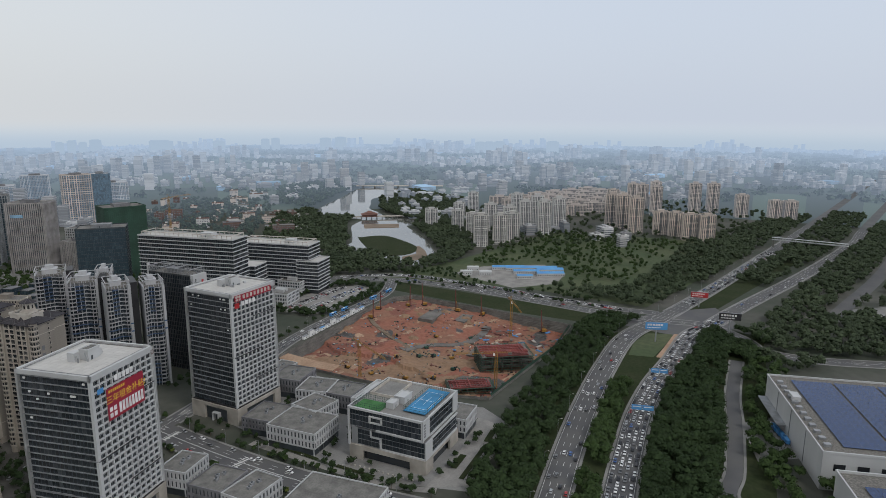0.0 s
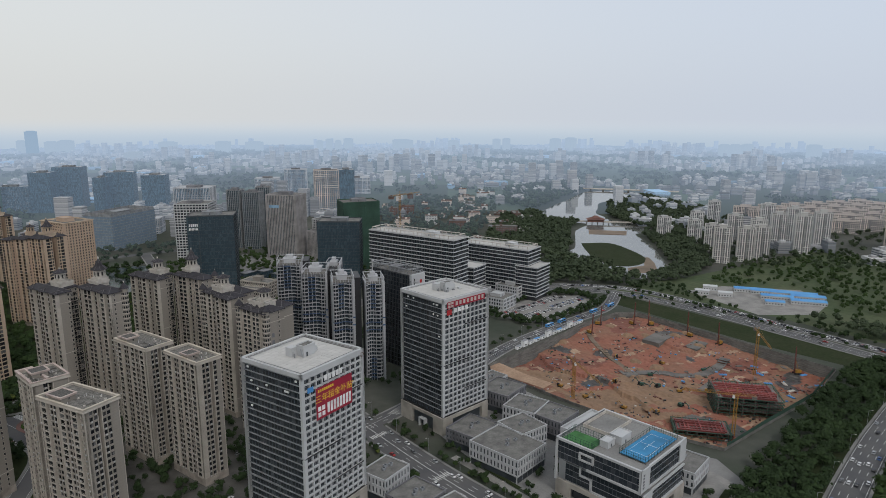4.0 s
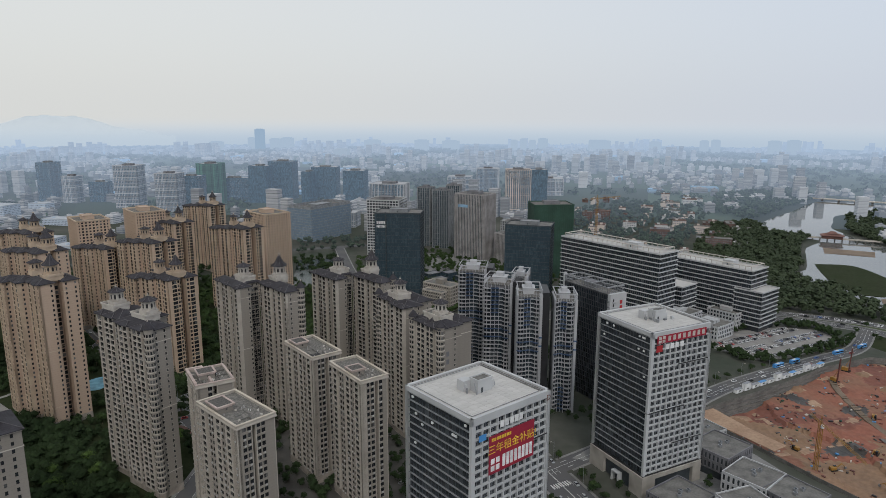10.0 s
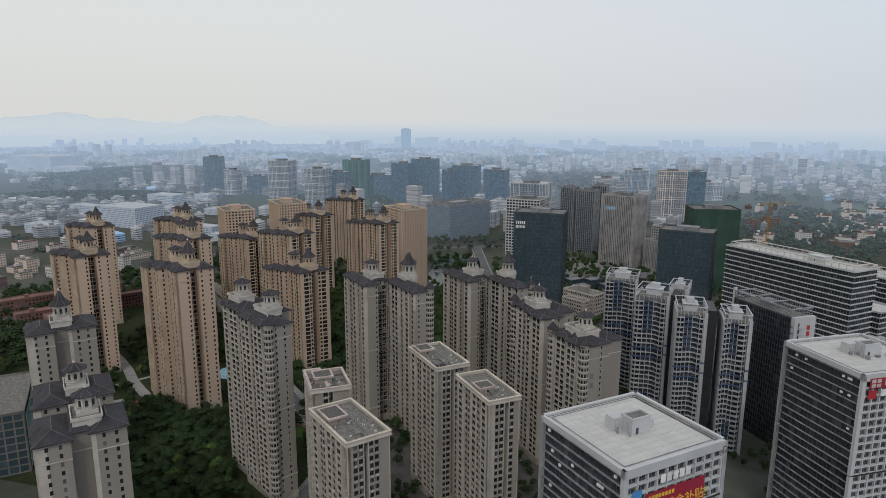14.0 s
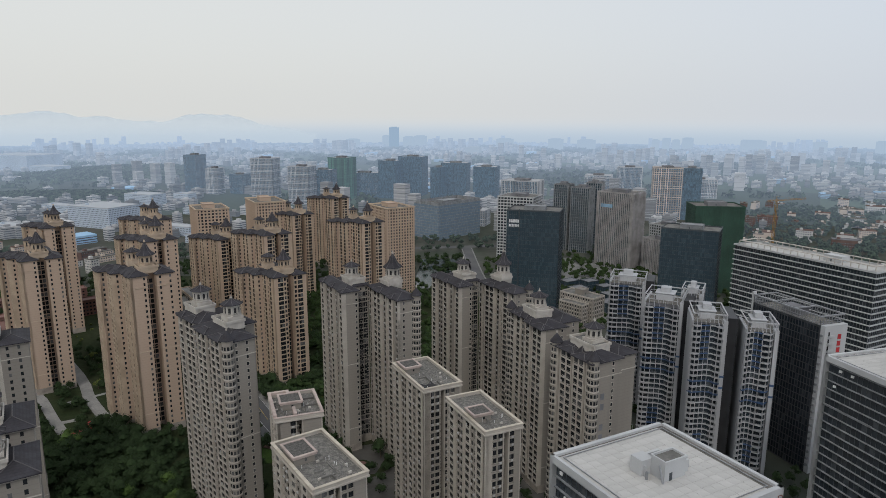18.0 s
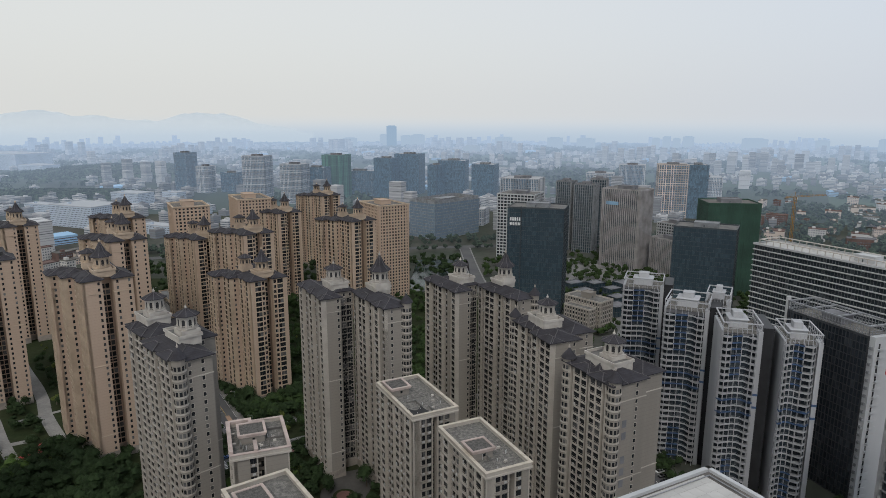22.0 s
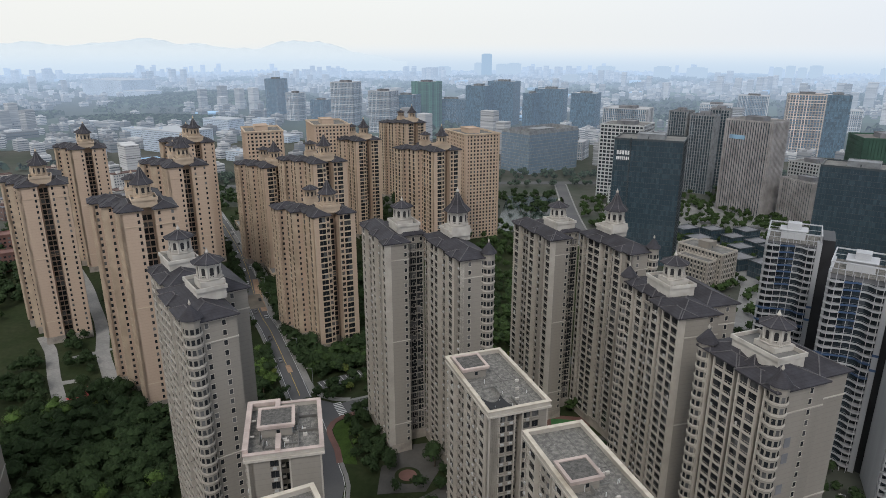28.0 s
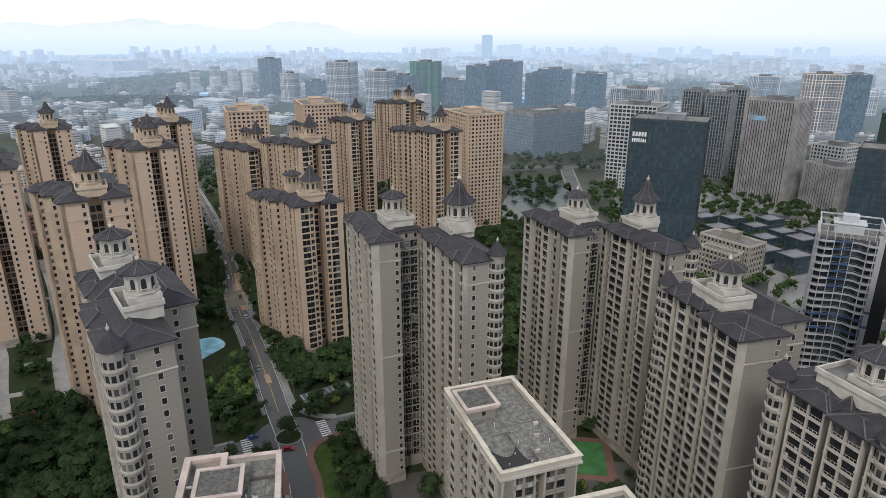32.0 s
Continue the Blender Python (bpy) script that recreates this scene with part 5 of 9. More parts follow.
# ---- the two white office towers ----
def roof_services(t, w, d, h):
    """Lift house and machines in the middle of a pale roof."""
    g = part("lift_house", Mesh().box(w * 0.42, w * 0.60, d * 0.40, d * 0.52, h, h + 5.2), WHITE, t)
    part("lift_house_parapet", Mesh().ring(w * 0.42 - 0.2, w * 0.60 + 0.2, d * 0.40 - 0.2, d * 0.52 + 0.2, h + 5.2, h + 5.9, 0.4), WHITE, g)
    part("lift_house_roof", Mesh().box(w * 0.42 + 0.2, w * 0.60 - 0.2, d * 0.40 + 0.2, d * 0.52 - 0.2, h + 5.2, h + 5.3), ROOF_MID, g)
    part("roof_deck", Mesh().box(w * 0.44, w * 0.62, d * 0.52, d * 0.62, h + 0.06, h + 0.4), ROOF_MID, t)
    part("stair_house", Mesh().box(w * 0.34, w * 0.44, d * 0.52, d * 0.62, h, h + 4.6), WHITE, t)
    part("machine_house", Mesh().box(w * 0.60, w * 0.66, d * 0.43, d * 0.52, h, h + 3.4), WHITE, t)
    part("screen_wall", Mesh().box(w * 0.36, w * 0.60, d * 0.62, d * 0.64, h, h + 3.2).box(w * 0.36, w * 0.37, d * 0.50, d * 0.62, h, h + 3.2), WHITE, t)
    part("cooling_unit", Mesh().box(w * 0.47, w * 0.57, d * 0.54, d * 0.60, h, h + 2.6), SILVER, t)
    part("door", Mesh().box(w * 0.46, w * 0.485, d * 0.40 - 0.06, d * 0.40, h, h + 2.3), DARK_FIN, g)
    part("window", Mesh().box(w * 0.60, w * 0.60 + 0.06, d * 0.45, d * 0.48, h + 2.5, h + 4.2), PANE, g)
    rq = random.Random(int(h * 7))
    for k in range(8):
        a, b = w * rq.uniform(0.34, 0.68), d * rq.uniform(0.33, 0.68)
        u = part("roof_unit", Mesh().box(a, a + rq.uniform(0.8, 1.8), b, b + rq.uniform(0.8, 1.6), h + 0.05, h + rq.uniform(0.8, 1.8)), rq.choice((SILVER, GREY_FIN, WHITE)), t)
    part("duct", Mesh().box(w * 0.44, w * 0.455, d * 0.52, d * 0.62, h + 0.5, h + 1.1), SILVER, t)
    part("pipe_stack", Mesh().taper(w * 0.35, d * 0.48, 0.4, h, 0.4, h + 2.2, 10), SILVER, t)
    part("ladder", Mesh().bar((w * 0.40, d * 0.39, h), (w * 0.40, d * 0.43, h + 4.6), 0.35), SILVER, t)


def white_tower(l, f, r, h, label, cols=10, rows=22, podium=12.0, singly=True):
    m, w, d = frame_of(l, f, r)
    t = thing("office_tower", m, label, "office tower", "white office towers")
    z0, top = podium, h
    fl = (top - 2.2 - z0) / rows
    part("core", Mesh().box(1.2, w - 1.2, 1.2, d - 1.2, 0, top), DARK_FIN, t)
    # white grid on the side that faces -y
    s = (w - 3.2) / cols
    post, rail = Mesh(), Mesh()
    for i in range(cols + 1):
        xx = 1.6 + i * s
        post.box(xx - 0.3, xx + 0.3, 0.0, 1.1, z0, top - 2.2)
    pd = Mesh().box(0, s - 0.6, 0.95, 1.05, 0.0, fl - 0.7).data("window_pane", OFFICE_GLASS)
    bd = Mesh().box(1.0, w - 1.0, 0.05, 1.1, 0, 0.7).data("spandrel", WHITE)
    part("grid_post", post, WHITE, t, kind="stuff")
    for j in range(rows):
        z = z0 + j * fl
        part("spandrel", bd, WHITE, t, at=pose(0, 0, z))
        for i in range(cols if singly else 0):
            p = part("window_pane", pd, OFFICE_GLASS, t, at=pose(1.6 + i * s + 0.3, 0, z + 0.7))
    if not singly:
        rest = Mesh()
        for j in range(rows):
            for i in range(cols):
                a, z = 1.6 + i * s + 0.3, z0 + j * fl + 0.7
                rest.box(a, a + s - 0.6, 0.95, 1.05, z, z + fl - 0.7)
        part("glazing", rest, OFFICE_GLASS, t, kind="stuff")
    tr = Mesh()
    for j in range(rows):
        for i in range(cols):
            a, z = 1.6 + i * s + 0.42, z0 + j * fl + 0.85
            tr.box(a, a + s - 0.84, 0.8, 0.94, z + (fl - 0.85) * 0.6, z + (fl - 0.85) * 0.6 + 0.12).box(a + (s - 0.84) * 0.5 - 0.05, a + (s - 0.84) * 0.5 + 0.05, 0.8, 0.94, z, z + (fl - 0.85) * 0.6)
    part("window_bar_grid", tr, GREY_FIN, t, kind="stuff")
    # dark glass with pale fins on the side that faces -x
    panes, n = Mesh(), 18
    for j in range(rows + 1):
        for i in range(n):
            a, b = 1.6 + (d - 3.2) * i / n, 1.6 + (d - 3.2) * (i + 1) / n
            za, zb = z0 + j * fl, min(z0 + (j + 1) * fl, top - 1.6)
            panes.add([(0.9, b, za), (0.9, a, za), (0.9, a, zb), (0.9, b, zb)], [(0, 1, 2, 3)])
    part("glass_wall", panes, OFFICE_GLASS, t, kind="stuff")
    fin = Mesh().box(0.25, 0.95, 1.2, d - 1.2, 0.0, 0.32).data("fin", SILVER)
    for j in range(1, rows + 1):
        part("fin", fin, SILVER, t, at=pose(0, 0, z0 + j * fl))
    mull = Mesh()
    for i in range(n + 1):
        a = 1.6 + (d - 3.2) * i / n
        mull.box(0.75, 0.92, a - 0.06, a + 0.06, z0, top - 1.6)
    part("mullion_grid", mull, DARK_FIN, t, kind="stuff")
    # white frames, broken by stepped gaps
    fr = Mesh()
    gap = z0 + rows * fl * 0.46
    gap2 = z0 + rows * fl * 0.78
    for za, zb in ((z0 - 0.4, gap - 0.35), (gap + 0.35, top)):
        fr.box(-0.3, 1.15, -0.3, 1.15, za, zb)
    for za, zb in ((z0 - 0.4, gap2 - 0.35 - fl * 6), (gap2 - fl * 6 + 0.35, gap2 - 0.35), (gap2 + 0.35, top)):
        fr.box(w - 1.15, w + 0.3, -0.3, 1.15, za, zb)
        fr.box(-0.3, 0.9, d - 0.9, d + 0.3, za, zb)
    fr.box(-0.3, w + 0.3, -0.3, 1.1, top - 2.2, top + 0.8).box(-0.3, 0.6, -0.3, d + 0.3, top - 1.4, top + 0.8)
    fr.box(w - 0.9, w + 0.3, -0.3, d + 0.3, z0, top + 0.8).box(-0.3, w + 0.3, d - 0.9, d + 0.3, z0, top + 0.8)
    part("white_frame", fr, WHITE, t)
    # black strips laid over the face, painting the shade of the gaps
    gaps = Mesh().box(0.5, w * 0.62, -0.06, 0.0, gap - 0.3, gap + 0.35).box(w * 0.45, w - 0.5, -0.06, 0.0, gap2 - 0.3, gap2 + 0.35).box(w * 0.45, w - 0.5, -0.06, 0.0, gap2 - fl * 13 - 0.3, gap2 - fl * 13 + 0.35)
    part("shadow_gap", gaps, BLACK_CLAD, t)
    steps = Mesh().box(0.1, 0.5, d * 0.45, d * 0.98, gap2 - 0.2, gap2 + 0.3).box(0.1, 0.5, d * 0.02, d * 0.52, gap - 0.2, gap + 0.3).box(0.1, 0.5, d * 0.4, d * 0.98, gap2 - fl * 13, gap2 - fl * 13 + 0.5)
    part("stepped_fin", steps, SILVER, t)
    rnd = random.Random(int(h * 10))
    vent = Mesh().box(0.1, 0.5, -0.55, 0.55, 0, 0.9).data("open_window", WHITE_PAINT)
    for k in range(9):
        part("open_window", vent, WHITE_PAINT, t, at=pose(0.3, rnd.uniform(3, d - 3), z0 + rnd.choice((rows - 1, rows - 1, rows - 1, rows - 3, rows - 4, rows - 7)) * fl + 1.6))
    # stone podium
    po = part("podium", Mesh().box(-0.6, 1.2, -0.6, d * 0.22, 0, z0 - 1.2).box(-0.6, 1.2, d * 0.72, d + 0.4, 0, z0 - 1.2).box(-0.6, 1.2, d * 0.22, d * 0.72, z0 - 3.4, z0 - 1.2).box(1.2, w * 0.2, -0.6, 1.2, 0, z0 - 1.2).box(w * 0.2, w + 0.4, -0.6, 1.2, z0 - 3.6, z0 - 1.2).box(w * 0.86, w + 0.4, -0.6, 1.2, 0, z0 - 3.6).box(w - 0.8, w + 0.4, 1.2, d, 0, z0 - 1.2), STONE_CLAD, t, "beige stone podium with a recessed entrance")
    part("entrance_glass", Mesh().box(1.9, 2.0, d * 0.22, d * 0.72, 0, z0 - 3.4).box(w * 0.2, w * 0.86, 1.3, 1.4, 0, z0 - 3.6), OFFICE_GLASS, po)
    part("portal", Mesh().box(-1.6, 1.9, d * 0.40, d * 0.42, 0, 5.4).box(-1.6, 1.9, d * 0.52, d * 0.54, 0, 5.4).box(-1.6, 1.9, d * 0.40, d * 0.54, 5.4, 5.9), WHITE, po)
    # black filling paints the shade of the joint above the podium
    part("shadow_joint", Mesh().box(0.2, w - 0.2, 0.2, d - 0.2, z0 - 1.2, z0 - 0.4), BLACK_CLAD, po)
    # roof of pale pavers, each about 3 m
    roof = part("roof", Mesh().box(0.6, w - 0.9, 0.9, d - 0.9, top - 0.2, top + 0.02), CONCRETE, t)
    tile = Mesh().box(0.0, 2.92, 0.0, 2.92, 0, 0.05).data("paver", ROOF_PAVER)
    nx, ny = int((w - 2) / 2.97), int((d - 2) / 2.97)
    for i in range(nx):
        for j in range(ny):
            part("paver", tile, ROOF_PAVER, roof, at=pose(0.9 + i * 2.97, 1.1 + j * 2.97, top + 0.01))
    part("window_cleaning_rail", Mesh().ring(2.2, w - 2.4, 2.4, d - 2.4, top + 0.25, top + 0.45, 0.25), SILVER, t)
    roof_services(t, w, d, top)
    claim(m, -3, w + 3, -3, d + 3)
    return t, m, w, d, fl


def bars(mesh, x0, x1, z0, z1, n, y, rnd, fill=0.72):
    """Lettering that is kept as plain bars."""
    s = (x1 - x0) / n
    for i in range(n):
        mesh.box(x0 + i * s + s * (1 - fill) / 2, x0 + i * s + s * (1 + fill) / 2, y - 0.06, y, z0, z1)
    return mesh


w1, _, ww, _, _ = white_tower((84.1, 335.3), (103.7, 299.2), (141.8, 318.6), 87.0, "white office tower with a gridded facade and a crimson banner")
ban = part("banner", Mesh().box(8.5, 33.5, -0.42, -0.32, 62.0, 78.0), CRIMSON, w1, "large crimson banner with yellow and white lettering")
rn = random.Random(4)
part("number_bars", bars(Mesh(), 15.5, 32.8, 63.4, 68.6, 8, -0.43, rn), WHITE_PAINT, ban)
part("small_caption_bars", bars(bars(Mesh(), 9.2, 14.6, 63.2, 65.4, 2, -0.43, rn), 9.2, 14.6, 66.2, 68.4, 2, -0.43, rn), WHITE_PAINT, ban)
part("caption_bar", bars(Mesh(), 9.6, 20.5, 75.6, 76.9, 8, -0.43, rn), GOLD, ban)


def lettering(text, size, material, parent, at, name="lettering"):
    cu = bpy.data.curves.new(name, "FONT")
    cu.body, cu.size, cu.extrude, cu.align_x, cu.align_y = text, size, 0.03, "CENTER", "CENTER"
    cu.materials.append(material)
    ob = new(name, cu)
    ob.parent = parent
    ob.matrix_basis = at
    return ob


lettering("三年租金补贴!", 4.3, GOLD, ban, pose(21.3, -0.46, 72.0, 90, 0, 0))
part("company_sign", bars(Mesh(), 14.0, 27.0, 80.2, 83.0, 5, -0.45, rn, 0.8), WHITE_PAINT, w1, "white company sign above the banner")
part("company_logo", Mesh().box(3.2, 7.0, -0.45, -0.4, 77.6, 80.2), BLUE_PAINT, w1)
lettering("D", 3.4, BRICK, w1, pose(ww - 1.0, -0.36, 84.6, 90, 0, 0), "tower_letter")

w2, _, ww2, _, _ = white_tower((202.5, 403.3), (214.4, 364.2), (255.0, 374.7), 90.3, "white gridded office tower with a red roof sign", podium=13.0, singly=False)
sg = part("roof_sign", Mesh().box(3.0, 37.5, -0.5, -0.36, 85.0, 89.2), CRIMSON, w2, "dull red sign along the roof edge with pale figures")
part("number_bars", bars(Mesh(), 9.5, 37.0, 85.9, 88.5, 8, -0.51, rn, 0.55), LANTERN, sg)
part("caption_bars", bars(bars(Mesh(), 3.5, 8.8, 87.3, 88.8, 2, -0.51, rn), 3.5, 8.8, 85.4, 86.8, 2, -0.51, rn), LANTERN, sg)
part("company_sign", bars(Mesh(), 8.5, 22.0, 81.4, 84.2, 4, -0.45, rn, 0.8), WHITE_PAINT, w2)
part("company_logo", Mesh().box(2.8, 7.0, -0.45, -0.4, 80.6, 84.2), RED_PAINT, w2)
lettering("C", 3.4, BRICK, w2, pose(ww2 - 1.0, -0.36, 86.2, 90, 0, 0), "tower_letter")


# ---- office pavilions ----
def pavilion(l, f, r, h, pale, label):
    m, w, d = frame_of(l, f, r)
    wall = WHITE if pale else GREY_CLAD
    t = thing("office_pavilion", m, label, "office building", "office pavilions")
    part("core", Mesh().box(0.5, w - 0.5, 0.5, d - 0.5, 0, h - 0.2), DARK_FIN, t)
    fl = (h - 4.2) / 2
    for j in range(2):
        z = 4.2 + j * fl
        g = part("storey", Mesh().ring(0, w, 0, d, z, z + 0.75, 0.6).ring(0, w, 0, d, z + fl - 0.75, z + fl, 0.6), wall, t)
        st = Mesh()
        for face in range(4):
            length = w if face % 2 == 0 else d
            n = int(length / 2.4)
            for i in range(n + 1):
                u0, u1 = max(0, i * length / n - 0.65), min(length, i * length / n + 0.65)
                b = [(u0, u1, 0.02, 0.6), (w - 0.6, w - 0.02, u0, u1), (u0, u1, d - 0.6, d - 0.02), (0.02, 0.6, u0, u1)][face]
                st.box(*b, z + 0.75, z + fl - 0.75)
        part("pier_grid", st, wall, g, kind="stuff")
    part("ground_floor", Mesh().ring(1.2, w - 1.2, 1.2, d - 1.2, 0, 4.2, 0.3), OFFICE_GLASS, t)
    po = Mesh()
    for i in range(int(w / 5) + 1):
        for yy in (0.5, d - 1.1):
            po.box(min(i * 5.0, w - 0.8), min(i * 5.0, w - 0.8) + 0.6, yy, yy + 0.6, 0, 4.2)
    part("columns", po, wall, t)
    part("roof", Mesh().box(0.3, w - 0.3, 0.3, d - 0.3, h - 0.2, h), ROOF_MID, t)
    part("parapet", Mesh().ring(0, w, 0, d, h - 0.1, h + 0.7, 0.45), wall, t)
    for k in range(3):
        a, b = w * (0.35 + 0.14 * k), d * (0.42 + 0.08 * (k % 2))
        u = part("roof_machine", Mesh().box(a, a + 2.2, b, b + 1.6, h, h + 1.5), SILVER, t)
        part("fan", Mesh().taper(a + 1.1, b + 0.8, 0.65, h + 1.5, 0.6, h + 1.75, 10), DARK_FIN, u)
    claim(m, -2, w + 2, -2, d + 2)


for l, f, r, hh, pale, lab in (((217, 329), (223, 294), (250, 303), 14, True, "white three-storey office pavilion with slot windows"), ((264, 360), (267, 337), (288, 348), 14, True, "small white office pavilion"), ((270, 341), (274, 319), (296, 327), 13.6, False, "dark grey office pavilion"),
                               ((240, 340), (243, 318), (265, 321), 14, True, "white office pavilion with a stepped roof"), ((268, 391), (267, 367), (291, 378), 14, False, "dark grey cube-like office pavilion"), ((216, 355), (219, 333), (243, 343), 11, False, "dark pavilion with a crimson entrance canopy"),
                               ((146, 329), (150, 312), (169, 321), 14, True, "white pavilion beside the office tower"), ((147, 302), (153, 281), (174, 289), 14, False, "dark grey pavilion at the street"), ((154, 281), (157, 263), (182, 269), 14, True, "pale pavilion with roof machines"),
                               ((262, 408), (266, 393), (290, 400), 13, True, "white pavilion next to the building site"), ((150, 246), (170, 205), (215, 222), 12, True, "long pale hall with a light roof")):
    pavilion(l, f, r, hh, pale, lab)

# ---- glass office block with roof sports courts ----
mg, wg, dg = frame_of((236.5, 277.6), (250.3, 230.2), (296.0, 243.0))
gb = thing("glass_office_block", mg, "dark glazed office block with white frames and roof sports courts", "office building")
# upper storeys over a dark gap, middle storeys and a stone podium
gridded(gb, wg, dg, 32.5, 3.6, 0.3, GREY_FIN, 2.4, 0.12, DARK_FIN, 0.15, 0.1, OFFICE_GLASS, z0=21.6, singly=True, roof=PAVING, parapet=1.0)
part("gap_storey", Mesh().box(2.5, wg - 2.5, 2.5, dg - 2.5, 19.6, 21.6), BLACK_CLAD, gb)
gridded(gb, wg - 3.5, dg - 4.0, 19.6, 3.4, 0.3, GREY_FIN, 2.4, 0.12, DARK_FIN, 0.15, 0.1, OFFICE_GLASS, z0=9.4, singly=True, roof=PAVING, parapet=0.3, origin=(1.5, -1.0))
white_box = Mesh().box(-0.7, 0.5, -0.7, 0.6, 21.4, 33.6).box(-0.7, 0.5, dg - 0.6, dg + 0.7, 9.0, 33.6).box(-0.7, 0.5, -0.7, dg + 0.7, 32.4, 33.7).box(-0.7, 0.5, -0.7, dg * 0.62, 20.9, 22.0)
white_box.box(-0.7, 8.0, -0.75, -0.2, 21.4, 33.7).box(8.0, wg + 0.7, -0.7, 0.3, 32.4, 33.7).box(8.0, wg + 0.7, -0.7, 0.3, 20.9, 22.0).box(wg - 6.5, wg + 0.7, -0.75, -0.2, 22.0, 32.4).box(wg - 0.4, wg + 0.7, -0.7, dg + 0.7, 21.4, 33.6).box(0.5, wg + 0.7, dg, dg + 0.7, 21.4, 33.7)
part("white_frame", white_box, WHITE, gb, "white cladding frame round the upper storeys")
low_box = Mesh().box(0.7, 1.8, -1.9, dg * 0.58, 8.8, 9.9).box(0.7, 9.5, -1.95, -1.1, 9.0, 19.8).box(9.5, wg - 2.0, -1.9, -1.0, 8.8, 9.9).box(9.5, wg - 2.0, -1.9, -1.0, 19.2, 20.2).box(0.7, 1.8, dg * 0.56, dg * 0.585, 9.0, 16.0).box(0.7, 1.8, dg * 0.56, dg * 0.72, 15.4, 16.3).box(0.7, 1.8, dg * 0.70, dg * 0.72, 15.4, 20.6)
part("lower_frame", low_box, WHITE, gb, "white cladding frame round the middle storeys")
part("picture_frame", Mesh().box(-1.3, -0.3, dg * 0.53, dg * 0.55, 26.0, 30.2).box(-1.3, -0.3, dg * 0.69, dg * 0.71, 26.0, 30.2).box(-1.3, -0.3, dg * 0.53, dg * 0.71, 29.5, 30.3).box(-1.3, -0.3, dg * 0.53, dg * 0.71, 25.8, 26.6), WHITE, gb)
part("podium", Mesh().box(0.2, 1.6, -2.0, dg * 0.17, 0, 9).box(0.2, 1.6, dg * 0.82, dg + 0.4, 0, 9).box(0.2, 1.6, dg * 0.17, dg * 0.82, 6.4, 9).box(1.6, wg * 0.22, -2.0, -0.6, 0, 9).box(wg * 0.22, wg - 1, -2.0, -0.6, 7.2, 9).box(wg * 0.72, wg - 1, -2.0, -0.6, 0, 7.2).box(wg - 2.0, wg - 1, -0.6, dg, 0, 9), STONE_CLAD, gb, "beige stone podium with recessed glass entrances")
part("entrance_glass", Mesh().box(3.0, 3.2, dg * 0.17, dg * 0.82, 0, 6.4).box(wg * 0.22, wg * 0.72, 0.4, 0.6, 0, 7.2), OFFICE_GLASS, gb)
for k in range(5):
    part("sign_bar", Mesh().box(1.0, 2.6, -0.82, -0.75, 30.0 - k * 1.7, 31.2 - k * 1.7), GREY_CLAD, gb)
pt = Mesh()
for k in range(14):
    pt.box(-8.0, -7.2, 2 + k * dg * 0.065, 2.8 + k * dg * 0.065, 0.1, 1.0)
part("planter_row", pt, LANTERN, gb, kind="stuff")
part("football_court", Mesh().box(1.5, 14, dg - 20, dg - 2, 32.7, 32.85), TURF, gb, "green artificial turf court")
part("tennis_court", Mesh().box(wg - 39, wg - 4, 2.5, 17, 33.4, 33.6), COURT, gb, "blue tennis court")
lines = Mesh().ring(wg - 33, wg - 9, 4.5, 15, 33.6, 33.63, 0.14).box(wg - 21.1, wg - 20.9, 4.5, 15, 33.6, 33.63).box(wg - 27, wg - 15, 9.7, 9.85, 33.6, 33.63)
part("court_lines", lines, WHITE_PAINT, gb)
for nm, (ax, bx, ay, by), mat in (("green_fence", (1.5, 14, dg - 20, dg - 2), GREEN_NET), ("blue_fence", (wg - 39, wg - 4, 2.5, 17), GREEN_NET)):
    fe = Mesh()
    for k in range(12):
        u = k / 11
        for q in ((ax + (bx - ax) * u, ay), (ax + (bx - ax) * u, by), (ax, ay + (by - ay) * u), (bx, ay + (by - ay) * u)):
            fe.box(q[0] - 0.06, q[0] + 0.06, q[1] - 0.06, q[1] + 0.06, 32, 36.5)
    for z in (33.5, 35, 36.4):
        fe.ring(ax, bx, ay, by, z, z + 0.1, 0.1)
    part(nm, fe, mat, gb)
plant_room(gb, wg * 0.36, dg * 0.42, 10, 7, 32.6, 4.2)
plant_room(gb, wg * 0.18, dg * 0.48, 7, 5, 32.6, 3.4)
part("roof_terrace", Mesh().ring(wg * 0.45, wg - 2, dg * 0.62, dg - 2, 32.6, 34.4, 0.5), LANTERN, gb)
part("rear_wing", Mesh().box(wg * 0.3, wg * 0.98, dg, dg + 8, 0, 30).ring(wg * 0.3, wg * 0.98, dg, dg + 8, 30, 31.4, 0.5), WHITE, gb)
claim(mg, -4, wg + 4, -4, dg + 10)
pavilion((292, 262), (300, 238), (322, 246), 13, True, "low white wing beside the glass block")


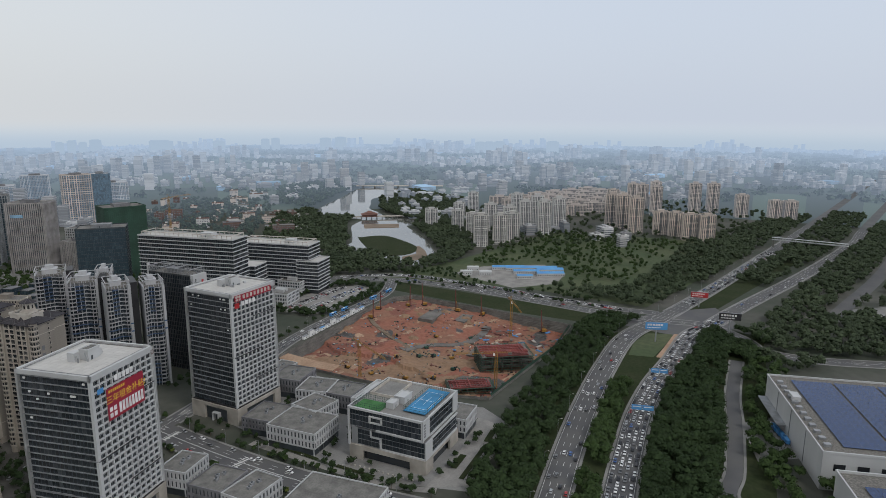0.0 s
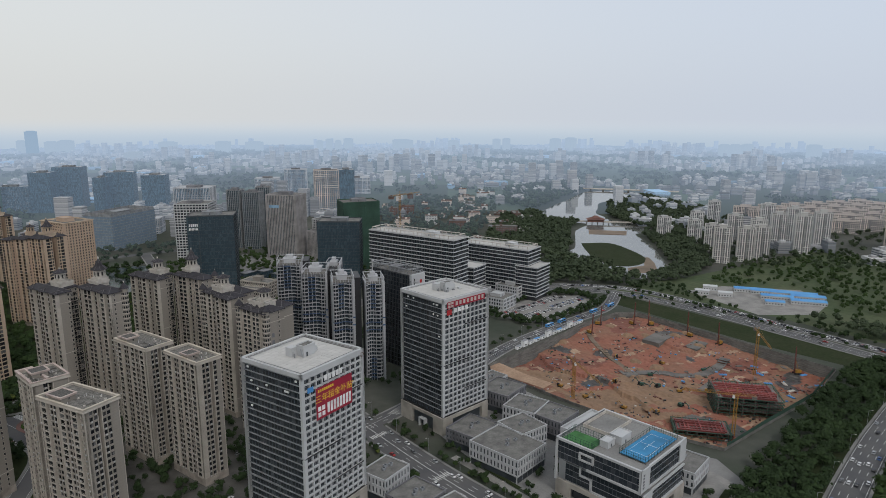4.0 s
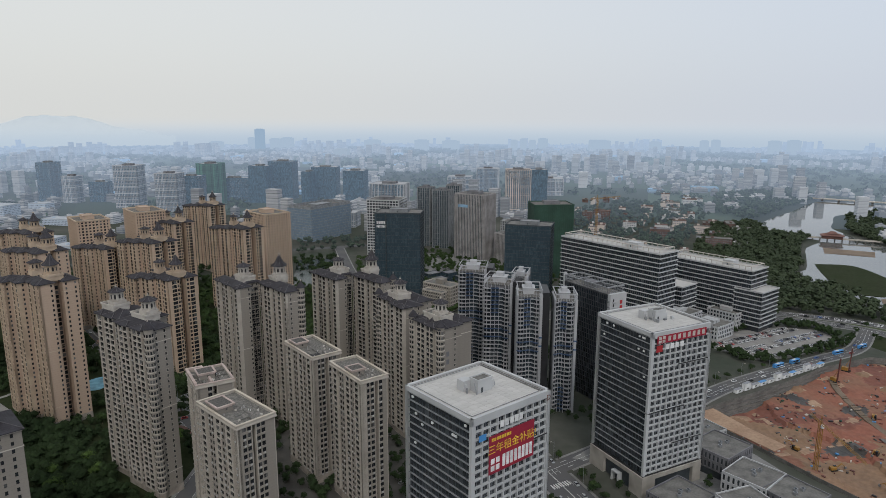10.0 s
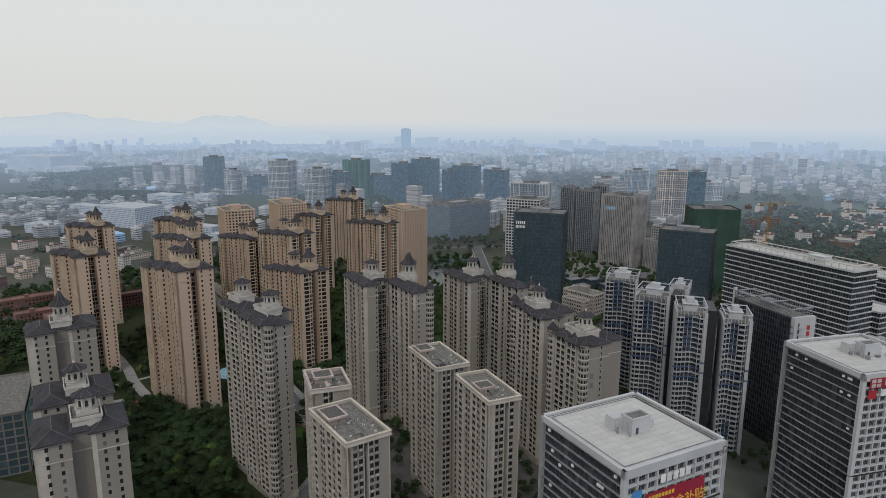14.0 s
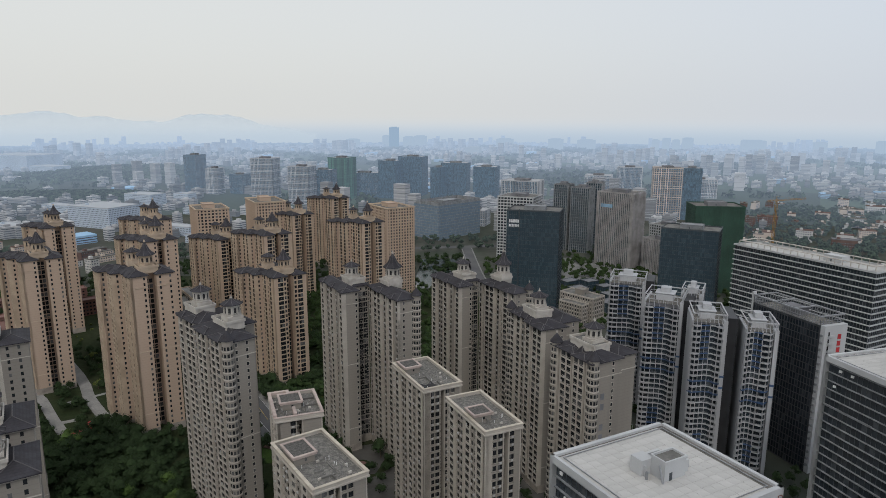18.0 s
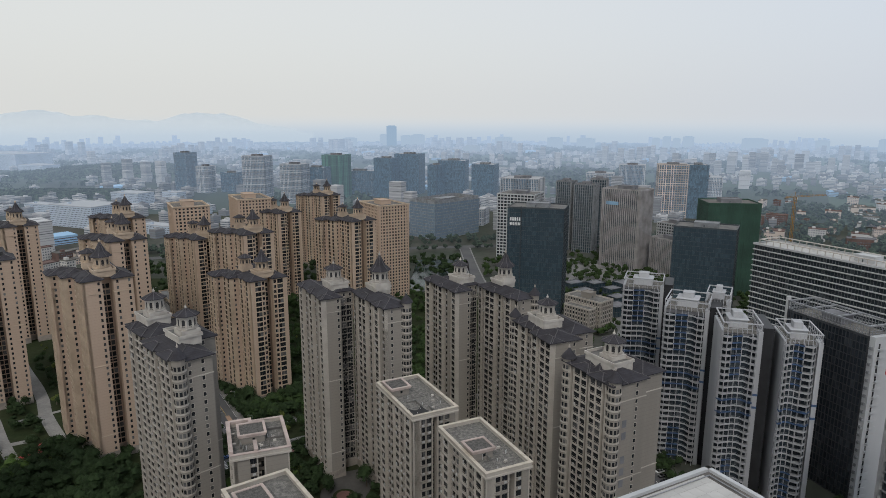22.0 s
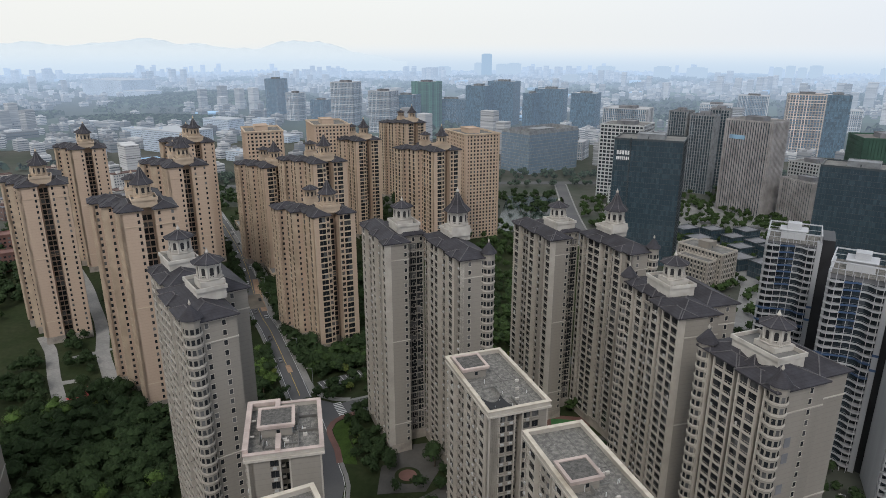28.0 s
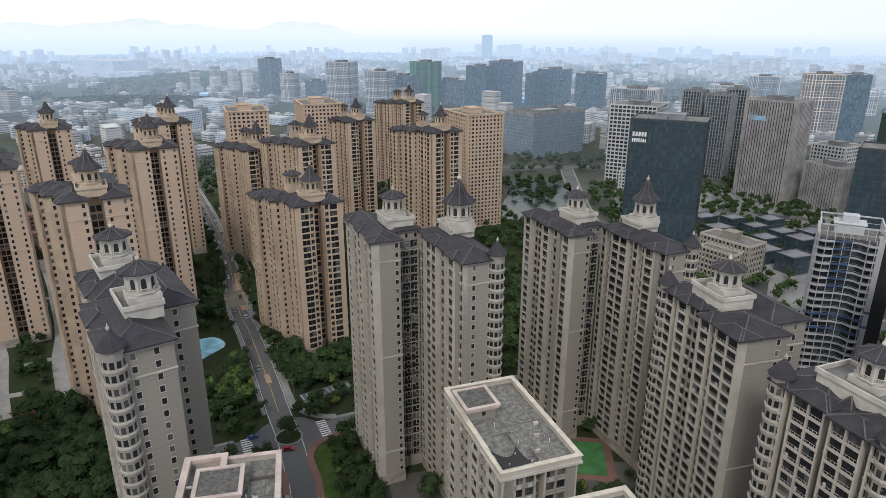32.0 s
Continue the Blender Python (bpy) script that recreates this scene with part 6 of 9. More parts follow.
# ---- banded slab offices ----
def slab_office(l, f, r, h, label, group="banded offices", floor=4.2, pergola=True, singly=True):
    m, w, d = frame_of(l, f, r)
    t = thing("slab_office", m, label, "office building", group)
    gridded(t, w, d, h, floor, 0.75, WHITE, 2.2, 0.12, GREY_FIN, 0.9, 0.12, OFFICE_GLASS, z0=5, singly=singly, roof=ROOF_PAVER, parapet=1.0)
    part("ground_floor", Mesh().box(1, w - 1, 1, d - 1, 0, 5), OFFICE_GLASS, t)
    if pergola:
        p = Mesh().ring(2, w - 2, 2, d - 2, h + 3.6, h + 4.1, 1.6)
        n = int(w / 6)
        for i in range(n + 1):
            for yy in (2.2, d - 2.6):
                p.box(2 + (w - 4.5) * i / n, 2.5 + (w - 4.5) * i / n, yy, yy + 0.4, h, h + 3.6)
        part("roof_pergola", p, LANTERN, t)
        plant_room(t, w * 0.62, d * 0.3, w * 0.12, d * 0.35, h, 4.4)
    claim(m, -2, w + 2, -2, d + 2)
    return t, m, w, d


slab_office((331, 708), (306, 697), (356, 594), 77, "long white banded office slab with a roof pergola")
slab_office((442, 690), (415, 678), (454.3, 597), 56, "white banded office slab beside the car park")
slab_office((475, 620), (446, 608), (457.5, 584.5), 38, "lower banded end block with terraces", pergola=False)
slab_office((402, 648), (380, 636), (392, 612), 40, "small banded office block with a green roof", pergola=False)
for l, f, r, hh in (((392, 600), (405, 572), (430, 584), 12), ((428, 622), (440, 596), (462, 606), 15), ((370, 622), (380, 590), (410, 604), 18)):
    m, w, d = frame_of(l, f, r)
    t = thing("white_office_house", m, "small white office house with a flat roof", "office building", "white office houses")
    gridded(t, w, d, hh, 3.6, 1.5, WHITE, 3.2, 1.3, WHITE, 0.12, 0.14, OFFICE_GLASS)
    plant_room(t, w * 0.3, d * 0.3, w * 0.4, d * 0.4, hh, 3)
    claim(m, -2, w + 2, -2, d + 2)

# dark gridded office with a white stair tower
md, wd, ddk = frame_of((246.5, 519.5), (232, 515), (245, 474))
dk = thing("dark_office_slab", md, "dark glazed office slab with a roof frame and white stair tower", "office building")
gridded(dk, wd, ddk, 79, 3.6, 0.4, SLAB_GRID, 1.8, 0.25, SLAB_GRID, 0.2, 0.35, OFFICE_GLASS, singly=True, roof=ROOF_GREY, parapet=0.8)
lattice = Mesh()
for i in range(29):
    u = wd * i / 28
    lattice.box(u - 0.1, u + 0.1, -0.1, 0.1, 79.8, 84).box(u - 0.1, u + 0.1, ddk - 0.1, ddk + 0.1, 79.8, 84)
for i in range(9):
    v = ddk * i / 8
    lattice.box(-0.1, 0.1, v - 0.1, v + 0.1, 79.8, 84).box(wd - 0.1, wd + 0.1, v - 0.1, v + 0.1, 79.8, 84)
lattice.ring(-0.1, wd + 0.1, -0.1, ddk + 0.1, 81.6, 81.8, 0.2).ring(-0.1, wd + 0.1, -0.1, ddk + 0.1, 80.4, 80.6, 0.2)
part("roof_lattice", lattice, GREY_FIN, dk)
part("roof_frame", Mesh().ring(-0.3, wd + 0.3, -0.3, ddk + 0.3, 83.8, 84.5, 0.7).box(wd * 0.3, wd * 0.3 + 0.7, 0.4, ddk - 0.4, 83.8, 84.4).box(wd * 0.62, wd * 0.62 + 0.7, 0.4, ddk - 0.4, 83.8, 84.4), SILVER, dk)
part("roof_house", Mesh().box(wd * 0.35, wd * 0.6, ddk * 0.3, ddk * 0.75, 79.1, 83.2), GREY_CLAD, dk)
st = part("stair_tower", Mesh().box(wd + 0.4, wd + 3.0, 0.2, ddk - 0.2, 0, 80), WHITE, dk)
ac = Mesh().box(0, 1.1, -0.9, 0, 0, 1.2).data("air_conditioner", SILVER)
ledge = Mesh().box(0, 1.2, 0, 3.4, 0, 0.25).box(1.08, 1.2, 0, 3.4, 0.25, 1.1).data("balcony", WHITE)
for j in range(20):
    part("air_conditioner", ac, SILVER, st, at=pose(wd + 1.2, 0.2, 4 + 3.7 * j))
    part("balcony", ledge, WHITE, st, at=pose(wd + 3.0, 2.2, 4 + 3.7 * j))
    part("window", Mesh().box(wd + 3.0, wd + 3.05, 2.6, 3.6, 4.3 + 3.7 * j, 6.5 + 3.7 * j), PANE, st)
part("white_fin", Mesh().box(-1.4, -0.35, -0.6, 1.6, 40, 86), WHITE, dk)
for z in (72.5, 69, 65.5, 62):
    part("sign_bar", Mesh().box(wd + 3.01, wd + 3.12, 9.0, 11.2, z, z + 2.6), RED_PAINT, st)
claim(md, -2, wd + 9, -2, ddk + 2)


# ---- white and blue towers with curved balconies ----
def wave_tower(x, y, rot, w, d, h, label, phase=0.0, black=True):
    m = pose(x, y, 0, 0, 0, rot)
    t = thing("balcony_tower", m, label, "apartment tower", "white and blue towers")
    floors = int(h / 3.0)
    wf = w - 2.0                        # width of the balconies; a blank strip closes the corner
    part("core", Mesh().box(1.0, w - 0.4, 1.6, d, 0, h), GREY_CLAD, t)
    glass = Mesh()
    for j in range(floors):
        for i in range(10):
            glass.add([(wf * i / 10, 1.5, j * 3.0), (wf * (i + 1) / 10, 1.5, j * 3.0), (wf * (i + 1) / 10, 1.5, j * 3.0 + 3.0), (wf * i / 10, 1.5, j * 3.0 + 3.0)], [(0, 1, 2, 3)])
    part("window_wall", glass, BALCONY_GLASS, t, kind="stuff")
    part("corner_strip", Mesh().box(wf + 0.1, w, 0.1, 5.5, 0, h + 1.5), WAVE_WHITE, t, "blank white corner wall")
    part("rear_wall", Mesh().box(0.0, 1.0, 1.2, d, 0, h + 1.0), WAVE_WHITE, t)
    n = 20
    def front(u):
        return 0.2 - 1.7 * math.sin(2 * math.pi * (u * 1.3 + phase)) - 0.5 * math.sin(2 * math.pi * u * 2.6)
    def plate(ua, ub):
        ms = Mesh()
        k0, k1 = int(round(ua * n)), int(round(ub * n))
        a = [(wf * i / n, min(front(i / n), 1.2)) for i in range(k0, k1 + 1)]
        for (xa, ya), (xb, yb) in zip(a, a[1:]):
            ms.add([(xa, ya, 0), (xb, yb, 0), (xb, yb, 0.52), (xa, ya, 0.52), (xa, ya + 0.22, 0), (xb, yb + 0.22, 0), (xb, yb + 0.22, 0.52), (xa, ya + 0.22, 0.52)],
                   [(0, 1, 2, 3), (3, 2, 6, 7), (7, 6, 5, 4), (4, 5, 1, 0)])
        return ms.slab([(a[0][0], 1.6)] + a + [(a[-1][0], 1.6)], -0.18, 0)
    cut = 0.3 if w > 14 else 0.5
    full_w, full_b = plate(0, 1).data("balcony", WAVE_WHITE), plate(0, 1).data("balcony", BLUE_BAND)
    left_w, mid_b, right_w = plate(0, cut).data("balcony", WAVE_WHITE), plate(cut, cut + 0.3).data("balcony", BLUE_BAND), plate(cut + 0.3, 1).data("balcony", WAVE_WHITE)
    for j in range(1, floors + 1):
        f = j / floors
        if 0.50 < f < 0.64 and j % 4 != 3:
            rows = (full_b,)
        elif f > 0.74 or f < 0.24:
            rows = (left_w, mid_b, right_w)
        else:
            rows = (full_w,)
        for me in rows:
            part("balcony", me, None, t, at=pose(0, 0, j * 3.0 - 0.55))
        if 0.50 < f < 0.66 and j % 2:
            part("blue_panel", Mesh().box(wf - 0.1, w + 0.08, 0.0, 0.6, j * 3.0 - 0.5, j * 3.0 + 0.5), BLUE_BAND, t)
    post = Mesh().box(-0.11, 0.11, -0.2, 1.3, 0, h + 0.6).data("post", WAVE_WHITE)
    for u in (0.03, 0.16, cut, cut + 0.15, cut + 0.3, 0.85, 0.97):
        part("post", post, WAVE_WHITE, t, at=pose(wf * u, min(front(u), 1.0) + 0.25, 0))
    rail = Mesh()
    for j in range(1, floors + 1):
        for i in range(n):
            (xa, ya), (xb, yb) = [(wf * q / n, min(front(q / n), 1.2)) for q in (i, i + 1)]
            rail.bar((xa, ya + 0.1, j * 3.0 + 0.5), (xb, yb + 0.1, j * 3.0 + 0.5), 0.07)
    part("balcony_railing", rail, SILVER, t, kind="stuff")
    side = Mesh()
    for j in range(floors):
        for k in range(3):
            yy = 3.5 + k * (d - 5) / 3
            side.box(w - 0.02, w + 0.04, yy, yy + 1.4, j * 3.0 + 0.9, j * 3.0 + 2.4)
    part("side_glazing", side, PANE, t, kind="stuff")
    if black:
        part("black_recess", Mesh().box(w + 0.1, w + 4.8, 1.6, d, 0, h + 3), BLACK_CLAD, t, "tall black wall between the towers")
    g = Mesh().ring(0.3, w - 0.3, 0.0, d - 0.5, h + 4.6, h + 5.1, 0.5)
    part("roof_frame", g, WAVE_WHITE, t)
    lat = Mesh()
    for i in range(9):
        u = 0.4 + (w - 1.2) * i / 8
        lat.box(u, u + 0.22, 0.1, 0.4, h, h + 4.6)
        v = 0.5 + (d - 1.4) * i / 8
        lat.box(w - 0.7, w - 0.4, v, v + 0.22, h, h + 4.6)
    for z in (2.2,):
        lat.ring(0.4, w - 0.4, 0.1, d - 0.6, h + z, h + z + 0.18, 0.2)
    part("roof_lattice", lat, WAVE_WHITE, t)
    part("roof_house", Mesh().box(w * 0.25, w * 0.7, d * 0.35, d * 0.75, h, h + 4.0).box(w * 0.35, w * 0.6, d * 0.45, d * 0.7, h + 4.0, h + 7.0), WAVE_WHITE, t)
    part("roof_slab", Mesh().box(w * 0.22, w * 0.73, d * 0.32, d * 0.78, h + 4.0, h + 4.3), WAVE_WHITE, t)
    part("roof", Mesh().box(0.3, w - 0.3, 1, d - 0.3, h, h + 0.2), ROOF_GREY, t)
    claim(m, -2, w + 6, -3, d + 2)


wave_tower(163, 562, -22, 22, 20, 79, "white tower of flats with blue balcony bands")
wave_tower(170, 516, -28, 21, 22, 80, "white flats with curved balconies and blue bands")
wave_tower(192, 520, -28, 12, 18, 82, "narrow white stair wing between the towers", 0.6, black=False)
wave_tower(184, 482, -16, 17, 24, 79, "white flats with wavy balconies beside a black recess")
wave_tower(206, 470, -16, 15, 22, 78, "white flats with blue mid-height balconies and roof frame", 0.3, black=False)


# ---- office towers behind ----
def haze_glow_material(name, colour, glow, near, far, amount, rough=0.9):
    """A far surface with haze painted as emission, stronger away from the plan's middle."""
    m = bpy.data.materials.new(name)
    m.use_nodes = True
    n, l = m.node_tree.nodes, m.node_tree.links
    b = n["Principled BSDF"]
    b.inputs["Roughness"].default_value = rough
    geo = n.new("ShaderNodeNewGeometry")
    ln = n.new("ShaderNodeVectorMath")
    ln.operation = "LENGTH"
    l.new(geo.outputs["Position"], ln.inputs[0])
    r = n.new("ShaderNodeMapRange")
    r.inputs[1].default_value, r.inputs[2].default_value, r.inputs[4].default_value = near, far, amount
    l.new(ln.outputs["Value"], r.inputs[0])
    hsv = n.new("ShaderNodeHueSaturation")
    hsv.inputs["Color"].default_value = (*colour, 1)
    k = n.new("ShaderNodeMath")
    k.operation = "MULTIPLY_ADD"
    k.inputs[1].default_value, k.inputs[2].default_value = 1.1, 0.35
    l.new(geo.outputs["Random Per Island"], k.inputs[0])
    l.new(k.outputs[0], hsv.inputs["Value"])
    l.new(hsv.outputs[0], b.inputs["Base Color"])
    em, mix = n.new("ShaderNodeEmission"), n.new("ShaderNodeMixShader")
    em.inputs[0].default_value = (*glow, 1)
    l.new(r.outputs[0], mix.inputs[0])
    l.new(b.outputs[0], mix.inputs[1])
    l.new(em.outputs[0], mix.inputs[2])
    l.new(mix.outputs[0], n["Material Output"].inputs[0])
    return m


# haze colour, painted as glow into the far materials below
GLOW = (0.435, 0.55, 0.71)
HAZE = haze_glow_material("distant_city", (0.34, 0.335, 0.33), GLOW, 1000, 4500, 0.88)
HAZE_LAND = haze_glow_material("distant_land", (0.035, 0.056, 0.032), GLOW, 1000, 4700, 0.86)
HAZE_ROOF = haze_glow_material("distant_blue_roofs", (0.22, 0.36, 0.50), GLOW, 1000, 4200, 0.88)
HAZE_GLASS = haze_glow_material("distant_glass", (0.05, 0.095, 0.13), GLOW, 1000, 4800, 0.92, 0.3)
HAZE_NET = haze_glow_material("distant_netting", (0.05, 0.13, 0.09), GLOW, 1000, 4600, 0.88)
# skyline towers: haze painted as a darker glow of their own
SKYLINE = haze_glow_material("distant_skyline", (0.3, 0.32, 0.35), (0.40, 0.50, 0.62), 700, 3800, 0.97)
LANDMARK = haze_glow_material("distant_landmark", (0.3, 0.32, 0.35), (0.32, 0.43, 0.56), 700, 3800, 0.97)


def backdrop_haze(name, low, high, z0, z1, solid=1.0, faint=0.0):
    """Horizon haze painted as emission on a see-through sheet, its colour changing upwards."""
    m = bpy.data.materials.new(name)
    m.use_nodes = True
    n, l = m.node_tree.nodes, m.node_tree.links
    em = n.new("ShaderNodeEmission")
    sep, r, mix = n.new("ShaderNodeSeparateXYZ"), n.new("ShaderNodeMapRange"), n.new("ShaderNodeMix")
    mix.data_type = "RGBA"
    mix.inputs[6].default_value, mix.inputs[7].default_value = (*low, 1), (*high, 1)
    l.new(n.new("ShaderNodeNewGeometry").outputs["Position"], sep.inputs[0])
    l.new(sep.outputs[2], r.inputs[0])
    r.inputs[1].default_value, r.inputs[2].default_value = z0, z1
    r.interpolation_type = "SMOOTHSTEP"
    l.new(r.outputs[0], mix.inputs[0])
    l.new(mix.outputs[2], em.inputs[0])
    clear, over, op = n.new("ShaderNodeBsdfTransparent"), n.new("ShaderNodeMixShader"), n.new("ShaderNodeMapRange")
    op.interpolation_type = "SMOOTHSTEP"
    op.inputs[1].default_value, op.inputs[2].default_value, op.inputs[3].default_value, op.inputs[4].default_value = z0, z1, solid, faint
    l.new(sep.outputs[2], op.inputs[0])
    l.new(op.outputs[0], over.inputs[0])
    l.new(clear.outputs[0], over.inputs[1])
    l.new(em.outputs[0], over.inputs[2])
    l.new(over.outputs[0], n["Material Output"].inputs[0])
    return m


HORIZON = backdrop_haze("horizon_haze_glow", (0.47, 0.56, 0.66), (0.62, 0.68, 0.73), 0, 200)
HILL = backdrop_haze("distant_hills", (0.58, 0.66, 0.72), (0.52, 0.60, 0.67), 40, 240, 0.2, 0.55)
# estate and low-house walls and windows: own colour plus painted haze glow
ESTATE_PALE_HAZED = haze_glow_material("estate_pale_render_hazed", (0.47, 0.455, 0.43), GLOW, 1000, 4600, 0.88)
ESTATE_SAND_HAZED = haze_glow_material("estate_sand_render_hazed", (0.50, 0.415, 0.345), GLOW, 1000, 4600, 0.88)
HAZE_WINDOW = haze_glow_material("distant_windows", (0.13, 0.14, 0.15), GLOW, 1000, 4200, 0.88)
# far towers get glass, bands and piers that glow with painted haze
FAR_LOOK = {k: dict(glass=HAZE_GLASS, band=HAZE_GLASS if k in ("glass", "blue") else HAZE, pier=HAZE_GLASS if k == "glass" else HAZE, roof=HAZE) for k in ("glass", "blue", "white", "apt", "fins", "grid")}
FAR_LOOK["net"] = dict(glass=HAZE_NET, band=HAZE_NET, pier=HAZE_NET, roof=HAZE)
def glass_tower(l, f, r, h, label, style="glass", **kw):
    m, w, d = frame_of(l, f, r)
    t = thing("office_tower", m, label, "office tower", "far office towers")
    st = {"glass": dict(floor=3.9, band_h=0.35, band=DARK_FIN, step=1.8, pier_w=0.12, pier=DARK_FIN, proud=0.15, proud_pier=0.12, glass=TOWER_GLASS),
          "stripe": dict(floor=4.0, band_h=0.0, band=PALE_FIN, step=2.5, pier_w=1.35, pier=PALE_FIN, proud=0.3, proud_pier=0.9, glass=TOWER_GLASS),
          "grid": dict(floor=4.0, band_h=1.0, band=BROWN_FIN, step=4.0, pier_w=1.2, pier=BROWN_FIN, proud=0.4, proud_pier=0.4, glass=OFFICE_GLASS),
          "blue": dict(floor=4.2, band_h=0.6, band=SILVER, step=1.6, pier_w=0.1, pier=GREY_FIN, proud=0.25, proud_pier=0.1, glass=BLUE_GLASS),
          "white": dict(floor=3.6, band_h=1.4, band=WHITE, step=3.4, pier_w=1.4, pier=WHITE, proud=0.2, proud_pier=0.2, glass=OFFICE_GLASS),
          "apt": dict(floor=3.1, band_h=1.1, band=LANTERN, step=3.2, pier_w=1.1, pier=GREY_FIN, proud=0.5, proud_pier=0.3, glass=PANE),
          "fins": dict(floor=3.6, band_h=0.5, band=GREY_FIN, step=3.0, pier_w=0.9, pier=SILVER, proud=0.2, proud_pier=0.6, glass=TOWER_GLASS),
          "net": dict(floor=3.6, band_h=0.5, band=GREEN_NET, step=2.4, pier_w=2.0, pier=GREEN_NET, proud=0.7, proud_pier=0.6, glass=GREEN_NET)}[style]
    st.update(kw)
    gridded(t, w, d, h, **st)
    plant_room(t, w * 0.3, d * 0.3, w * 0.4, d * 0.4, h, 3.5, GREY_FIN if style in ("glass", "blue") else GREY_CLAD)
    claim(m, -3, w + 3, -3, d + 3)
    return t, m, w, d


da, *_ = glass_tower((133, 805), (122, 772), (169, 757), 95, "dark glass office tower with a white sign")
part("sign_letters", bars(bars(Mesh(), 2, 12, 84, 87, 5, -0.3, rn), 2, 12, 80, 82.5, 7, -0.3, rn), WHITE_PAINT, da)
part("pale_edge", Mesh().box(11.6, 12.4, -0.6, 0.2, 4, 97), DARK_FIN, da)
sp, _, _, dsp = glass_tower((254, 957), (289, 925), (311, 947), 92, "brown office tower with close vertical stripes", "stripe")
part("sign", Mesh().box(-1.1, -0.95, dsp * 0.55, dsp * 0.88, 74, 78), SIGN_BLUE, sp, "pale blue company sign")
glass_tower((302, 926), (322, 893), (345, 905), 40, "low striped annex with stepped edges", "stripe")
glass_tower((330, 985), (352, 960), (378, 980), 47, "low pale stone wing", "white")
glass_tower((275, 775), (261, 748), (304, 724), 82, "dark green-glass office tower")
glass_tower((330, 862), (324, 826), (372, 820), 91, "tower wrapped in green construction netting", "net", roof=CONCRETE)
glass_tower((160, 1042), (137, 1005), (180, 985), 80, "white-framed tower still under construction", "white", floor=4.0, step=4.4, pier_w=1.0)
glass_tower((160, 985), (145, 960), (185, 940), 20, "low glass and white podium", "white")
for l, f, r, hh in (((226, 1082), (221, 1062), (238, 1050), 90), ((246, 1060), (240, 1040), (262, 1026), 88), ((272, 1085), (266, 1063), (286, 1055), 92)):
    glass_tower(l, f, r, hh, "slim dark tower with pale vertical edges", "fins")
bb, *_ = glass_tower((24, 1158), (61, 1120), (128, 1186), 52, "blue-grey glass office block with roof screen", "blue")
part("roof_screen", Mesh().ring(1, 94, 1, 50, 52, 56.5, 0.3), SILVER, bb)
glass_tower((462, 1362), (452, 1331), (500, 1320), 92, "tower with a pale concrete grid", "grid", glass=HAZE_GLASS, band=ESTATE_SAND_HAZED, pier=ESTATE_SAND_HAZED)
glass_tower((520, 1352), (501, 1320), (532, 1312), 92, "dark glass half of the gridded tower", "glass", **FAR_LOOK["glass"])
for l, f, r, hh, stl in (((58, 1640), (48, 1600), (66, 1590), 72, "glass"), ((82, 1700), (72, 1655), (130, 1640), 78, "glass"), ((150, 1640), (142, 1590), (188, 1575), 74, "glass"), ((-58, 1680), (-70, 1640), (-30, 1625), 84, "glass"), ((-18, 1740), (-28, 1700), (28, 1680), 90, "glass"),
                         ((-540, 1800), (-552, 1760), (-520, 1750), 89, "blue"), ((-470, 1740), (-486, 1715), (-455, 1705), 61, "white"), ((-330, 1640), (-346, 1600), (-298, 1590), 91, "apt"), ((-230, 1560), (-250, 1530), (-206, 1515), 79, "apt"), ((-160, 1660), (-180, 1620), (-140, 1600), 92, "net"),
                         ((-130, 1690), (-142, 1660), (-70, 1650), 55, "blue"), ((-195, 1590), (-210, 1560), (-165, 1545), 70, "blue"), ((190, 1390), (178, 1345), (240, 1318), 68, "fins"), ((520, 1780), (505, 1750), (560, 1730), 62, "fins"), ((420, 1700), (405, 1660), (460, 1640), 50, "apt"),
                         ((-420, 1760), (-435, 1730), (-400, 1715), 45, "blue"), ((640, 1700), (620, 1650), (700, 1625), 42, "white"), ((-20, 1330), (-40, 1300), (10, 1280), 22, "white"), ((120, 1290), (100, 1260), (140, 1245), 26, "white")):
    glass_tower(l, f, r, hh, "distant high-rise office or flats with haze painted as glow", stl, **FAR_LOOK[stl])
# old beige office and the low dark blocks round the square
mo, wo, do_ = frame_of((168, 735), (191, 707.5), (204, 718.5))
oo = thing("beige_office", mo, "beige seven-storey office with a stepped roof", "office building")
gridded(oo, wo, do_, 26, 3.7, 1.3, CREAM_TRIM, 2.8, 1.3, CREAM, 0.2, 0.35, PANE)
plant_room(oo, wo * 0.3, do_ * 0.4, 8, 9, 26, 4.5, CREAM)
gridded(oo, 9, do_ * 0.7, 21, 3.5, 1.3, CREAM_TRIM, 2.8, 1.3, CREAM, 0.2, 0.35, PANE, origin=(-9.5, 4))
claim(mo, -2, wo + 2, -2, do_ + 2)
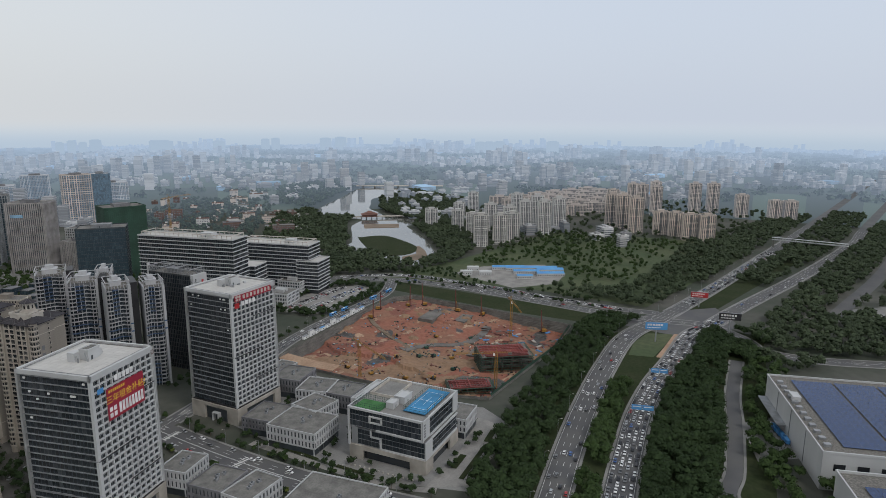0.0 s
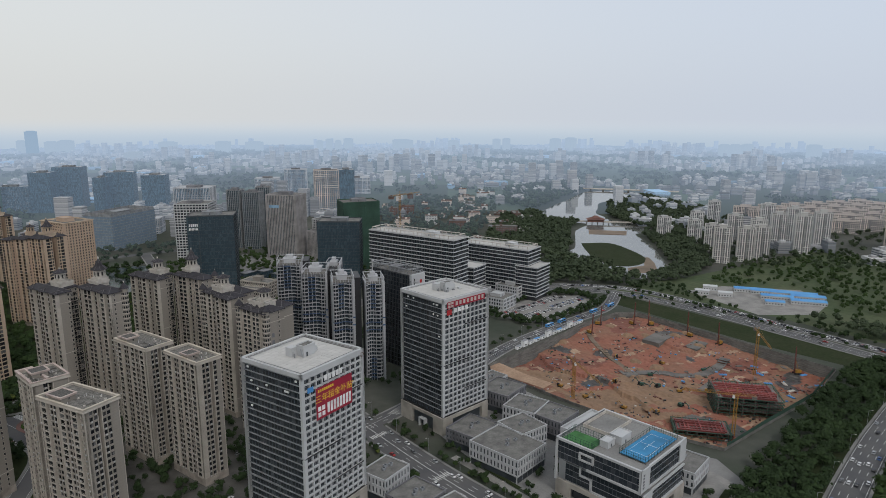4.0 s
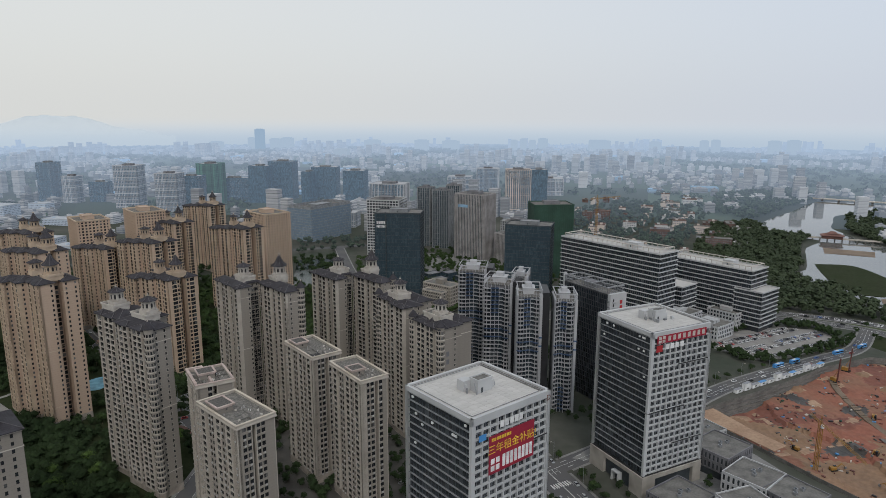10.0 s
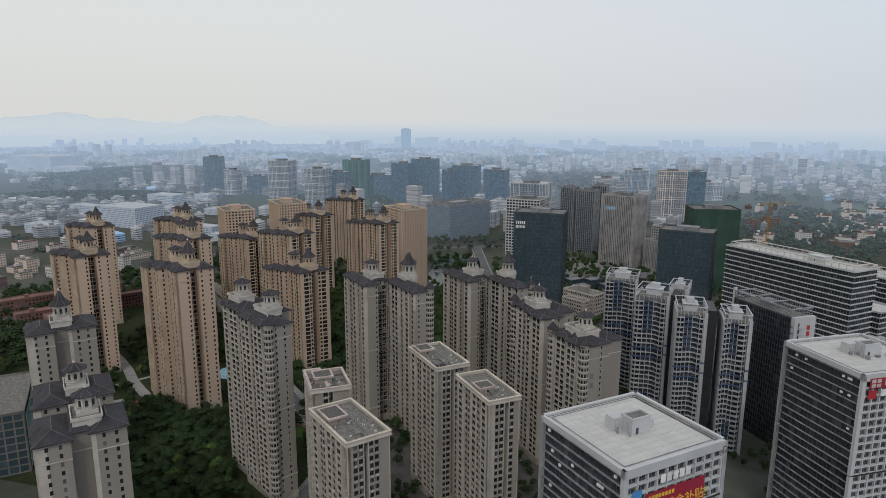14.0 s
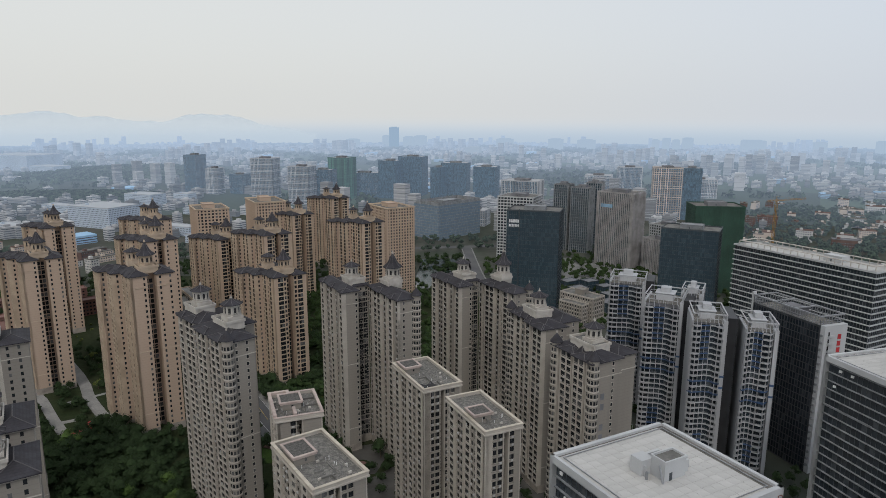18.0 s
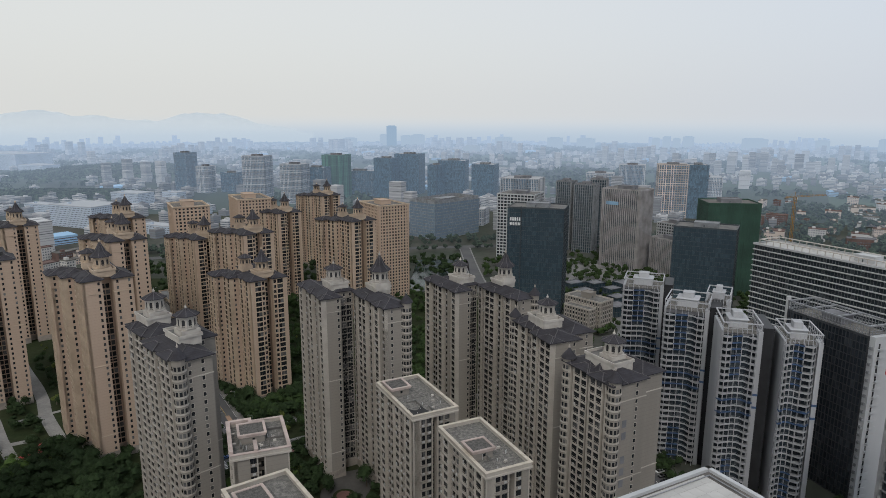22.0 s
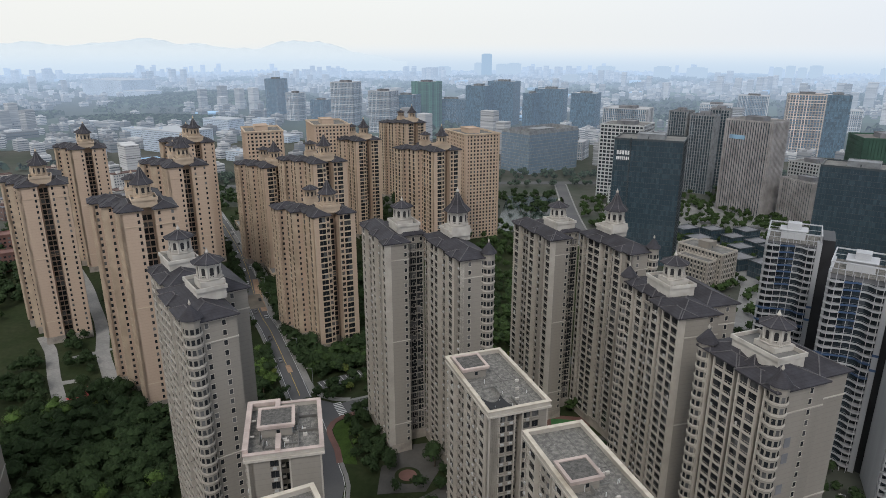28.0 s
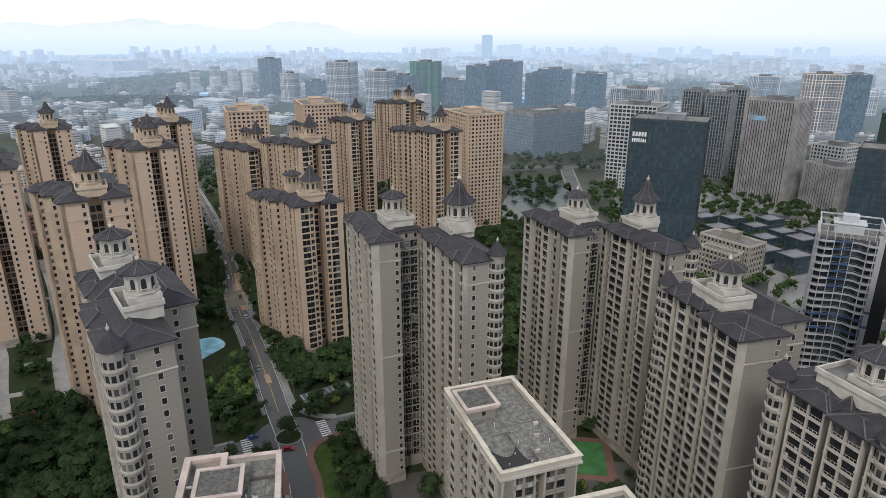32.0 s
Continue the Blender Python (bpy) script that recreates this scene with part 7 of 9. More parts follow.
for x, y, a, b, hh in ((198, 800, 17, 14, 10), (196, 838, 18, 13, 8), (216, 826, 15, 13, 11), (229, 812, 15, 12, 9), (243, 822, 16, 14, 12), (243, 795, 16, 13, 10), (217, 752, 17, 15, 9), (228, 732, 18, 14, 12), (247, 768, 16, 15, 13), (225, 778, 15, 13, 10), (262, 790, 17, 14, 12)):
    m = pose(x, y, 0, 0, 0, 29)
    t = thing("glass_pavilion", m, "low dark glass pavilion with a pale roof edge", "pavilion", "glass pavilions")
    gridded(t, a, b, hh, 4.0, 0.3, DARK_FIN, 2.0, 0.12, DARK_FIN, 0.3, 0.1, TOWER_GLASS, roof=GREY_CLAD, parapet=0.5)
    part("roof_edge", Mesh().ring(1.0, a - 1.0, 1.0, b - 1.0, hh + 0.1, hh + 0.4, 0.25), SILVER, t)
    claim(m, -1, a + 1, -1, b + 1)
# two-storey beige shop terrace along the garden street
SHOPS = [(-212, 826), (-178, 776), (-149, 733), (-122, 688)]
for a, b in zip(SHOPS, SHOPS[1:]):
    d = math.hypot(b[0] - a[0], b[1] - a[1])
    m = pose(a[0], a[1], 0, 0, 0, math.degrees(math.atan2(b[1] - a[1], b[0] - a[0])))
    t = thing("shop_terrace", m, "low beige shop terrace with a roof walk along the street", "shops", "shop terraces")
    part("wall_shell", Mesh().box(0.4, d - 0.4, 0.4, 9.6, 0, 5.2), TAN_TRIM, t)
    part("parapet", Mesh().ring(0, d - 0.2, 0, 10, 5.2, 6.4, 0.5), TAN_TRIM, t)
    part("roof", Mesh().box(0.5, d - 0.7, 0.5, 9.5, 5.2, 5.35), PAVING, t)
    for k in range(int(d / 5)):
        part("shop_window", Mesh().box(1 + k * 5, 4.4 + k * 5, 0.3, 0.4, 0.4, 3.4), PANE, t)
        part("planter", Mesh().box(1.6 + k * 5, 3.6 + k * 5, 7.0, 8.2, 5.35, 6.3), LANTERN, t)
    claim(m, -2, d + 2, -6, 12)
flat(strip(smooth_line([(-206, 812), (-184, 778), (-154, 730), (-129, 690), (-112, 660)]), 9, -0.1, 0.142), "pavement_shop_walk", GRAVEL, "wide pale pavement before the shops", "pavement")
flat(Mesh().slab([(-138, 690), (-127, 694), (-108, 662), (-98, 640), (-108, 634), (-121, 656)], -0.1, 0.16), "pavement_street_table", PALE_EARTH, "raised beige paved crossing over the street", "pavement")

# ---- housing estates beyond the scrub ----
def estate_tower(w, d, h, wall, label, group):
    t = thing("estate_tower", pose(0, 0, 0), label, "apartment tower", group)
    gridded(t, w, d, h, 3.0, 0.9, wall, 3.0, 1.1, wall, 0.25, 0.45, HAZED_PANE, roof=ROOF_MID)
    part("roof_house", Mesh().box(w * 0.3, w * 0.7, d * 0.3, d * 0.7, h, h + 4).ring(w * 0.25, w * 0.75, d * 0.25, d * 0.75, h + 4, h + 4.6, 0.6), wall, t)
    # dark strip standing proud of the front, imitating a shaded recess
    part("recess", Mesh().box(w * 0.47, w * 0.53, -0.5, 0.4, 0, h), GREY_CLAD, t)
    return t


e1, e2 = estate_tower(22, 18, 50, ESTATE_PALE_HAZED, "pale estate tower with balconies by the lake", "lakeside estate"), estate_tower(24, 18, 62, ESTATE_SAND_HAZED, "sand-coloured estate tower with balconies beyond the scrubland", "sandy estate")
e3 = estate_tower(46, 14, 22, ESTATE_SAND_HAZED, "long brownish walk-up apartment block", "walk-up blocks")
first = True
for x, y, s in ((893, 747, 0.72), (858, 685, 0.8), (800, 623, 1.0), (837, 612, 0.95), (866, 608, 0.95), (992, 665, 1.0), (960, 605, 1.15), (1015, 608, 1.15), (1096, 756, 0.95), (930, 700, 0.95), (1040, 670, 1.1), (905, 640, 1.0), (880, 800, 0.7), (950, 790, 0.8), (1070, 850, 0.9)):
    m = pose(x, y, 0, 0, 0, -50) @ Matrix.Diagonal((1, 1, s, 1))
    if first:
        e1.matrix_world, first = m, False
    else:
        copy_thing(e1, pose(x, y, 0, 0, 0, -50)).scale = (1, 1, s)
    claim(m, -2, 24, -2, 20)
first = True
for x, y, s in ((1116, 556, 1.0), (1109, 530, 1.0), (1087, 495, 1.0), (1101, 455, 0.66), (1102, 428, 0.66), (1081, 395, 0.7), (1085, 368, 0.72), (1459, 615, 0.9), (1446, 480, 1.0), (1420, 510, 1.0), (1410, 409, 0.75), (1401, 342, 0.66), (1417, 318, 0.66), (1330, 560, 0.95), (1350, 600, 0.95), (1390, 640, 0.9), (1290, 640, 0.8)):
    m = pose(x, y, 0, 0, 0, -62)
    if first:
        e2.matrix_world, first = m, False
    else:
        copy_thing(e2, m).scale = (1, 1, s)
    claim(m, -2, 26, -2, 20)
first = True
for i in range(30):
    x, y = 1130 + (i % 6) * 62 + (i // 6) * 18, 700 + (i // 6) * 48 - (i % 6) * 12
    m = pose(x, y, 0, 0, 0, -58)
    if first:
        e3.matrix_world, first = m, False
    else:
        copy_thing(e3, m)
    claim(m, -2, 48, -2, 16)

# ---- sheds, solar hall, signs and site plant ----
def shed(x, y, rot, w, d, h, mat, label, group):
    m = pose(x, y, 0, 0, 0, rot)
    t = thing("site_shed", m, label, "shed", group)
    part("wall_shell", Mesh().box(0.3, w - 0.3, 0.3, d - 0.3, 0, h), WHITE, t)
    part("roof", Mesh().add([(0, 0, h), (w, 0, h), (w, d, h), (0, d, h), (0, d / 2, h + d * 0.14), (w, d / 2, h + d * 0.14)], [(0, 1, 5, 4), (2, 3, 4, 5), (0, 4, 3), (1, 2, 5), (3, 2, 1, 0)]), mat, t)
    wn_ = Mesh()
    for i in range(int(w / 3)):
        wn_.box(1 + i * 3, 2.2 + i * 3, 0.24, 0.3, 1.2, 2.4)
    part("windows", wn_, PANE, t)
    claim(m, -1, w + 1, -1, d + 1)


for x, y, w, d in ((690, 505, 44, 12), (700, 490, 44, 12), (712, 474, 50, 12), (690, 470, 34, 11), (672, 452, 20, 10), (700, 440, 36, 12), (718, 452, 36, 12)):
    shed(x, y, -48, w, d, 4.0, BLUE_PAINT, "site shed with a bright blue metal roof", "blue-roofed sheds")
for x, y in ((640, 520), (655, 500), (664, 528)):
    shed(x, y, -48, 16, 9, 5, WHITE, "white site cabin on the works yard", "site cabins")

ms, _, _ = frame_of((487, 108), (417, 68), (452, 8))
sh = thing("solar_hall", ms, "long white factory hall with solar panels on the roof", "factory")
ms = pose(484, 108, 0, 0, 0, math.degrees(math.atan2(-49, 27)))
sh.matrix_world = ms
part("wall_shell", Mesh().box(0, 90, -112, 0, 0, 22).ring(-0.4, 90.4, -112.4, 0.4, 22, 23.4, 0.8), WHITE, sh)
part("downpipe_row", Mesh().box(-0.3, 0, -28.2, -27.8, 0, 22).box(-0.3, 0, -56.2, -55.8, 0, 22).box(-0.3, 0, -84.2, -83.8, 0, 22), GREY_FIN, sh, kind="stuff")
part("roof", Mesh().box(0.6, 89.4, -111.4, -0.6, 22, 22.3), ROOF_GREY, sh)
wb = Mesh()
for k in range(7):
    wb.box(6 + k * 12, 12 + k * 12, -112.15, -112.0, 12, 16)
part("windows", wb, PANE, sh)
pan = Mesh()
for i in range(5):
    for j in range(3):
        pan.box(i + 0.03, i + 0.97, j * 1.9 + 0.03, j * 1.9 + 1.87, 0, 0.08)
pan = pan.data("solar_panel", SOLAR)
for i in range(12):
    for j in range(16):
        part("solar_panel", pan, SOLAR, sh, at=pose(13 + i * 5.1 + (i // 5) * 1.6, -104 + j * 6.0, 22.9, 4))
for k in range(12):
    part("roof_machine", Mesh().box(3, 6.5, -105 + k * 8.2, -102 + k * 8.2, 22.3, 23.9), SILVER, sh)
part("roof_cabin", Mesh().box(4, 9, -44, -35, 22.3, 25.6), WHITE, sh)
part("canopy", Mesh().box(-6, 0, -50, -4, 7.6, 8.0), SILVER, sh)
claim(ms, -8, 92, -114, 2)
ms2 = pose(372, 45, 0, 0, 0, math.degrees(math.atan2(-49, 27)))
sh2 = thing("solar_hall", ms2, "second white factory hall with dark solar panels", "factory")
part("wall_shell", Mesh().box(0, 70, -60, 0, 0, 20).ring(-0.4, 70.4, -60.4, 0.4, 20, 21.6, 0.8), WHITE, sh2)
part("roof", Mesh().box(0.6, 69.4, -59.4, -0.6, 20, 20.3), ROOF_GREY, sh2)
for i in range(9):
    for j in range(6):
        part("solar_panel", pan, SOLAR, sh2, at=pose(8 + i * 5.2, -50 + j * 6.0, 20.9, 4))
claim(ms2, -3, 73, -63, 3)
flat(Mesh().slab([(440, 112), (470, 95), (425, 62), (395, 88)], -0.1, 0.10), "pavement_loading_yard", PAVING, "pale loading yard beside the hall", "pavement")
flat(Mesh().slab([(740, 108), (790, 112), (860, 60), (800, 20)], -0.1, 0.10), "pavement_depot", PAVING, "concrete depot yard", "pavement")


def billboard(x, y, rot, w, h, lift, mat, label):
    m = pose(x, y, 0, 0, 0, rot)
    t = thing("billboard", m, label, "billboard", "roadside billboards")
    part("post", Mesh().taper(0, 0, 0.7, 0, 0.6, lift, 12), SILVER, t)
    p = part("panel", Mesh().box(-w / 2, w / 2, -0.6, 0.6, lift, lift + h), GREY_FIN, t)
    part("face", Mesh().box(-w / 2 + 0.15, w / 2 - 0.15, -0.72, -0.6, lift + 0.15, lift + h - 0.15), mat, p)
    part("caption_bars", bars(bars(Mesh(), -w * 0.42, w * 0.3, lift + h * 0.55, lift + h * 0.8, 6, -0.73, rn), -w * 0.42, w * 0.2, lift + h * 0.22, lift + h * 0.36, 9, -0.73, rn), WHITE_PAINT, p)


billboard(560, 222, -56, 20, 7, 12, BLUE_PAINT, "blue roadside billboard on a steel post")
billboard(700, 232, -70, 18, 6, 11, RED_PAINT, "red roadside billboard over the verge")
billboard(628, 178, -64, 20, 7, 14, BLACK_CLAD, "dark billboard seen from behind at the junction")

# footbridge over the far expressway, with a pale deck
mf = thing("footbridge", pose(1122, 266, 0, 0, 0, math.degrees(math.atan2(-104, 14))), "pale footbridge across the expressway", "bridge")
part("deck", Mesh().box(0, 106, -2.2, 2.2, 11.5, 12.6), WHITE, mf)
part("roof", Mesh().box(0, 106, -2.6, 2.6, 15.4, 15.8), WHITE, mf)
pp = Mesh()
for k in range(28):
    pp.box(k * 3.9, k * 3.9 + 0.2, -2.1, -1.9, 12.6, 15.4).box(k * 3.9, k * 3.9 + 0.2, 1.9, 2.1, 12.6, 15.4)
part("posts", pp, WHITE, mf)
for k in (2, 52, 103):
    part("pier", Mesh().box(k, k + 1.6, -1.4, 1.4, 0, 11.5), CONCRETE, mf)

# lake bridge with a pavilion
lb = thing("lake_bridge", pose(888, 962, 0, 0, 0, -38), "arched stone lake bridge with a red pavilion", "bridge")
part("deck", Mesh().box(-50, 72, -3, 3, 3.4, 4.2), LANTERN, lb)
for k in range(12):
    part("pier", Mesh().box(-48 + k * 10.5, -46.6 + k * 10.5, -2.6, 2.6, 0, 3.4), CONCRETE, lb)
part("railing", Mesh().box(-50, 72, -3, -2.8, 4.2, 5.3).box(-50, 72, 2.8, 3, 4.2, 5.3), LANTERN, lb)
pv = part("pavilion", Mesh().box(-14, 16, -6, 6, 4.2, 9.0), BRICK, lb, "red-brown pavilion with tiled roofs")
part("pavilion_roof", Mesh().hip(-15, 17, -7, 7, 9.0, 4.0, 1.2).hip(-6, 8, -4, 4, 12.0, 4.2, 1.0), BRICK, pv)
far_br = thing("road_bridge", pose(1290, 1400, 0, 0, 0, -48), "low pale road bridge at the end of the lake", "bridge")
part("deck", Mesh().box(-60, 220, -8, 8, 4, 6), LANTERN, far_br)
for k in range(8):
    part("pier", Mesh().box(-50 + k * 34, -46 + k * 34, -6, 6, 0, 4), CONCRETE, far_br)


# ---- building site ----
def tower_crane(x, y, z, h, jib, rot, label):
    t = thing("tower_crane", pose(x, y, z, 0, 0, rot), label, "crane", "tower cranes")
    mast = Mesh()
    for sx, sy in ((-0.9, -0.9), (0.9, -0.9), (0.9, 0.9), (-0.9, 0.9)):
        mast.box(sx - 0.14, sx + 0.14, sy - 0.14, sy + 0.14, 0, h)
    for k in range(int(h / 2)):
        a = -0.9 if k % 2 else 0.9
        mast.bar((a, -0.9, 2 * k), (-a, -0.9, 2 * k + 2), 0.12).bar((a, 0.9, 2 * k), (-a, 0.9, 2 * k + 2), 0.12).bar((-0.9, a, 2 * k), (-0.9, -a, 2 * k + 2), 0.12).bar((0.9, a, 2 * k), (0.9, -a, 2 * k + 2), 0.12)
    part("mast", mast, YELLOW, t)
    j = Mesh()
    for yy, zz in ((-0.6, 0), (0.6, 0), (0, 1.3)):
        j.bar((-12, yy, h + zz), (jib, yy, h + zz), 0.16)
    for k in range(int((jib + 12) / 2)):
        u = -12 + 2 * k
        j.bar((u, -0.6, h), (u + 1, 0, h + 1.3), 0.1).bar((u + 1, 0, h + 1.3), (u + 2, -0.6, h), 0.1).bar((u, 0.6, h), (u + 1, 0, h + 1.3), 0.1).bar((u, -0.6, h), (u + 2, 0.6, h), 0.1)
    part("jib", j, YELLOW, t)
    part("counterweight", Mesh().box(-12.5, -9.5, -1, 1, h - 1.6, h), CONCRETE, t)
    part("cab", Mesh().box(0.9, 2.4, -0.7, 0.7, h - 2.2, h - 0.2), WHITE_PAINT, t)
    part("apex", Mesh().bar((0, -0.6, h), (0, 0, h + 5), 0.2).bar((0, 0.6, h), (0, 0, h + 5), 0.2).bar((0, 0, h + 5), (jib * 0.6, 0, h + 1.3), 0.08).bar((0, 0, h + 5), (-11, 0, h), 0.08), YELLOW, t)


tower_crane(337, 380, PIT_Z - 1, 32, 46, -106, "yellow lattice tower crane in the pit")
tower_crane(392, 281.5, PIT_Z - 1, 32, 34, 136, "yellow tower crane beside the low formwork")
tower_crane(501, 343, PIT_Z, 38, 40, -132, "yellow tower crane beside the steel frames")
tower_crane(396, 806, 0, 100, 40, 20, "tower crane beside the netted building")


def drill_rig(x, y, z, h, rot, col, label):
    t = thing("drill_rig", pose(x, y, z, 0, 0, rot), label, "drilling rig", "drilling rigs")
    part("mast", Mesh().bar((0, 0, 1), (0.6, 0, h), 0.8), RUST, t)
    part("cab", Mesh().box(-5, -0.5, -1.5, 1.5, 1.1, 3.6), col, t)
    part("tracks", Mesh().box(-5, 1, -2.2, -1.3, 0, 1.1).box(-5, 1, 1.3, 2.2, 0, 1.1), RUBBER, t)
    part("strut", Mesh().bar((-3, 0, 3.6), (0.3, 0, h * 0.55), 0.3), col, t)


def digger(x, y, z, rot, col, label):
    t = thing("excavator", pose(x, y, z, 0, 0, rot), label, "excavator", "excavators")
    part("tracks", Mesh().box(-2, 2, -1.5, -0.8, 0, 0.9).box(-2, 2, 0.8, 1.5, 0, 0.9), RUBBER, t)
    part("house", Mesh().box(-2.2, 1.2, -1.3, 1.3, 0.9, 2.5), col, t)
    part("cab", Mesh().box(0.2, 1.8, 0.1, 1.3, 0.9, 3.0), PANE, t)
    part("boom", Mesh().bar((1.2, -0.4, 1.8), (4.5, -0.4, 4.6), 0.45).bar((4.5, -0.4, 4.6), (7.0, -0.4, 2.4), 0.35), col, t)
    part("bucket", Mesh().box(6.6, 7.6, -1.0, 0.2, 1.2, 2.4), GREY_FIN, t)


for x, y, h in ((468, 492, 20), (500, 478, 24), (512, 470, 26), (522, 430, 24), (528, 400, 22), (536, 330, 24), (446, 480, 20)):
    drill_rig(x, y, pit_floor(x, y) - 0.2, h, random.uniform(0, 360), YELLOW, "tall rusty drilling rig on the site")
for x, y, c in ((400, 372, GREEN_NET), (408, 362, GREEN_NET), (385, 385, YELLOW), (420, 350, YELLOW), (372, 330, YELLOW), (360, 350, YELLOW), (398, 330, GREEN_NET), (430, 430, YELLOW), (455, 400, YELLOW), (475, 372, GREEN_NET), (350, 380, YELLOW), (440, 340, YELLOW), (425, 385, GREEN_NET), (345, 405, YELLOW)):
    digger(x, y, pit_floor(x, y) - 0.1, random.uniform(0, 360), c, "green crawler machine on red earth" if c is GREEN_NET else "yellow excavator on red earth")


def frame_block(x, y, rot, w, d, z, storeys, label):
    """Storeys of a building core under red formwork, wrapped in green scaffold netting."""
    t = thing("steel_frame", pose(x, y, z, 0, 0, rot), label, "steel frame", "rebar frames")
    fh = 4.6
    for q in range(storeys):
        part("deck", Mesh().box(0, w, 0, d, fh * (q + 1) - 0.35, fh * (q + 1)), CONCRETE, t)
    col = Mesh().box(-0.35, 0.35, -0.35, 0.35, 0, fh * storeys).data("column", CONCRETE)
    for i in range(6):
        for j in range(5):
            part("column", col, CONCRETE, t, at=pose(0.6 + (w - 1.2) * i / 5, 0.6 + (d - 1.2) * j / 4, 0))
    rnd, top = random.Random(int(x)), fh * storeys
    beam = Mesh()
    for i in range(int(w / 2.6)):
        beam.box(i * 2.6 + rnd.uniform(0, 0.8), i * 2.6 + 1.3, rnd.uniform(0, 3), d - rnd.uniform(0, 3), top, top + rnd.uniform(0.4, 1.1))
    for j in range(int(d / 3.4)):
        beam.box(rnd.uniform(0, 4), w - rnd.uniform(0, 4), j * 3.4, j * 3.4 + 0.9, top + 0.1, top + rnd.uniform(0.7, 1.5))
    part("red_formwork", beam, FORMWORK, t, "red formwork beams and reinforcement", kind="stuff")
    net, pole = Mesh(), Mesh()
    for q in range(storeys * 2 + 1):
        net.ring(-1.6, w + 1.6, -1.6, d + 1.6, q * fh / 2, q * fh / 2 + 0.25, 0.9)
    for i in range(int(w / 2.2) + 1):
        for v in (-1.6, d + 1.5):
            pole.box(i * 2.2 - 0.06, i * 2.2 + 0.06, v, v + 0.12, 0, top + 1.6)
    for j in range(int(d / 2.2) + 1):
        for u in (-1.6, w + 1.5):
            pole.box(u, u + 0.12, j * 2.2 - 0.06, j * 2.2 + 0.06, 0, top + 1.6)
    part("scaffold_walkway", net, GREEN_NET, t, kind="stuff")
    part("scaffold_poles", pole, RUST, t, kind="stuff")


frame_block(413.5, 311.0, -41, 43, 30, PIT_Z - 0.5, 3, "red steel formwork on concrete decks wrapped in green scaffolding")
frame_block(362.0, 303.0, -41, 34, 18, PIT_Z - 0.5, 1, "low deck of red formwork in the pit")
for k in range(26):
    u = k / 25
    x, y = 470 + 66 * (k % 7) / 7 + random.uniform(-3, 3), 300 + 70 * (k // 7) / 4 + random.uniform(-4, 4)
    s = thing("material_stack", pose(x, y, max(pit_floor(x, y), PIT_Z + 4.2) - 0.1, 0, 0, random.uniform(0, 180)), "stack of timber, pipes and steel on the site", "building material", "material stacks")
    mm = Mesh()
    for q in range(4):
        mm.box(-3, 3, -1.2 + q * 0.65, -0.7 + q * 0.65, 0, 0.5 + 0.2 * (q % 2))
    part("stack", mm, (CONCRETE, BLUE_PAINT, LANTERN, RUST)[k % 4], s)
GREY_RAMP = smooth_line([(404, 398), (422, 393), (436, 386), (448, 371), (473, 366), (509, 377)], 3)
haul = Mesh()
hl = smooth_line([(415, 398), (420, 411), (425, 432), (432, 459), (446, 486)], 3)
for a, b in zip(hl, hl[1:]):
    strip([a, b], 4.5, pit_floor(*a) - 1.5, max(pit_floor(*a), pit_floor(*b)) + 0.5, haul)
ramp = Mesh()
for a, b in zip(GREY_RAMP, GREY_RAMP[1:]):
    strip([a, b], 8.0, pit_floor(*a) - 2, max(pit_floor(*a), pit_floor(*b)) + 0.6, ramp)
flat(ramp, "gravel_ramp", CONCRETE, "grey gravel ramp across the pit", "dirt road")
flat(haul, "haul_road", SAND, "pale haul road across the red earth", "dirt road")
hoard = Mesh()
for a, b in zip(PIT, PIT[1:] + PIT[:1]):
    hoard.add([(*a, 0), (*b, 0), (*b, 2.2), (*a, 2.2), (a[0] + 0.1, a[1] + 0.1, 0), (b[0] + 0.1, b[1] + 0.1, 0), (b[0] + 0.1, b[1] + 0.1, 2.2), (a[0] + 0.1, a[1] + 0.1, 2.2)], [(0, 1, 2, 3), (7, 6, 5, 4), (3, 2, 6, 7)])
flat(hoard, "site_hoarding", ROOF_MID, "grey hoarding round the building site", "fence")
netting = Mesh()
for a, b in zip([(362, 264), (408, 272), (482, 283)], [(408, 272), (482, 283), (546, 304)]):
    netting.add([(*a, 0), (*b, 0), (*b, 3.2), (*a, 3.2)], [(0, 1, 2, 3)])
flat(netting, "green_screen", GREEN_NET, "green mesh screen along the pit edge", "fence")
rs = random.Random(21)
junk = [(Mesh(), m) for m in (CONCRETE, RUST, BLUE_PAINT, LANTERN, BLACK_CLAD, GREEN_NET)]
for k in range(2000):
    x, y = rs.uniform(320, 545), rs.uniform(265, 505)
    if not inside(x, y, PIT) or noise.noise((x / 25, y / 25, 20)) < -0.05:
        continue
    z = pit_floor(x, y) - 0.2
    mesh, _ = junk[rs.choices(range(6), (4, 4, 0.5, 0.8, 2, 0.8))[0]]
    a, w, d, h = rs.uniform(0, 3.14), rs.uniform(0.3, 1.5), rs.uniform(0.15, 0.7), rs.uniform(0.3, 1.2)
    c, s_ = math.cos(a), math.sin(a)
    mesh.slab([(x + u * c - v * s_, y + u * s_ + v * c) for u, v in ((-w, -d), (w, -d), (w, d), (-w, d))], z, z + h)
for mesh, m in junk:
    tagged(new("site_clutter", mesh.data("site_clutter", m)), "small building materials strewn over the site", "building material", "", "stuff")
heaps = Mesh()
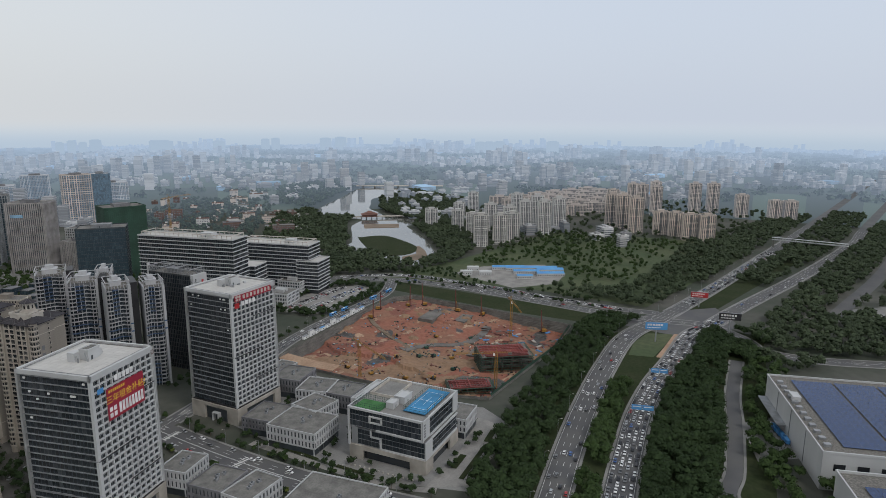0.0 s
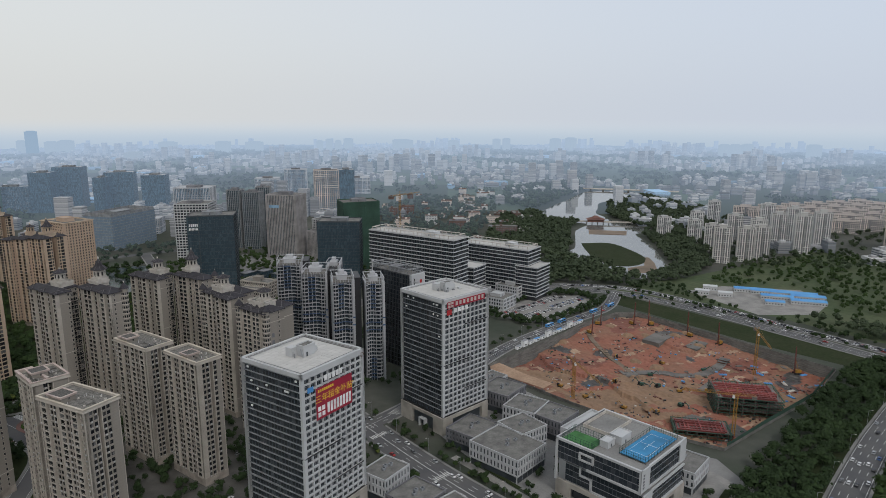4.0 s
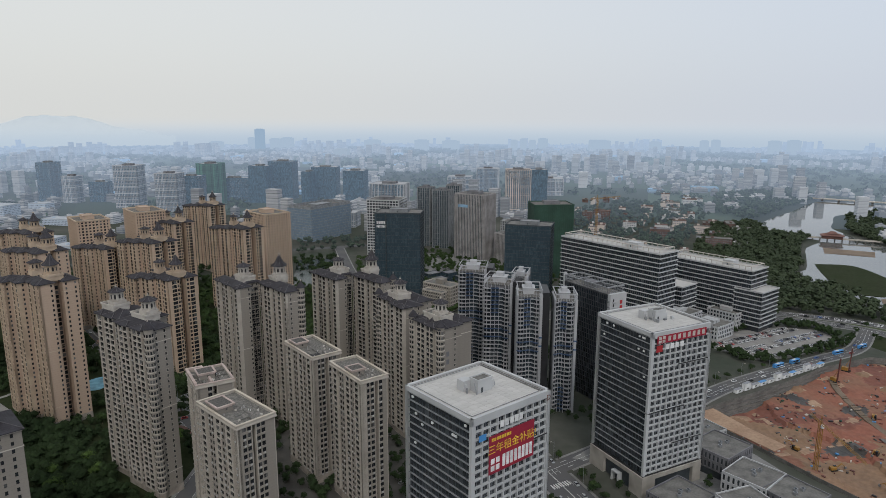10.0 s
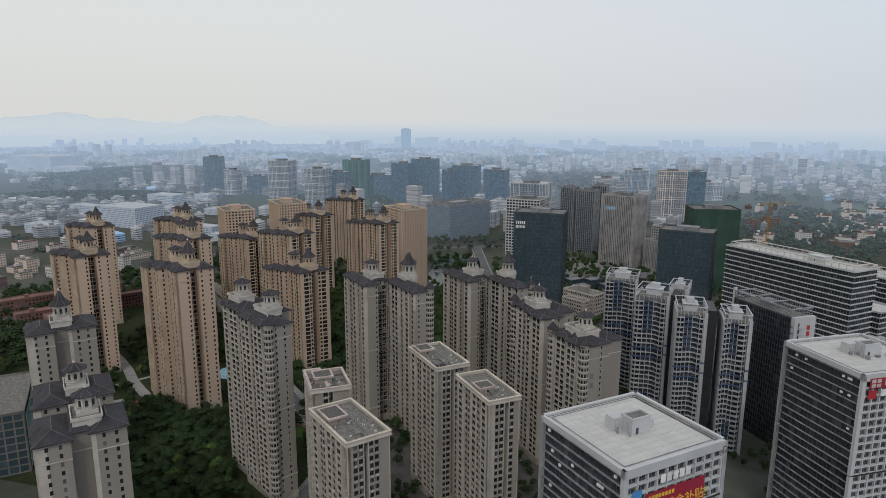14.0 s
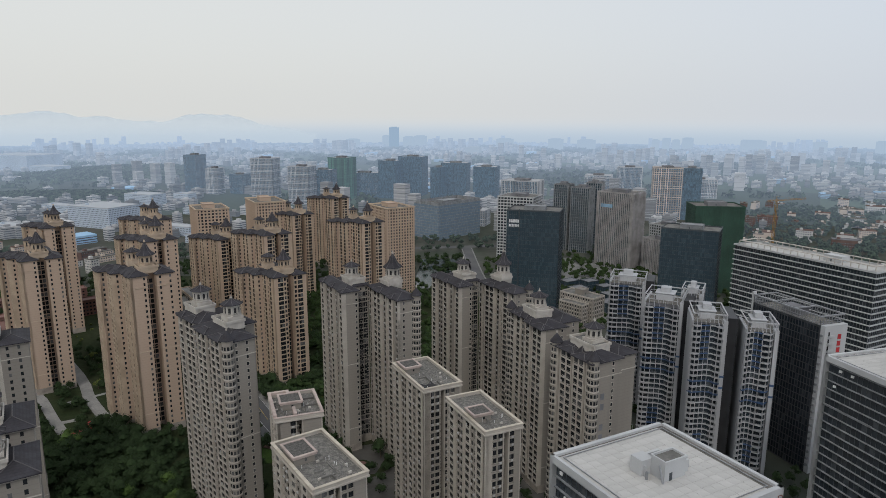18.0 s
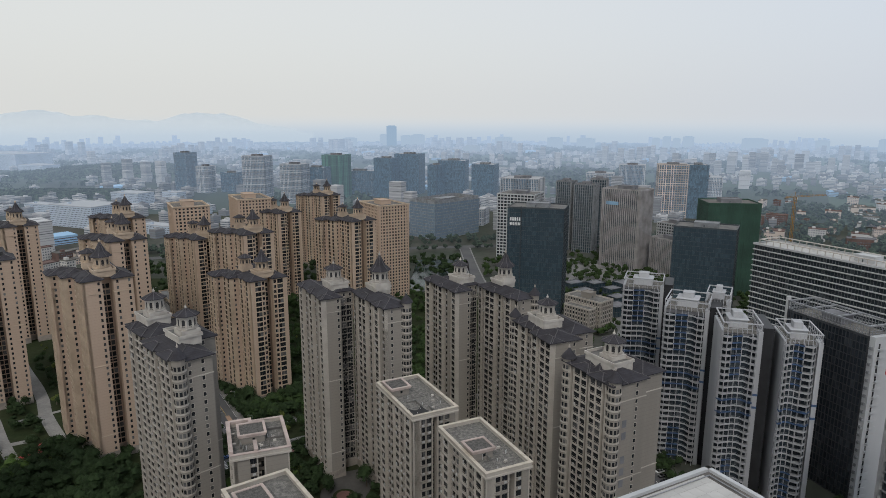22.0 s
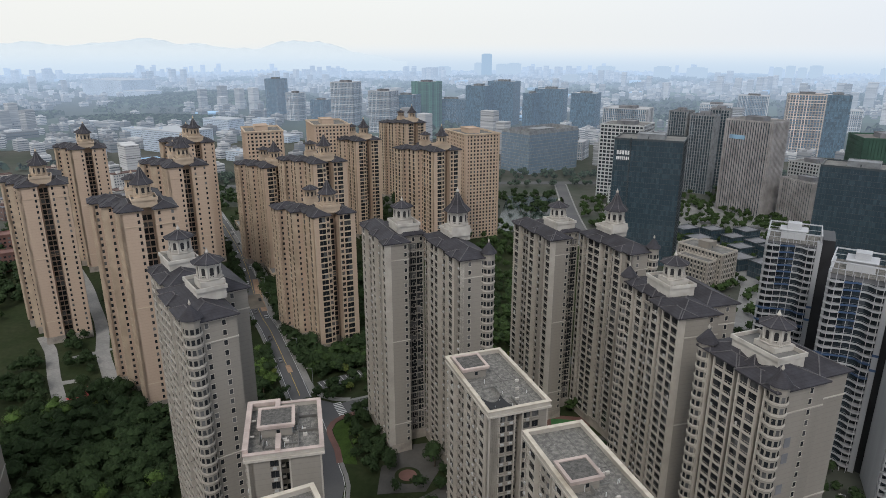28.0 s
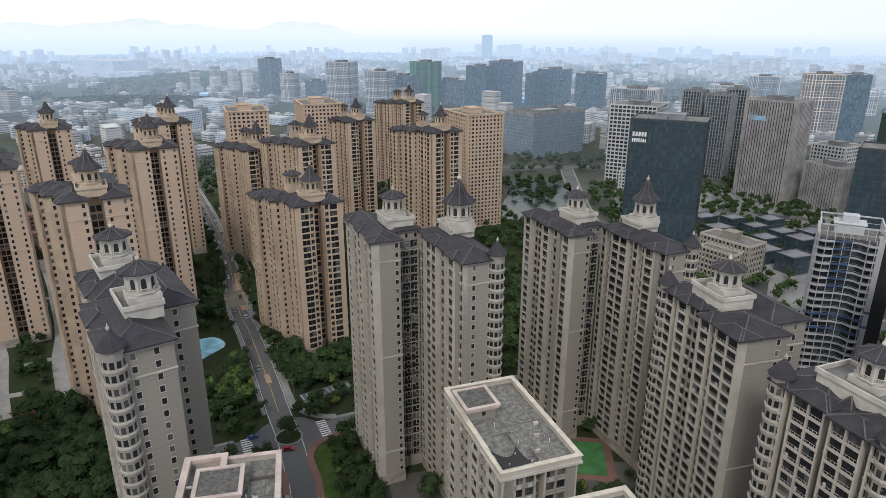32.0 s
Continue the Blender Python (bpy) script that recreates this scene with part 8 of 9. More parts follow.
for k in range(46):
    x, y = rs.uniform(325, 540), rs.uniform(270, 500)
    if inside(x, y, PIT):
        z, r = pit_floor(x, y) - 0.6, rs.uniform(3, 8)
        ring = [(x + r * math.cos(q) * rs.uniform(0.8, 1.2), y + r * math.sin(q) * rs.uniform(0.8, 1.2), z) for q in np.linspace(0, 2 * math.pi, 10, endpoint=False)]
        mid = [(x + (px - x) * 0.45 + rs.uniform(-0.5, 0.5), y + (py - y) * 0.45, z + r * 0.33 * rs.uniform(0.8, 1.2)) for px, py, _ in ring]
        heaps.add(ring + mid, [(i, (i + 1) % 10, 10 + (i + 1) % 10, 10 + i) for i in range(10)] + [tuple(range(10, 20))])
tagged(new("spoil_heaps", heaps.data("spoil_heaps", MUD)), "heaps of brown spoil on the site", "soil", "", "stuff")
for x, y, w, d in ((478, 425, 30, 16), (440, 330, 22, 16), (500, 400, 24, 12), (380, 300, 18, 14)):
    flat(Mesh().slab([(x, y), (x + w, y + w * 0.3), (x + w - d * 0.3, y + w * 0.3 + d), (x - d * 0.3, y + d)], pit_floor(x, y) - 2, pit_floor(x + w / 2, y + d / 2) + 1.2), "concrete_bed", CONCRETE, "grey blinding concrete on the pit floor", "concrete")


# ---- vehicles ----
CAR_PAINTS = [surface("car_paint_white", (0.72, 0.72, 0.72), 0.25), surface("car_paint_silver", (0.42, 0.43, 0.44), 0.3, metal=0.4), surface("car_paint_black", (0.02, 0.02, 0.022), 0.2), surface("car_paint_grey", (0.15, 0.155, 0.16), 0.3), surface("car_paint_red", (0.35, 0.03, 0.03), 0.3), surface("car_paint_blue", (0.05, 0.12, 0.32), 0.3)]


def car_mesh():
    b = Mesh()
    prof = [(-2.25, 0.35), (2.2, 0.35), (2.25, 0.75), (1.2, 0.95), (-1.9, 1.0), (-2.25, 0.85)]
    n = len(prof)
    b.add([(x, -0.9, z) for x, z in prof] + [(x, 0.9, z) for x, z in prof], [tuple(range(n)), tuple(range(2 * n - 1, n - 1, -1))] + [(i, n + i, n + (i + 1) % n, (i + 1) % n) for i in range(n)])
    b.box(-1.35, 0.35, -0.68, 0.68, 1.38, 1.46)
    return b


def cab_mesh():
    c = Mesh()
    c.add([(-1.85, -0.84, 0.96), (1.15, -0.84, 0.94), (1.15, 0.84, 0.94), (-1.85, 0.84, 0.96), (-1.35, -0.68, 1.42), (0.4, -0.68, 1.42), (0.4, 0.68, 1.42), (-1.35, 0.68, 1.42)],
          [(0, 1, 5, 4), (1, 2, 6, 5), (2, 3, 7, 6), (3, 0, 4, 7), (4, 5, 6, 7)])
    return c


BODY_SHAPE, CAB_SHAPE = car_mesh(), cab_mesh()
BODY = [car_mesh().data("body", p) for p in CAR_PAINTS]
CAB = cab_mesh().data("windows", PANE)
WHEEL = Mesh()
for k in range(8):
    a, b = math.pi / 4 * k, math.pi / 4 * (k + 1)
    WHEEL.add([(0.33 * math.cos(a), -0.1, 0.33 * math.sin(a)), (0.33 * math.cos(b), -0.1, 0.33 * math.sin(b)), (0.33 * math.cos(b), 0.1, 0.33 * math.sin(b)), (0.33 * math.cos(a), 0.1, 0.33 * math.sin(a))], [(0, 1, 2, 3)])
WHEEL.add([(0.33 * math.cos(math.pi / 4 * k), -0.1, 0.33 * math.sin(math.pi / 4 * k)) for k in range(8)] + [(0.33 * math.cos(math.pi / 4 * k), 0.1, 0.33 * math.sin(math.pi / 4 * k)) for k in range(8)], [tuple(range(8)), tuple(range(15, 7, -1))])
WHEEL = WHEEL.data("wheel", RUBBER)
NAMES = ["white", "silver", "black", "grey", "red", "blue"]
rc = random.Random(11)


FAR_CARS = [Mesh() for _ in CAR_PAINTS]
FAR_CABS = Mesh()


def car(x, y, rot, full=True, where="in the traffic", z=0.13, single=True):
    k = rc.choices(range(6), (9, 4, 5, 4, 1, 1))[0]
    m = pose(x, y, z, 0, 0, rot)
    if not single:
        for src, dst in ((BODY_SHAPE, FAR_CARS[k]), (CAB_SHAPE, FAR_CABS)):
            dst.add([tuple(m @ Vector(v)) for v in src.v], src.f)
        return
    t = thing("car", m, "%s car %s" % (NAMES[k], where), "car", "cars")
    part("body", BODY[k], None, t)
    part("windows", CAB, None, t)
    if full:
        for sx in (-1.4, 1.4):
            for sy in (-0.82, 0.82):
                part("wheel", WHEEL, None, t, at=pose(sx, sy, 0.33))


def along(nm, lanes, start, stop, gap, jitter, reverse=False, full=True, where="on the expressway", z=0.14, single=True):
    line = [Vector(p) for p in smooth_line(ROADS[nm][0], 3)]
    for lane in lanes:
        dist, nxt = 0.0, start + rc.uniform(0, gap)
        for a, b in zip(line, line[1:]):
            d = b - a
            dist += d.length
            if dist > nxt and dist < stop:
                n = Vector((-d.y, d.x)).normalized()
                q = a + n * (lane + rc.uniform(-0.25, 0.25))
                car(q.x, q.y, math.degrees(math.atan2(d.y, d.x)) + (180 if reverse else 0), full, where, z, single)
                nxt += gap + rc.uniform(-jitter, jitter)


along("expressway_left", (-6, -2, 2, 6), 230, 560, 40, 26, full=False, where="driving on the open carriageway")
along("expressway_right", (-6, -2, 2, 6), 265, 420, 7.6, 1.6, reverse=True, full=False, where="standing in the traffic jam")
along("expressway_right", (-6, -2, 2, 6), 422, 640, 7.6, 1.6, reverse=True, single=False)
along("expressway_left", (-5.5, -2, 2, 5.5), 680, 1060, 9.5, 3, single=False)
along("expressway_right", (-5, 3), 700, 1250, 45, 30, reverse=True, single=False)
along("jam_road", (-4, -1, 2), 60, 430, 8.0, 2.0, single=False)
along("cross_road", (-4, 4), 40, 430, 34, 20, single=False)
along("pit_road", (-3, 3), 120, 420, 22, 14, full=False, where="beside the building site")
along("office_street", (-7.5, 4.5, 7.5), 80, 420, 30, 15, full=False, where="on the office street")
along("garden_street", (-2.4,), 150, 520, 46, 20, full=False, where="on the garden street")
along("garden_street", (2.4,), 150, 430, 52, 20, reverse=True, full=False, where="on the garden street")
car(-52.3, 516.8, 50, where="turning at the roundabout")
car(-35.5, 511.5, 15, where="at the roundabout")
LOT = [(393, 560), (402, 574), (444, 591), (487, 592), (513, 578), (514, 554), (488, 541), (440, 527), (409, 529)]
for j in range(12):
    for i in range(46):
        x, y = 388 + i * 2.75 + j * 0.9, 512 + j * 7.4 + i * 0.75
        if j % 3 != 2 and inside(x, y, LOT) and rc.random() < 0.88 and (x - 446) ** 2 + (y - 560) ** 2 > 60:
            car(x, y, 105 + rc.uniform(-3, 3), False, "", 0.1, False)
for k in range(24):
    x, y = 78 + rc.uniform(0, 70), 345 + rc.uniform(0, 150)
    car(x, y, rc.choice((30, 120)) + rc.uniform(-4, 4), False, "", 0.06, False)
for i in range(16):
    car(168 - i * 0.5, 500 - i * 4.6 if i < 8 else 540 - i * 2.6, 20, False, "parked beside the towers", 0.16)
for k in range(4):
    t = thing("truck", pose(446 - k * 4.5, 92 - k * 3.4, 0.1, 0, 0, 30), "parked truck with a blue cover", "truck", "parked trucks")
    part("load", Mesh().box(-5, 3.4, -1.2, 1.2, 1.0, 3.4), BLUE_PAINT, t)
    part("cab", Mesh().box(3.6, 5.6, -1.2, 1.2, 0.6, 2.9), WHITE_PAINT, t)
    for sx in (-3.6, -2.4, 4.4):
        for sy in (-1.0, 1.0):
            part("wheel", WHEEL, None, t, at=pose(sx, sy, 0.4) @ Matrix.Scale(1.35, 4))


for k, mesh in enumerate(FAR_CARS):
    if mesh.v:
        tagged(new("distant_cars", mesh.data("distant_cars", CAR_PAINTS[k])), "many small %s cars on the distant roads" % NAMES[k], "cars", "", "stuff")
tagged(new("distant_car_windows", FAR_CABS.data("distant_car_windows", PANE)), "dark windows of the distant cars", "cars", "", "stuff")

def bus(x, y, rot, paint, label, z=0.13):
    t = thing("bus", pose(x, y, z, 0, 0, rot), label, "bus", "buses")
    part("body", Mesh().box(-5.6, 5.6, -1.25, 1.25, 0.4, 2.9).box(-5.4, 5.4, -1.1, 1.1, 2.9, 3.1), paint, t)
    part("window_strip", Mesh().box(-5.2, 5.64, -1.29, 1.29, 1.5, 2.4), PANE, t)
    part("roof_unit", Mesh().box(-2.5, 0.5, -0.8, 0.8, 3.1, 3.4), WHITE_PAINT, t)
    for sx in (-3.6, 3.4):
        for sy in (-1.1, 1.1):
            part("wheel", WHEEL, None, t, at=pose(sx, sy, 0.45) @ Matrix.Scale(1.4, 4))


for x, y, r in ((415.8, 508, 17), (435.3, 513, 18), (486.6, 523, 14), (519, 531, 20)):
    bus(x, y, r, BLUE_PAINT, "blue city bus beside the building site")


def gantry(x, y, rot, w, label):
    t = thing("sign_gantry", pose(x, y, 0, 0, 0, rot), label, "road sign", "road signs")
    part("post", Mesh().taper(-w / 2 - 1, 0, 0.22, 0, 0.18, 8.6, 8), SILVER, t)
    part("beam", Mesh().box(-w / 2 - 1, w / 2, -0.12, 0.12, 6.6, 6.9).box(-w / 2 - 1, w / 2, -0.12, 0.12, 8.0, 8.2), SILVER, t)
    for k in range(2):
        p = part("sign_panel", Mesh().box(-w / 2 + k * w / 2 + 0.2, -w / 2 + (k + 1) * w / 2 - 0.2, -0.32, -0.14, 5.6, 9.2), BLUE_PAINT, t)
        part("caption_bar", Mesh().box(-w / 2 + k * w / 2 + 0.9, -w / 2 + (k + 1) * w / 2 - 1.2, -0.36, -0.32, 7.6, 8.2), WHITE_PAINT, p)


for x, y, w in ((405, 166, 15), (477, 184, 13)):
    gantry(x, y, -62, w, "blue direction sign on a steel gantry over the traffic jam")
for k in range(12):
    u = k / 11
    x, y = 352 + (450 - 352) * u, 471.5 + (502 - 471.5) * u
    t = thing("site_cabin", pose(x, y, 0.05, 0, 0, 19), "white container cabin beside the pit", "cabin", "container cabins")
    part("shell", Mesh().box(-3.6, 3.6, -1.3, 1.3, 0.1, 2.8 + 2.7 * (k % 4 == 1)), WHITE_PAINT, t)
    part("roof", Mesh().box(-3.7, 3.7, -1.4, 1.4, 2.8 + 2.7 * (k % 4 == 1), 2.95 + 2.7 * (k % 4 == 1)), BLUE_PAINT if k % 4 == 3 else SILVER, t)
    part("window", Mesh().box(-1.0, 1.0, -1.34, -1.3, 1.2, 2.1), PANE, t)

# ---- street lamps ----
def lamp(x, y, rot, first=[None]):
    m = pose(x, y, 0, 0, 0, rot)
    if first[0]:
        return copy_thing(first[0], m)
    t = thing("street_lamp", m, "grey steel street lamp beside the road", "street lamp", "street lamps")
    part("pole", Mesh().taper(0, 0, 0.13, 0, 0.08, 10, 8), SILVER, t)
    part("arm", Mesh().bar((0, 0, 9.8), (1.9, 0, 10.5), 0.1), SILVER, t)
    part("lamp_head", Mesh().box(1.7, 2.7, -0.18, 0.18, 10.4, 10.6), LANTERN, t)
    first[0] = t


for nm, offs, a, b, gap in (("expressway_left", 10.5, 230, 1000, 44), ("expressway_right", -10.5, 280, 1000, 44), ("garden_street", 8, 200, 560, 36), ("office_street", 11.5, 80, 420, 32), ("pit_road", 8, 100, 420, 34)):
    line = [Vector(p) for p in smooth_line(ROADS[nm][0], 4)]
    dist, nxt = 0.0, a
    for p, q in zip(line, line[1:]):
        d = q - p
        dist += d.length
        if nxt < dist < b:
            n = Vector((-d.y, d.x)).normalized()
            lamp(*(p + n * offs), math.degrees(math.atan2(-n.y * offs, -n.x * offs)))
            nxt += gap

for pts, wid in PATHS:
    line = [Vector(p) for p in pts]
    for a, b in zip(line, line[1:]):
        o = Vector((a.y - b.y, b.x - a.x)).normalized() * (wid / 2 + 3.0)
        FOOT.append([tuple(a + o), tuple(b + o), tuple(b - o), tuple(a - o)])
claim(pose(-108, 586, 0), -17, 22, -30, 18)
claim(pose(-153, 525, 0), -9, 7, -6, 6)
FOOT.extend([[(5, 473), (20, 476), (24, 493), (8, 497)], BAYS, RIGHT_LAWN, LEFT_LAWN, [(-54, 519), (-46, 507), (-38, 504), (-29, 508), (-23, 519), (-28, 530), (-38, 536), (-49, 532)], [(60, 502), (92, 502), (92, 536), (60, 536)]])
FOOT.append(LOT)
FOOT.append([(622, 425), (640, 540), (705, 534), (775, 470), (740, 405), (680, 385)])
# ---- children's pool and play court in the garden ----
flat(Mesh().slab([tuple(Vector((-108, 586)) + Vector((9 * math.cos(a) * (1 + 0.2 * math.sin(3 * a)), 13 * math.sin(a)))) for a in np.linspace(0, 2 * math.pi, 24, endpoint=False)], 0, 0.25), "garden_pool", surface("pool_water", (0.22, 0.48, 0.60), 0.1, stain=0.2), "pale blue children's pool in the garden", "pool")
flat(Mesh().slab([(71, 511), (85, 511), (85, 531), (71, 531)], 0, 0.14), "ball_court", TURF, "green ball court with a red border", "sports court")
flat(Mesh().slab([(68, 508), (88, 508), (88, 534), (68, 534)], 0, 0.10), "court_border", BRICK, "brick-red border round the ball court", "sports court")

flat(Mesh().slab([(-160, 519), (-152, 519), (-146, 526), (-150, 531), (-156, 527)], 0, 0.16), "play_surface", RED_PAINT, "red rubber surface of the playground", "playground")
play = thing("play_frame", pose(-151, 526.5, 0.16, 0, 0, 40), "red and yellow climbing frame with a slide", "playground equipment")
part("platform", Mesh().box(-1.2, 1.2, -1.2, 1.2, 1.3, 1.5), YELLOW, play)
for px, py in ((-1.1, -1.1), (1.1, -1.1), (1.1, 1.1), (-1.1, 1.1)):
    part("post", Mesh().box(px - 0.09, px + 0.09, py - 0.09, py + 0.09, 0, 3.0), YELLOW, play)
part("tent_roof", Mesh().taper(0, 0, 2.2, 2.9, 0.1, 4.4, 4, math.pi / 4), RED_PAINT, play)
part("slide", Mesh().bar((1.2, 0, 1.4), (4.6, 0, 0.2), 0.7), RED_PAINT, play)

# ---- trees ----
rt = random.Random(5)


def crown(mesh, x, y, z, rx, rz, n, leaf, rnd):
    """Leaf clumps over the lobes of an uneven crown, with a dark core in each lobe."""
    lobes = [(rnd.uniform(-0.45, 0.45) * rx, rnd.uniform(-0.45, 0.45) * rx, rnd.uniform(-0.3, 0.5) * rz, rnd.uniform(0.5, 0.75)) for _ in range(6)]
    if n > 24:
        for lx, ly, lz, lr in lobes:
            k, c = 0.86 * lr, rnd.uniform(0, 1)
            ring = [(x + lx + k * rx * 0.9 * math.cos(c + q * 1.257), y + ly + k * rx * 0.9 * math.sin(c + q * 1.257), z + lz + k * rz * 0.25) for q in range(5)]
            mesh.add(ring + [(x + lx, y + ly, z + lz + k * rz), (x + lx, y + ly, z + lz - k * rz * 0.8)], [(q, (q + 1) % 5, 5) for q in range(5)] + [((q + 1) % 5, q, 6) for q in range(5)])
    for i in range(n):
        lx, ly, lz, lr = lobes[i % 6]
        a, u = rnd.uniform(0, 2 * math.pi), rnd.uniform(-0.5, 1)
        s = math.sqrt(1 - u * u)
        o = Vector((x + lx + lr * rx * s * math.cos(a), y + ly + lr * rx * s * math.sin(a), z + lz + lr * rz * u))
        nrm = Vector((s * math.cos(a) + rnd.uniform(-0.3, 0.3), s * math.sin(a) + rnd.uniform(-0.3, 0.3), u + rnd.uniform(0.0, 0.6))).normalized()
        t1 = nrm.cross(Vector((rnd.uniform(-1, 1), rnd.uniform(-1, 1), 0.3))).normalized() * leaf * rnd.uniform(0.5, 1.0)
        t2 = nrm.cross(t1).normalized() * leaf * rnd.uniform(0.5, 0.9)
        b = nrm * leaf * 0.2
        mesh.add([tuple(o - t1), tuple(o - t2 - b), tuple(o + t1), tuple(o + t2 + b)], [(0, 1, 2), (0, 2, 3)])


def trunk_mesh(h, r, rnd):
    t = Mesh().taper(0, 0, r, 0, r * 0.55, h * 0.62, 7)
    for k in range(4):
        a = k * 1.6 + rnd.uniform(-0.4, 0.4)
        t.bar((0, 0, h * (0.4 + 0.05 * k)), (math.cos(a) * h * 0.24, math.sin(a) * h * 0.24, h * (0.68 + 0.05 * k)), r * 0.55)
    return t


TREES = []
for k in range(7):
    rnd = random.Random(40 + k)
    h, rr = (7.0, 8.5, 6.0, 9.5, 7.5, 5.0, 8.0)[k], (3.2, 3.8, 2.8, 4.3, 3.4, 2.2, 3.6)[k]
    c = Mesh()
    crown(c, 0, 0, h * 0.68, rr, h * 0.36, 420, 0.5, rnd)
    TREES.append((trunk_mesh(h, 0.22, rnd).data("trunk", BARK), c.data("crown", (LEAF, LEAF_DARK, LEAF, LEAF_DARK, LEAF, LEAF_LIGHT, LEAF_DARK)[k])))

ROAD_LINES = [([Vector(p) for p in smooth_line(pts, 10)], wid) for pts, wid in list(ROADS.values()) + PATHS]
BOXES = [(min(p[0] for p in q), max(p[0] for p in q), min(p[1] for p in q), max(p[1] for p in q), q) for q in FOOT]


def free(x, y, margin=2.0):
    for x0, x1, y0, y1, q in BOXES:
        if x0 <= x <= x1 and y0 <= y <= y1 and inside(x, y, q):
            return False
    p = Vector((x, y))
    for line, wid in ROAD_LINES:
        for a, b in zip(line, line[1:]):
            d = b - a
            t = max(0.0, min(1.0, (p - a).dot(d) / d.length_squared))
            if (a + d * t - p).length < wid / 2 + margin:
                return False
    return not (inside(x, y, PIT) or inside(x, y, LAKE))


def tree(x, y, label, group, s=None):
    k = rt.randrange(7)
    t = thing("tree", pose(x, y, 0, 0, 0, rt.uniform(0, 360)), label, "tree", group)
    t.scale = [s or rt.uniform(0.8, 1.3)] * 3
    part("trunk", TREES[k][0], None, t)
    part("crown", TREES[k][1], None, t)


def scatter(poly, n, fn, seed, margin=2.0, gap=0.0):
    rnd = random.Random(seed)
    x0, x1, y0, y1 = min(p[0] for p in poly), max(p[0] for p in poly), min(p[1] for p in poly), max(p[1] for p in poly)
    made, tries, seen = 0, 0, []
    while made < n and tries < n * 14:
        tries += 1
        x, y = rnd.uniform(x0, x1), rnd.uniform(y0, y1)
        if not inside(x, y, poly) or not free(x, y, margin):
            continue
        if gap and any((x - a) ** 2 + (y - b) ** 2 < gap * gap for a, b in seen):
            continue
        seen.append((x, y))
        fn(x, y)
        made += 1


GARDEN = [(-250, 520), (-160, 480), (-60, 500), (-12, 470), (70, 470), (112, 520), (110, 640), (60, 840), (-60, 900), (-300, 860), (-320, 640)]
scatter([(-130, 540), (-70, 500), (-60, 540), (-130, 660), (-190, 700)], 34, lambda x, y: tree(x, y, "leafy garden tree beside the street", "garden trees"), 1, 2.5, 4)
scatter([(-55, 545), (20, 540), (0, 620), (-60, 600), (-110, 700), (-130, 690)], 30, lambda x, y: tree(x, y, "dark garden tree below the tan flats", "garden trees"), 2, 2.5, 4)
scatter([(-30, 520), (30, 470), (80, 470), (100, 540), (60, 600), (10, 560)], 26, lambda x, y: tree(x, y, "tree in the courtyard garden", "garden trees"), 3, 2.5, 4.5)
scatter([(-250, 640), (-140, 520), (-120, 560), (-200, 700)], 30, lambda x, y: tree(x, y, "small tree along the garden path", "garden trees"), 4, 2.5, 4)
tree(-38.5, 519.5, "round tree on the traffic island", "garden trees", 1.1)
tree(-39.4, 520.6, "second tree on the traffic island", "garden trees", 0.95)


def wood(name, poly, n, label, seed, size=(3.0, 4.6), leafs=46, leaf=1.15, mat=LEAF_DARK, margin=3.0):
    rnd = random.Random(seed)
    c = Mesh()
    def one(x, y):
        r = rnd.uniform(*size)
        crown(c, x, y, r * 1.35, r, r * 0.95, leafs, leaf, rnd)
    scatter(poly, n, one, seed, margin)
    if c.v:
        tagged(new(name, c.data(name, mat)), label, "trees", "", "stuff")


def band(nm, a, b, lo, hi):
    line = [Vector(p) for p in smooth_line(ROADS[nm][0], 15)]
    lo_side, hi_side, dist = [], [], 0.0
    for p, q in zip(line, line[1:]):
        d = q - p
        dist += d.length
        if a <= dist <= b:
            n = Vector((-d.y, d.x)).normalized()
            lo_side.append(tuple(p + n * lo))
            hi_side.append(tuple(p + n * hi))
    return lo_side + hi_side[::-1]


wood("roadside_wood", band("expressway_left", 150, 620, 11, 46), 620, "dense dark roadside wood along the expressway", 11, leafs=120, leaf=0.8)
wood("median_wood", band("expressway_left", 150, 430, -26, -10), 150, "trees on the green median of the expressway", 12, leafs=110, leaf=0.8, mat=LEAF)
wood("verge_wood", band("expressway_right", 180, 640, -62, -11), 900, "broad dark wood beside the traffic jam", 13, leafs=110, leaf=0.8)
wood("hall_trees", [(330, 50), (400, 95), (480, 125), (560, 140), (600, 160), (560, 110), (480, 112), (415, 66), (380, 30)], 120, "trees round the factory hall", 14, leafs=90, leaf=0.85, mat=LEAF)
wood("far_verge_wood", [(600, 160), (1000, 165), (1500, 165), (1500, 130), (1060, 112), (780, 120), (760, 40), (640, 40), (560, 110)], 900, "wood beyond the side road", 15, (3.5, 5.5), 48, 1.35, LEAF_HAZED)
wood("between_roads_wood", [(840, 190), (1200, 185), (1600, 200), (1600, 262), (1100, 244), (840, 236)], 520, "trees between the far carriageways", 16, (3.5, 5.5), 48, 1.35, LEAF_HAZED)
wood("scrub_wood", [(660, 262), (1000, 268), (1500, 285), (1480, 330), (1060, 372), (800, 330), (690, 330), (660, 420), (650, 300)], 900, "dark wood north of the expressway", 17, (3.5, 5.5), 48, 1.35, LEAF_HAZED)
wood("scrub_bushes", [(640, 420), (760, 340), (1060, 380), (1000, 600), (780, 590), (660, 520)], 480, "scattered trees and bushes on the scrubland", 18, (1.6, 3.8), 34, 1.3, LEAF)
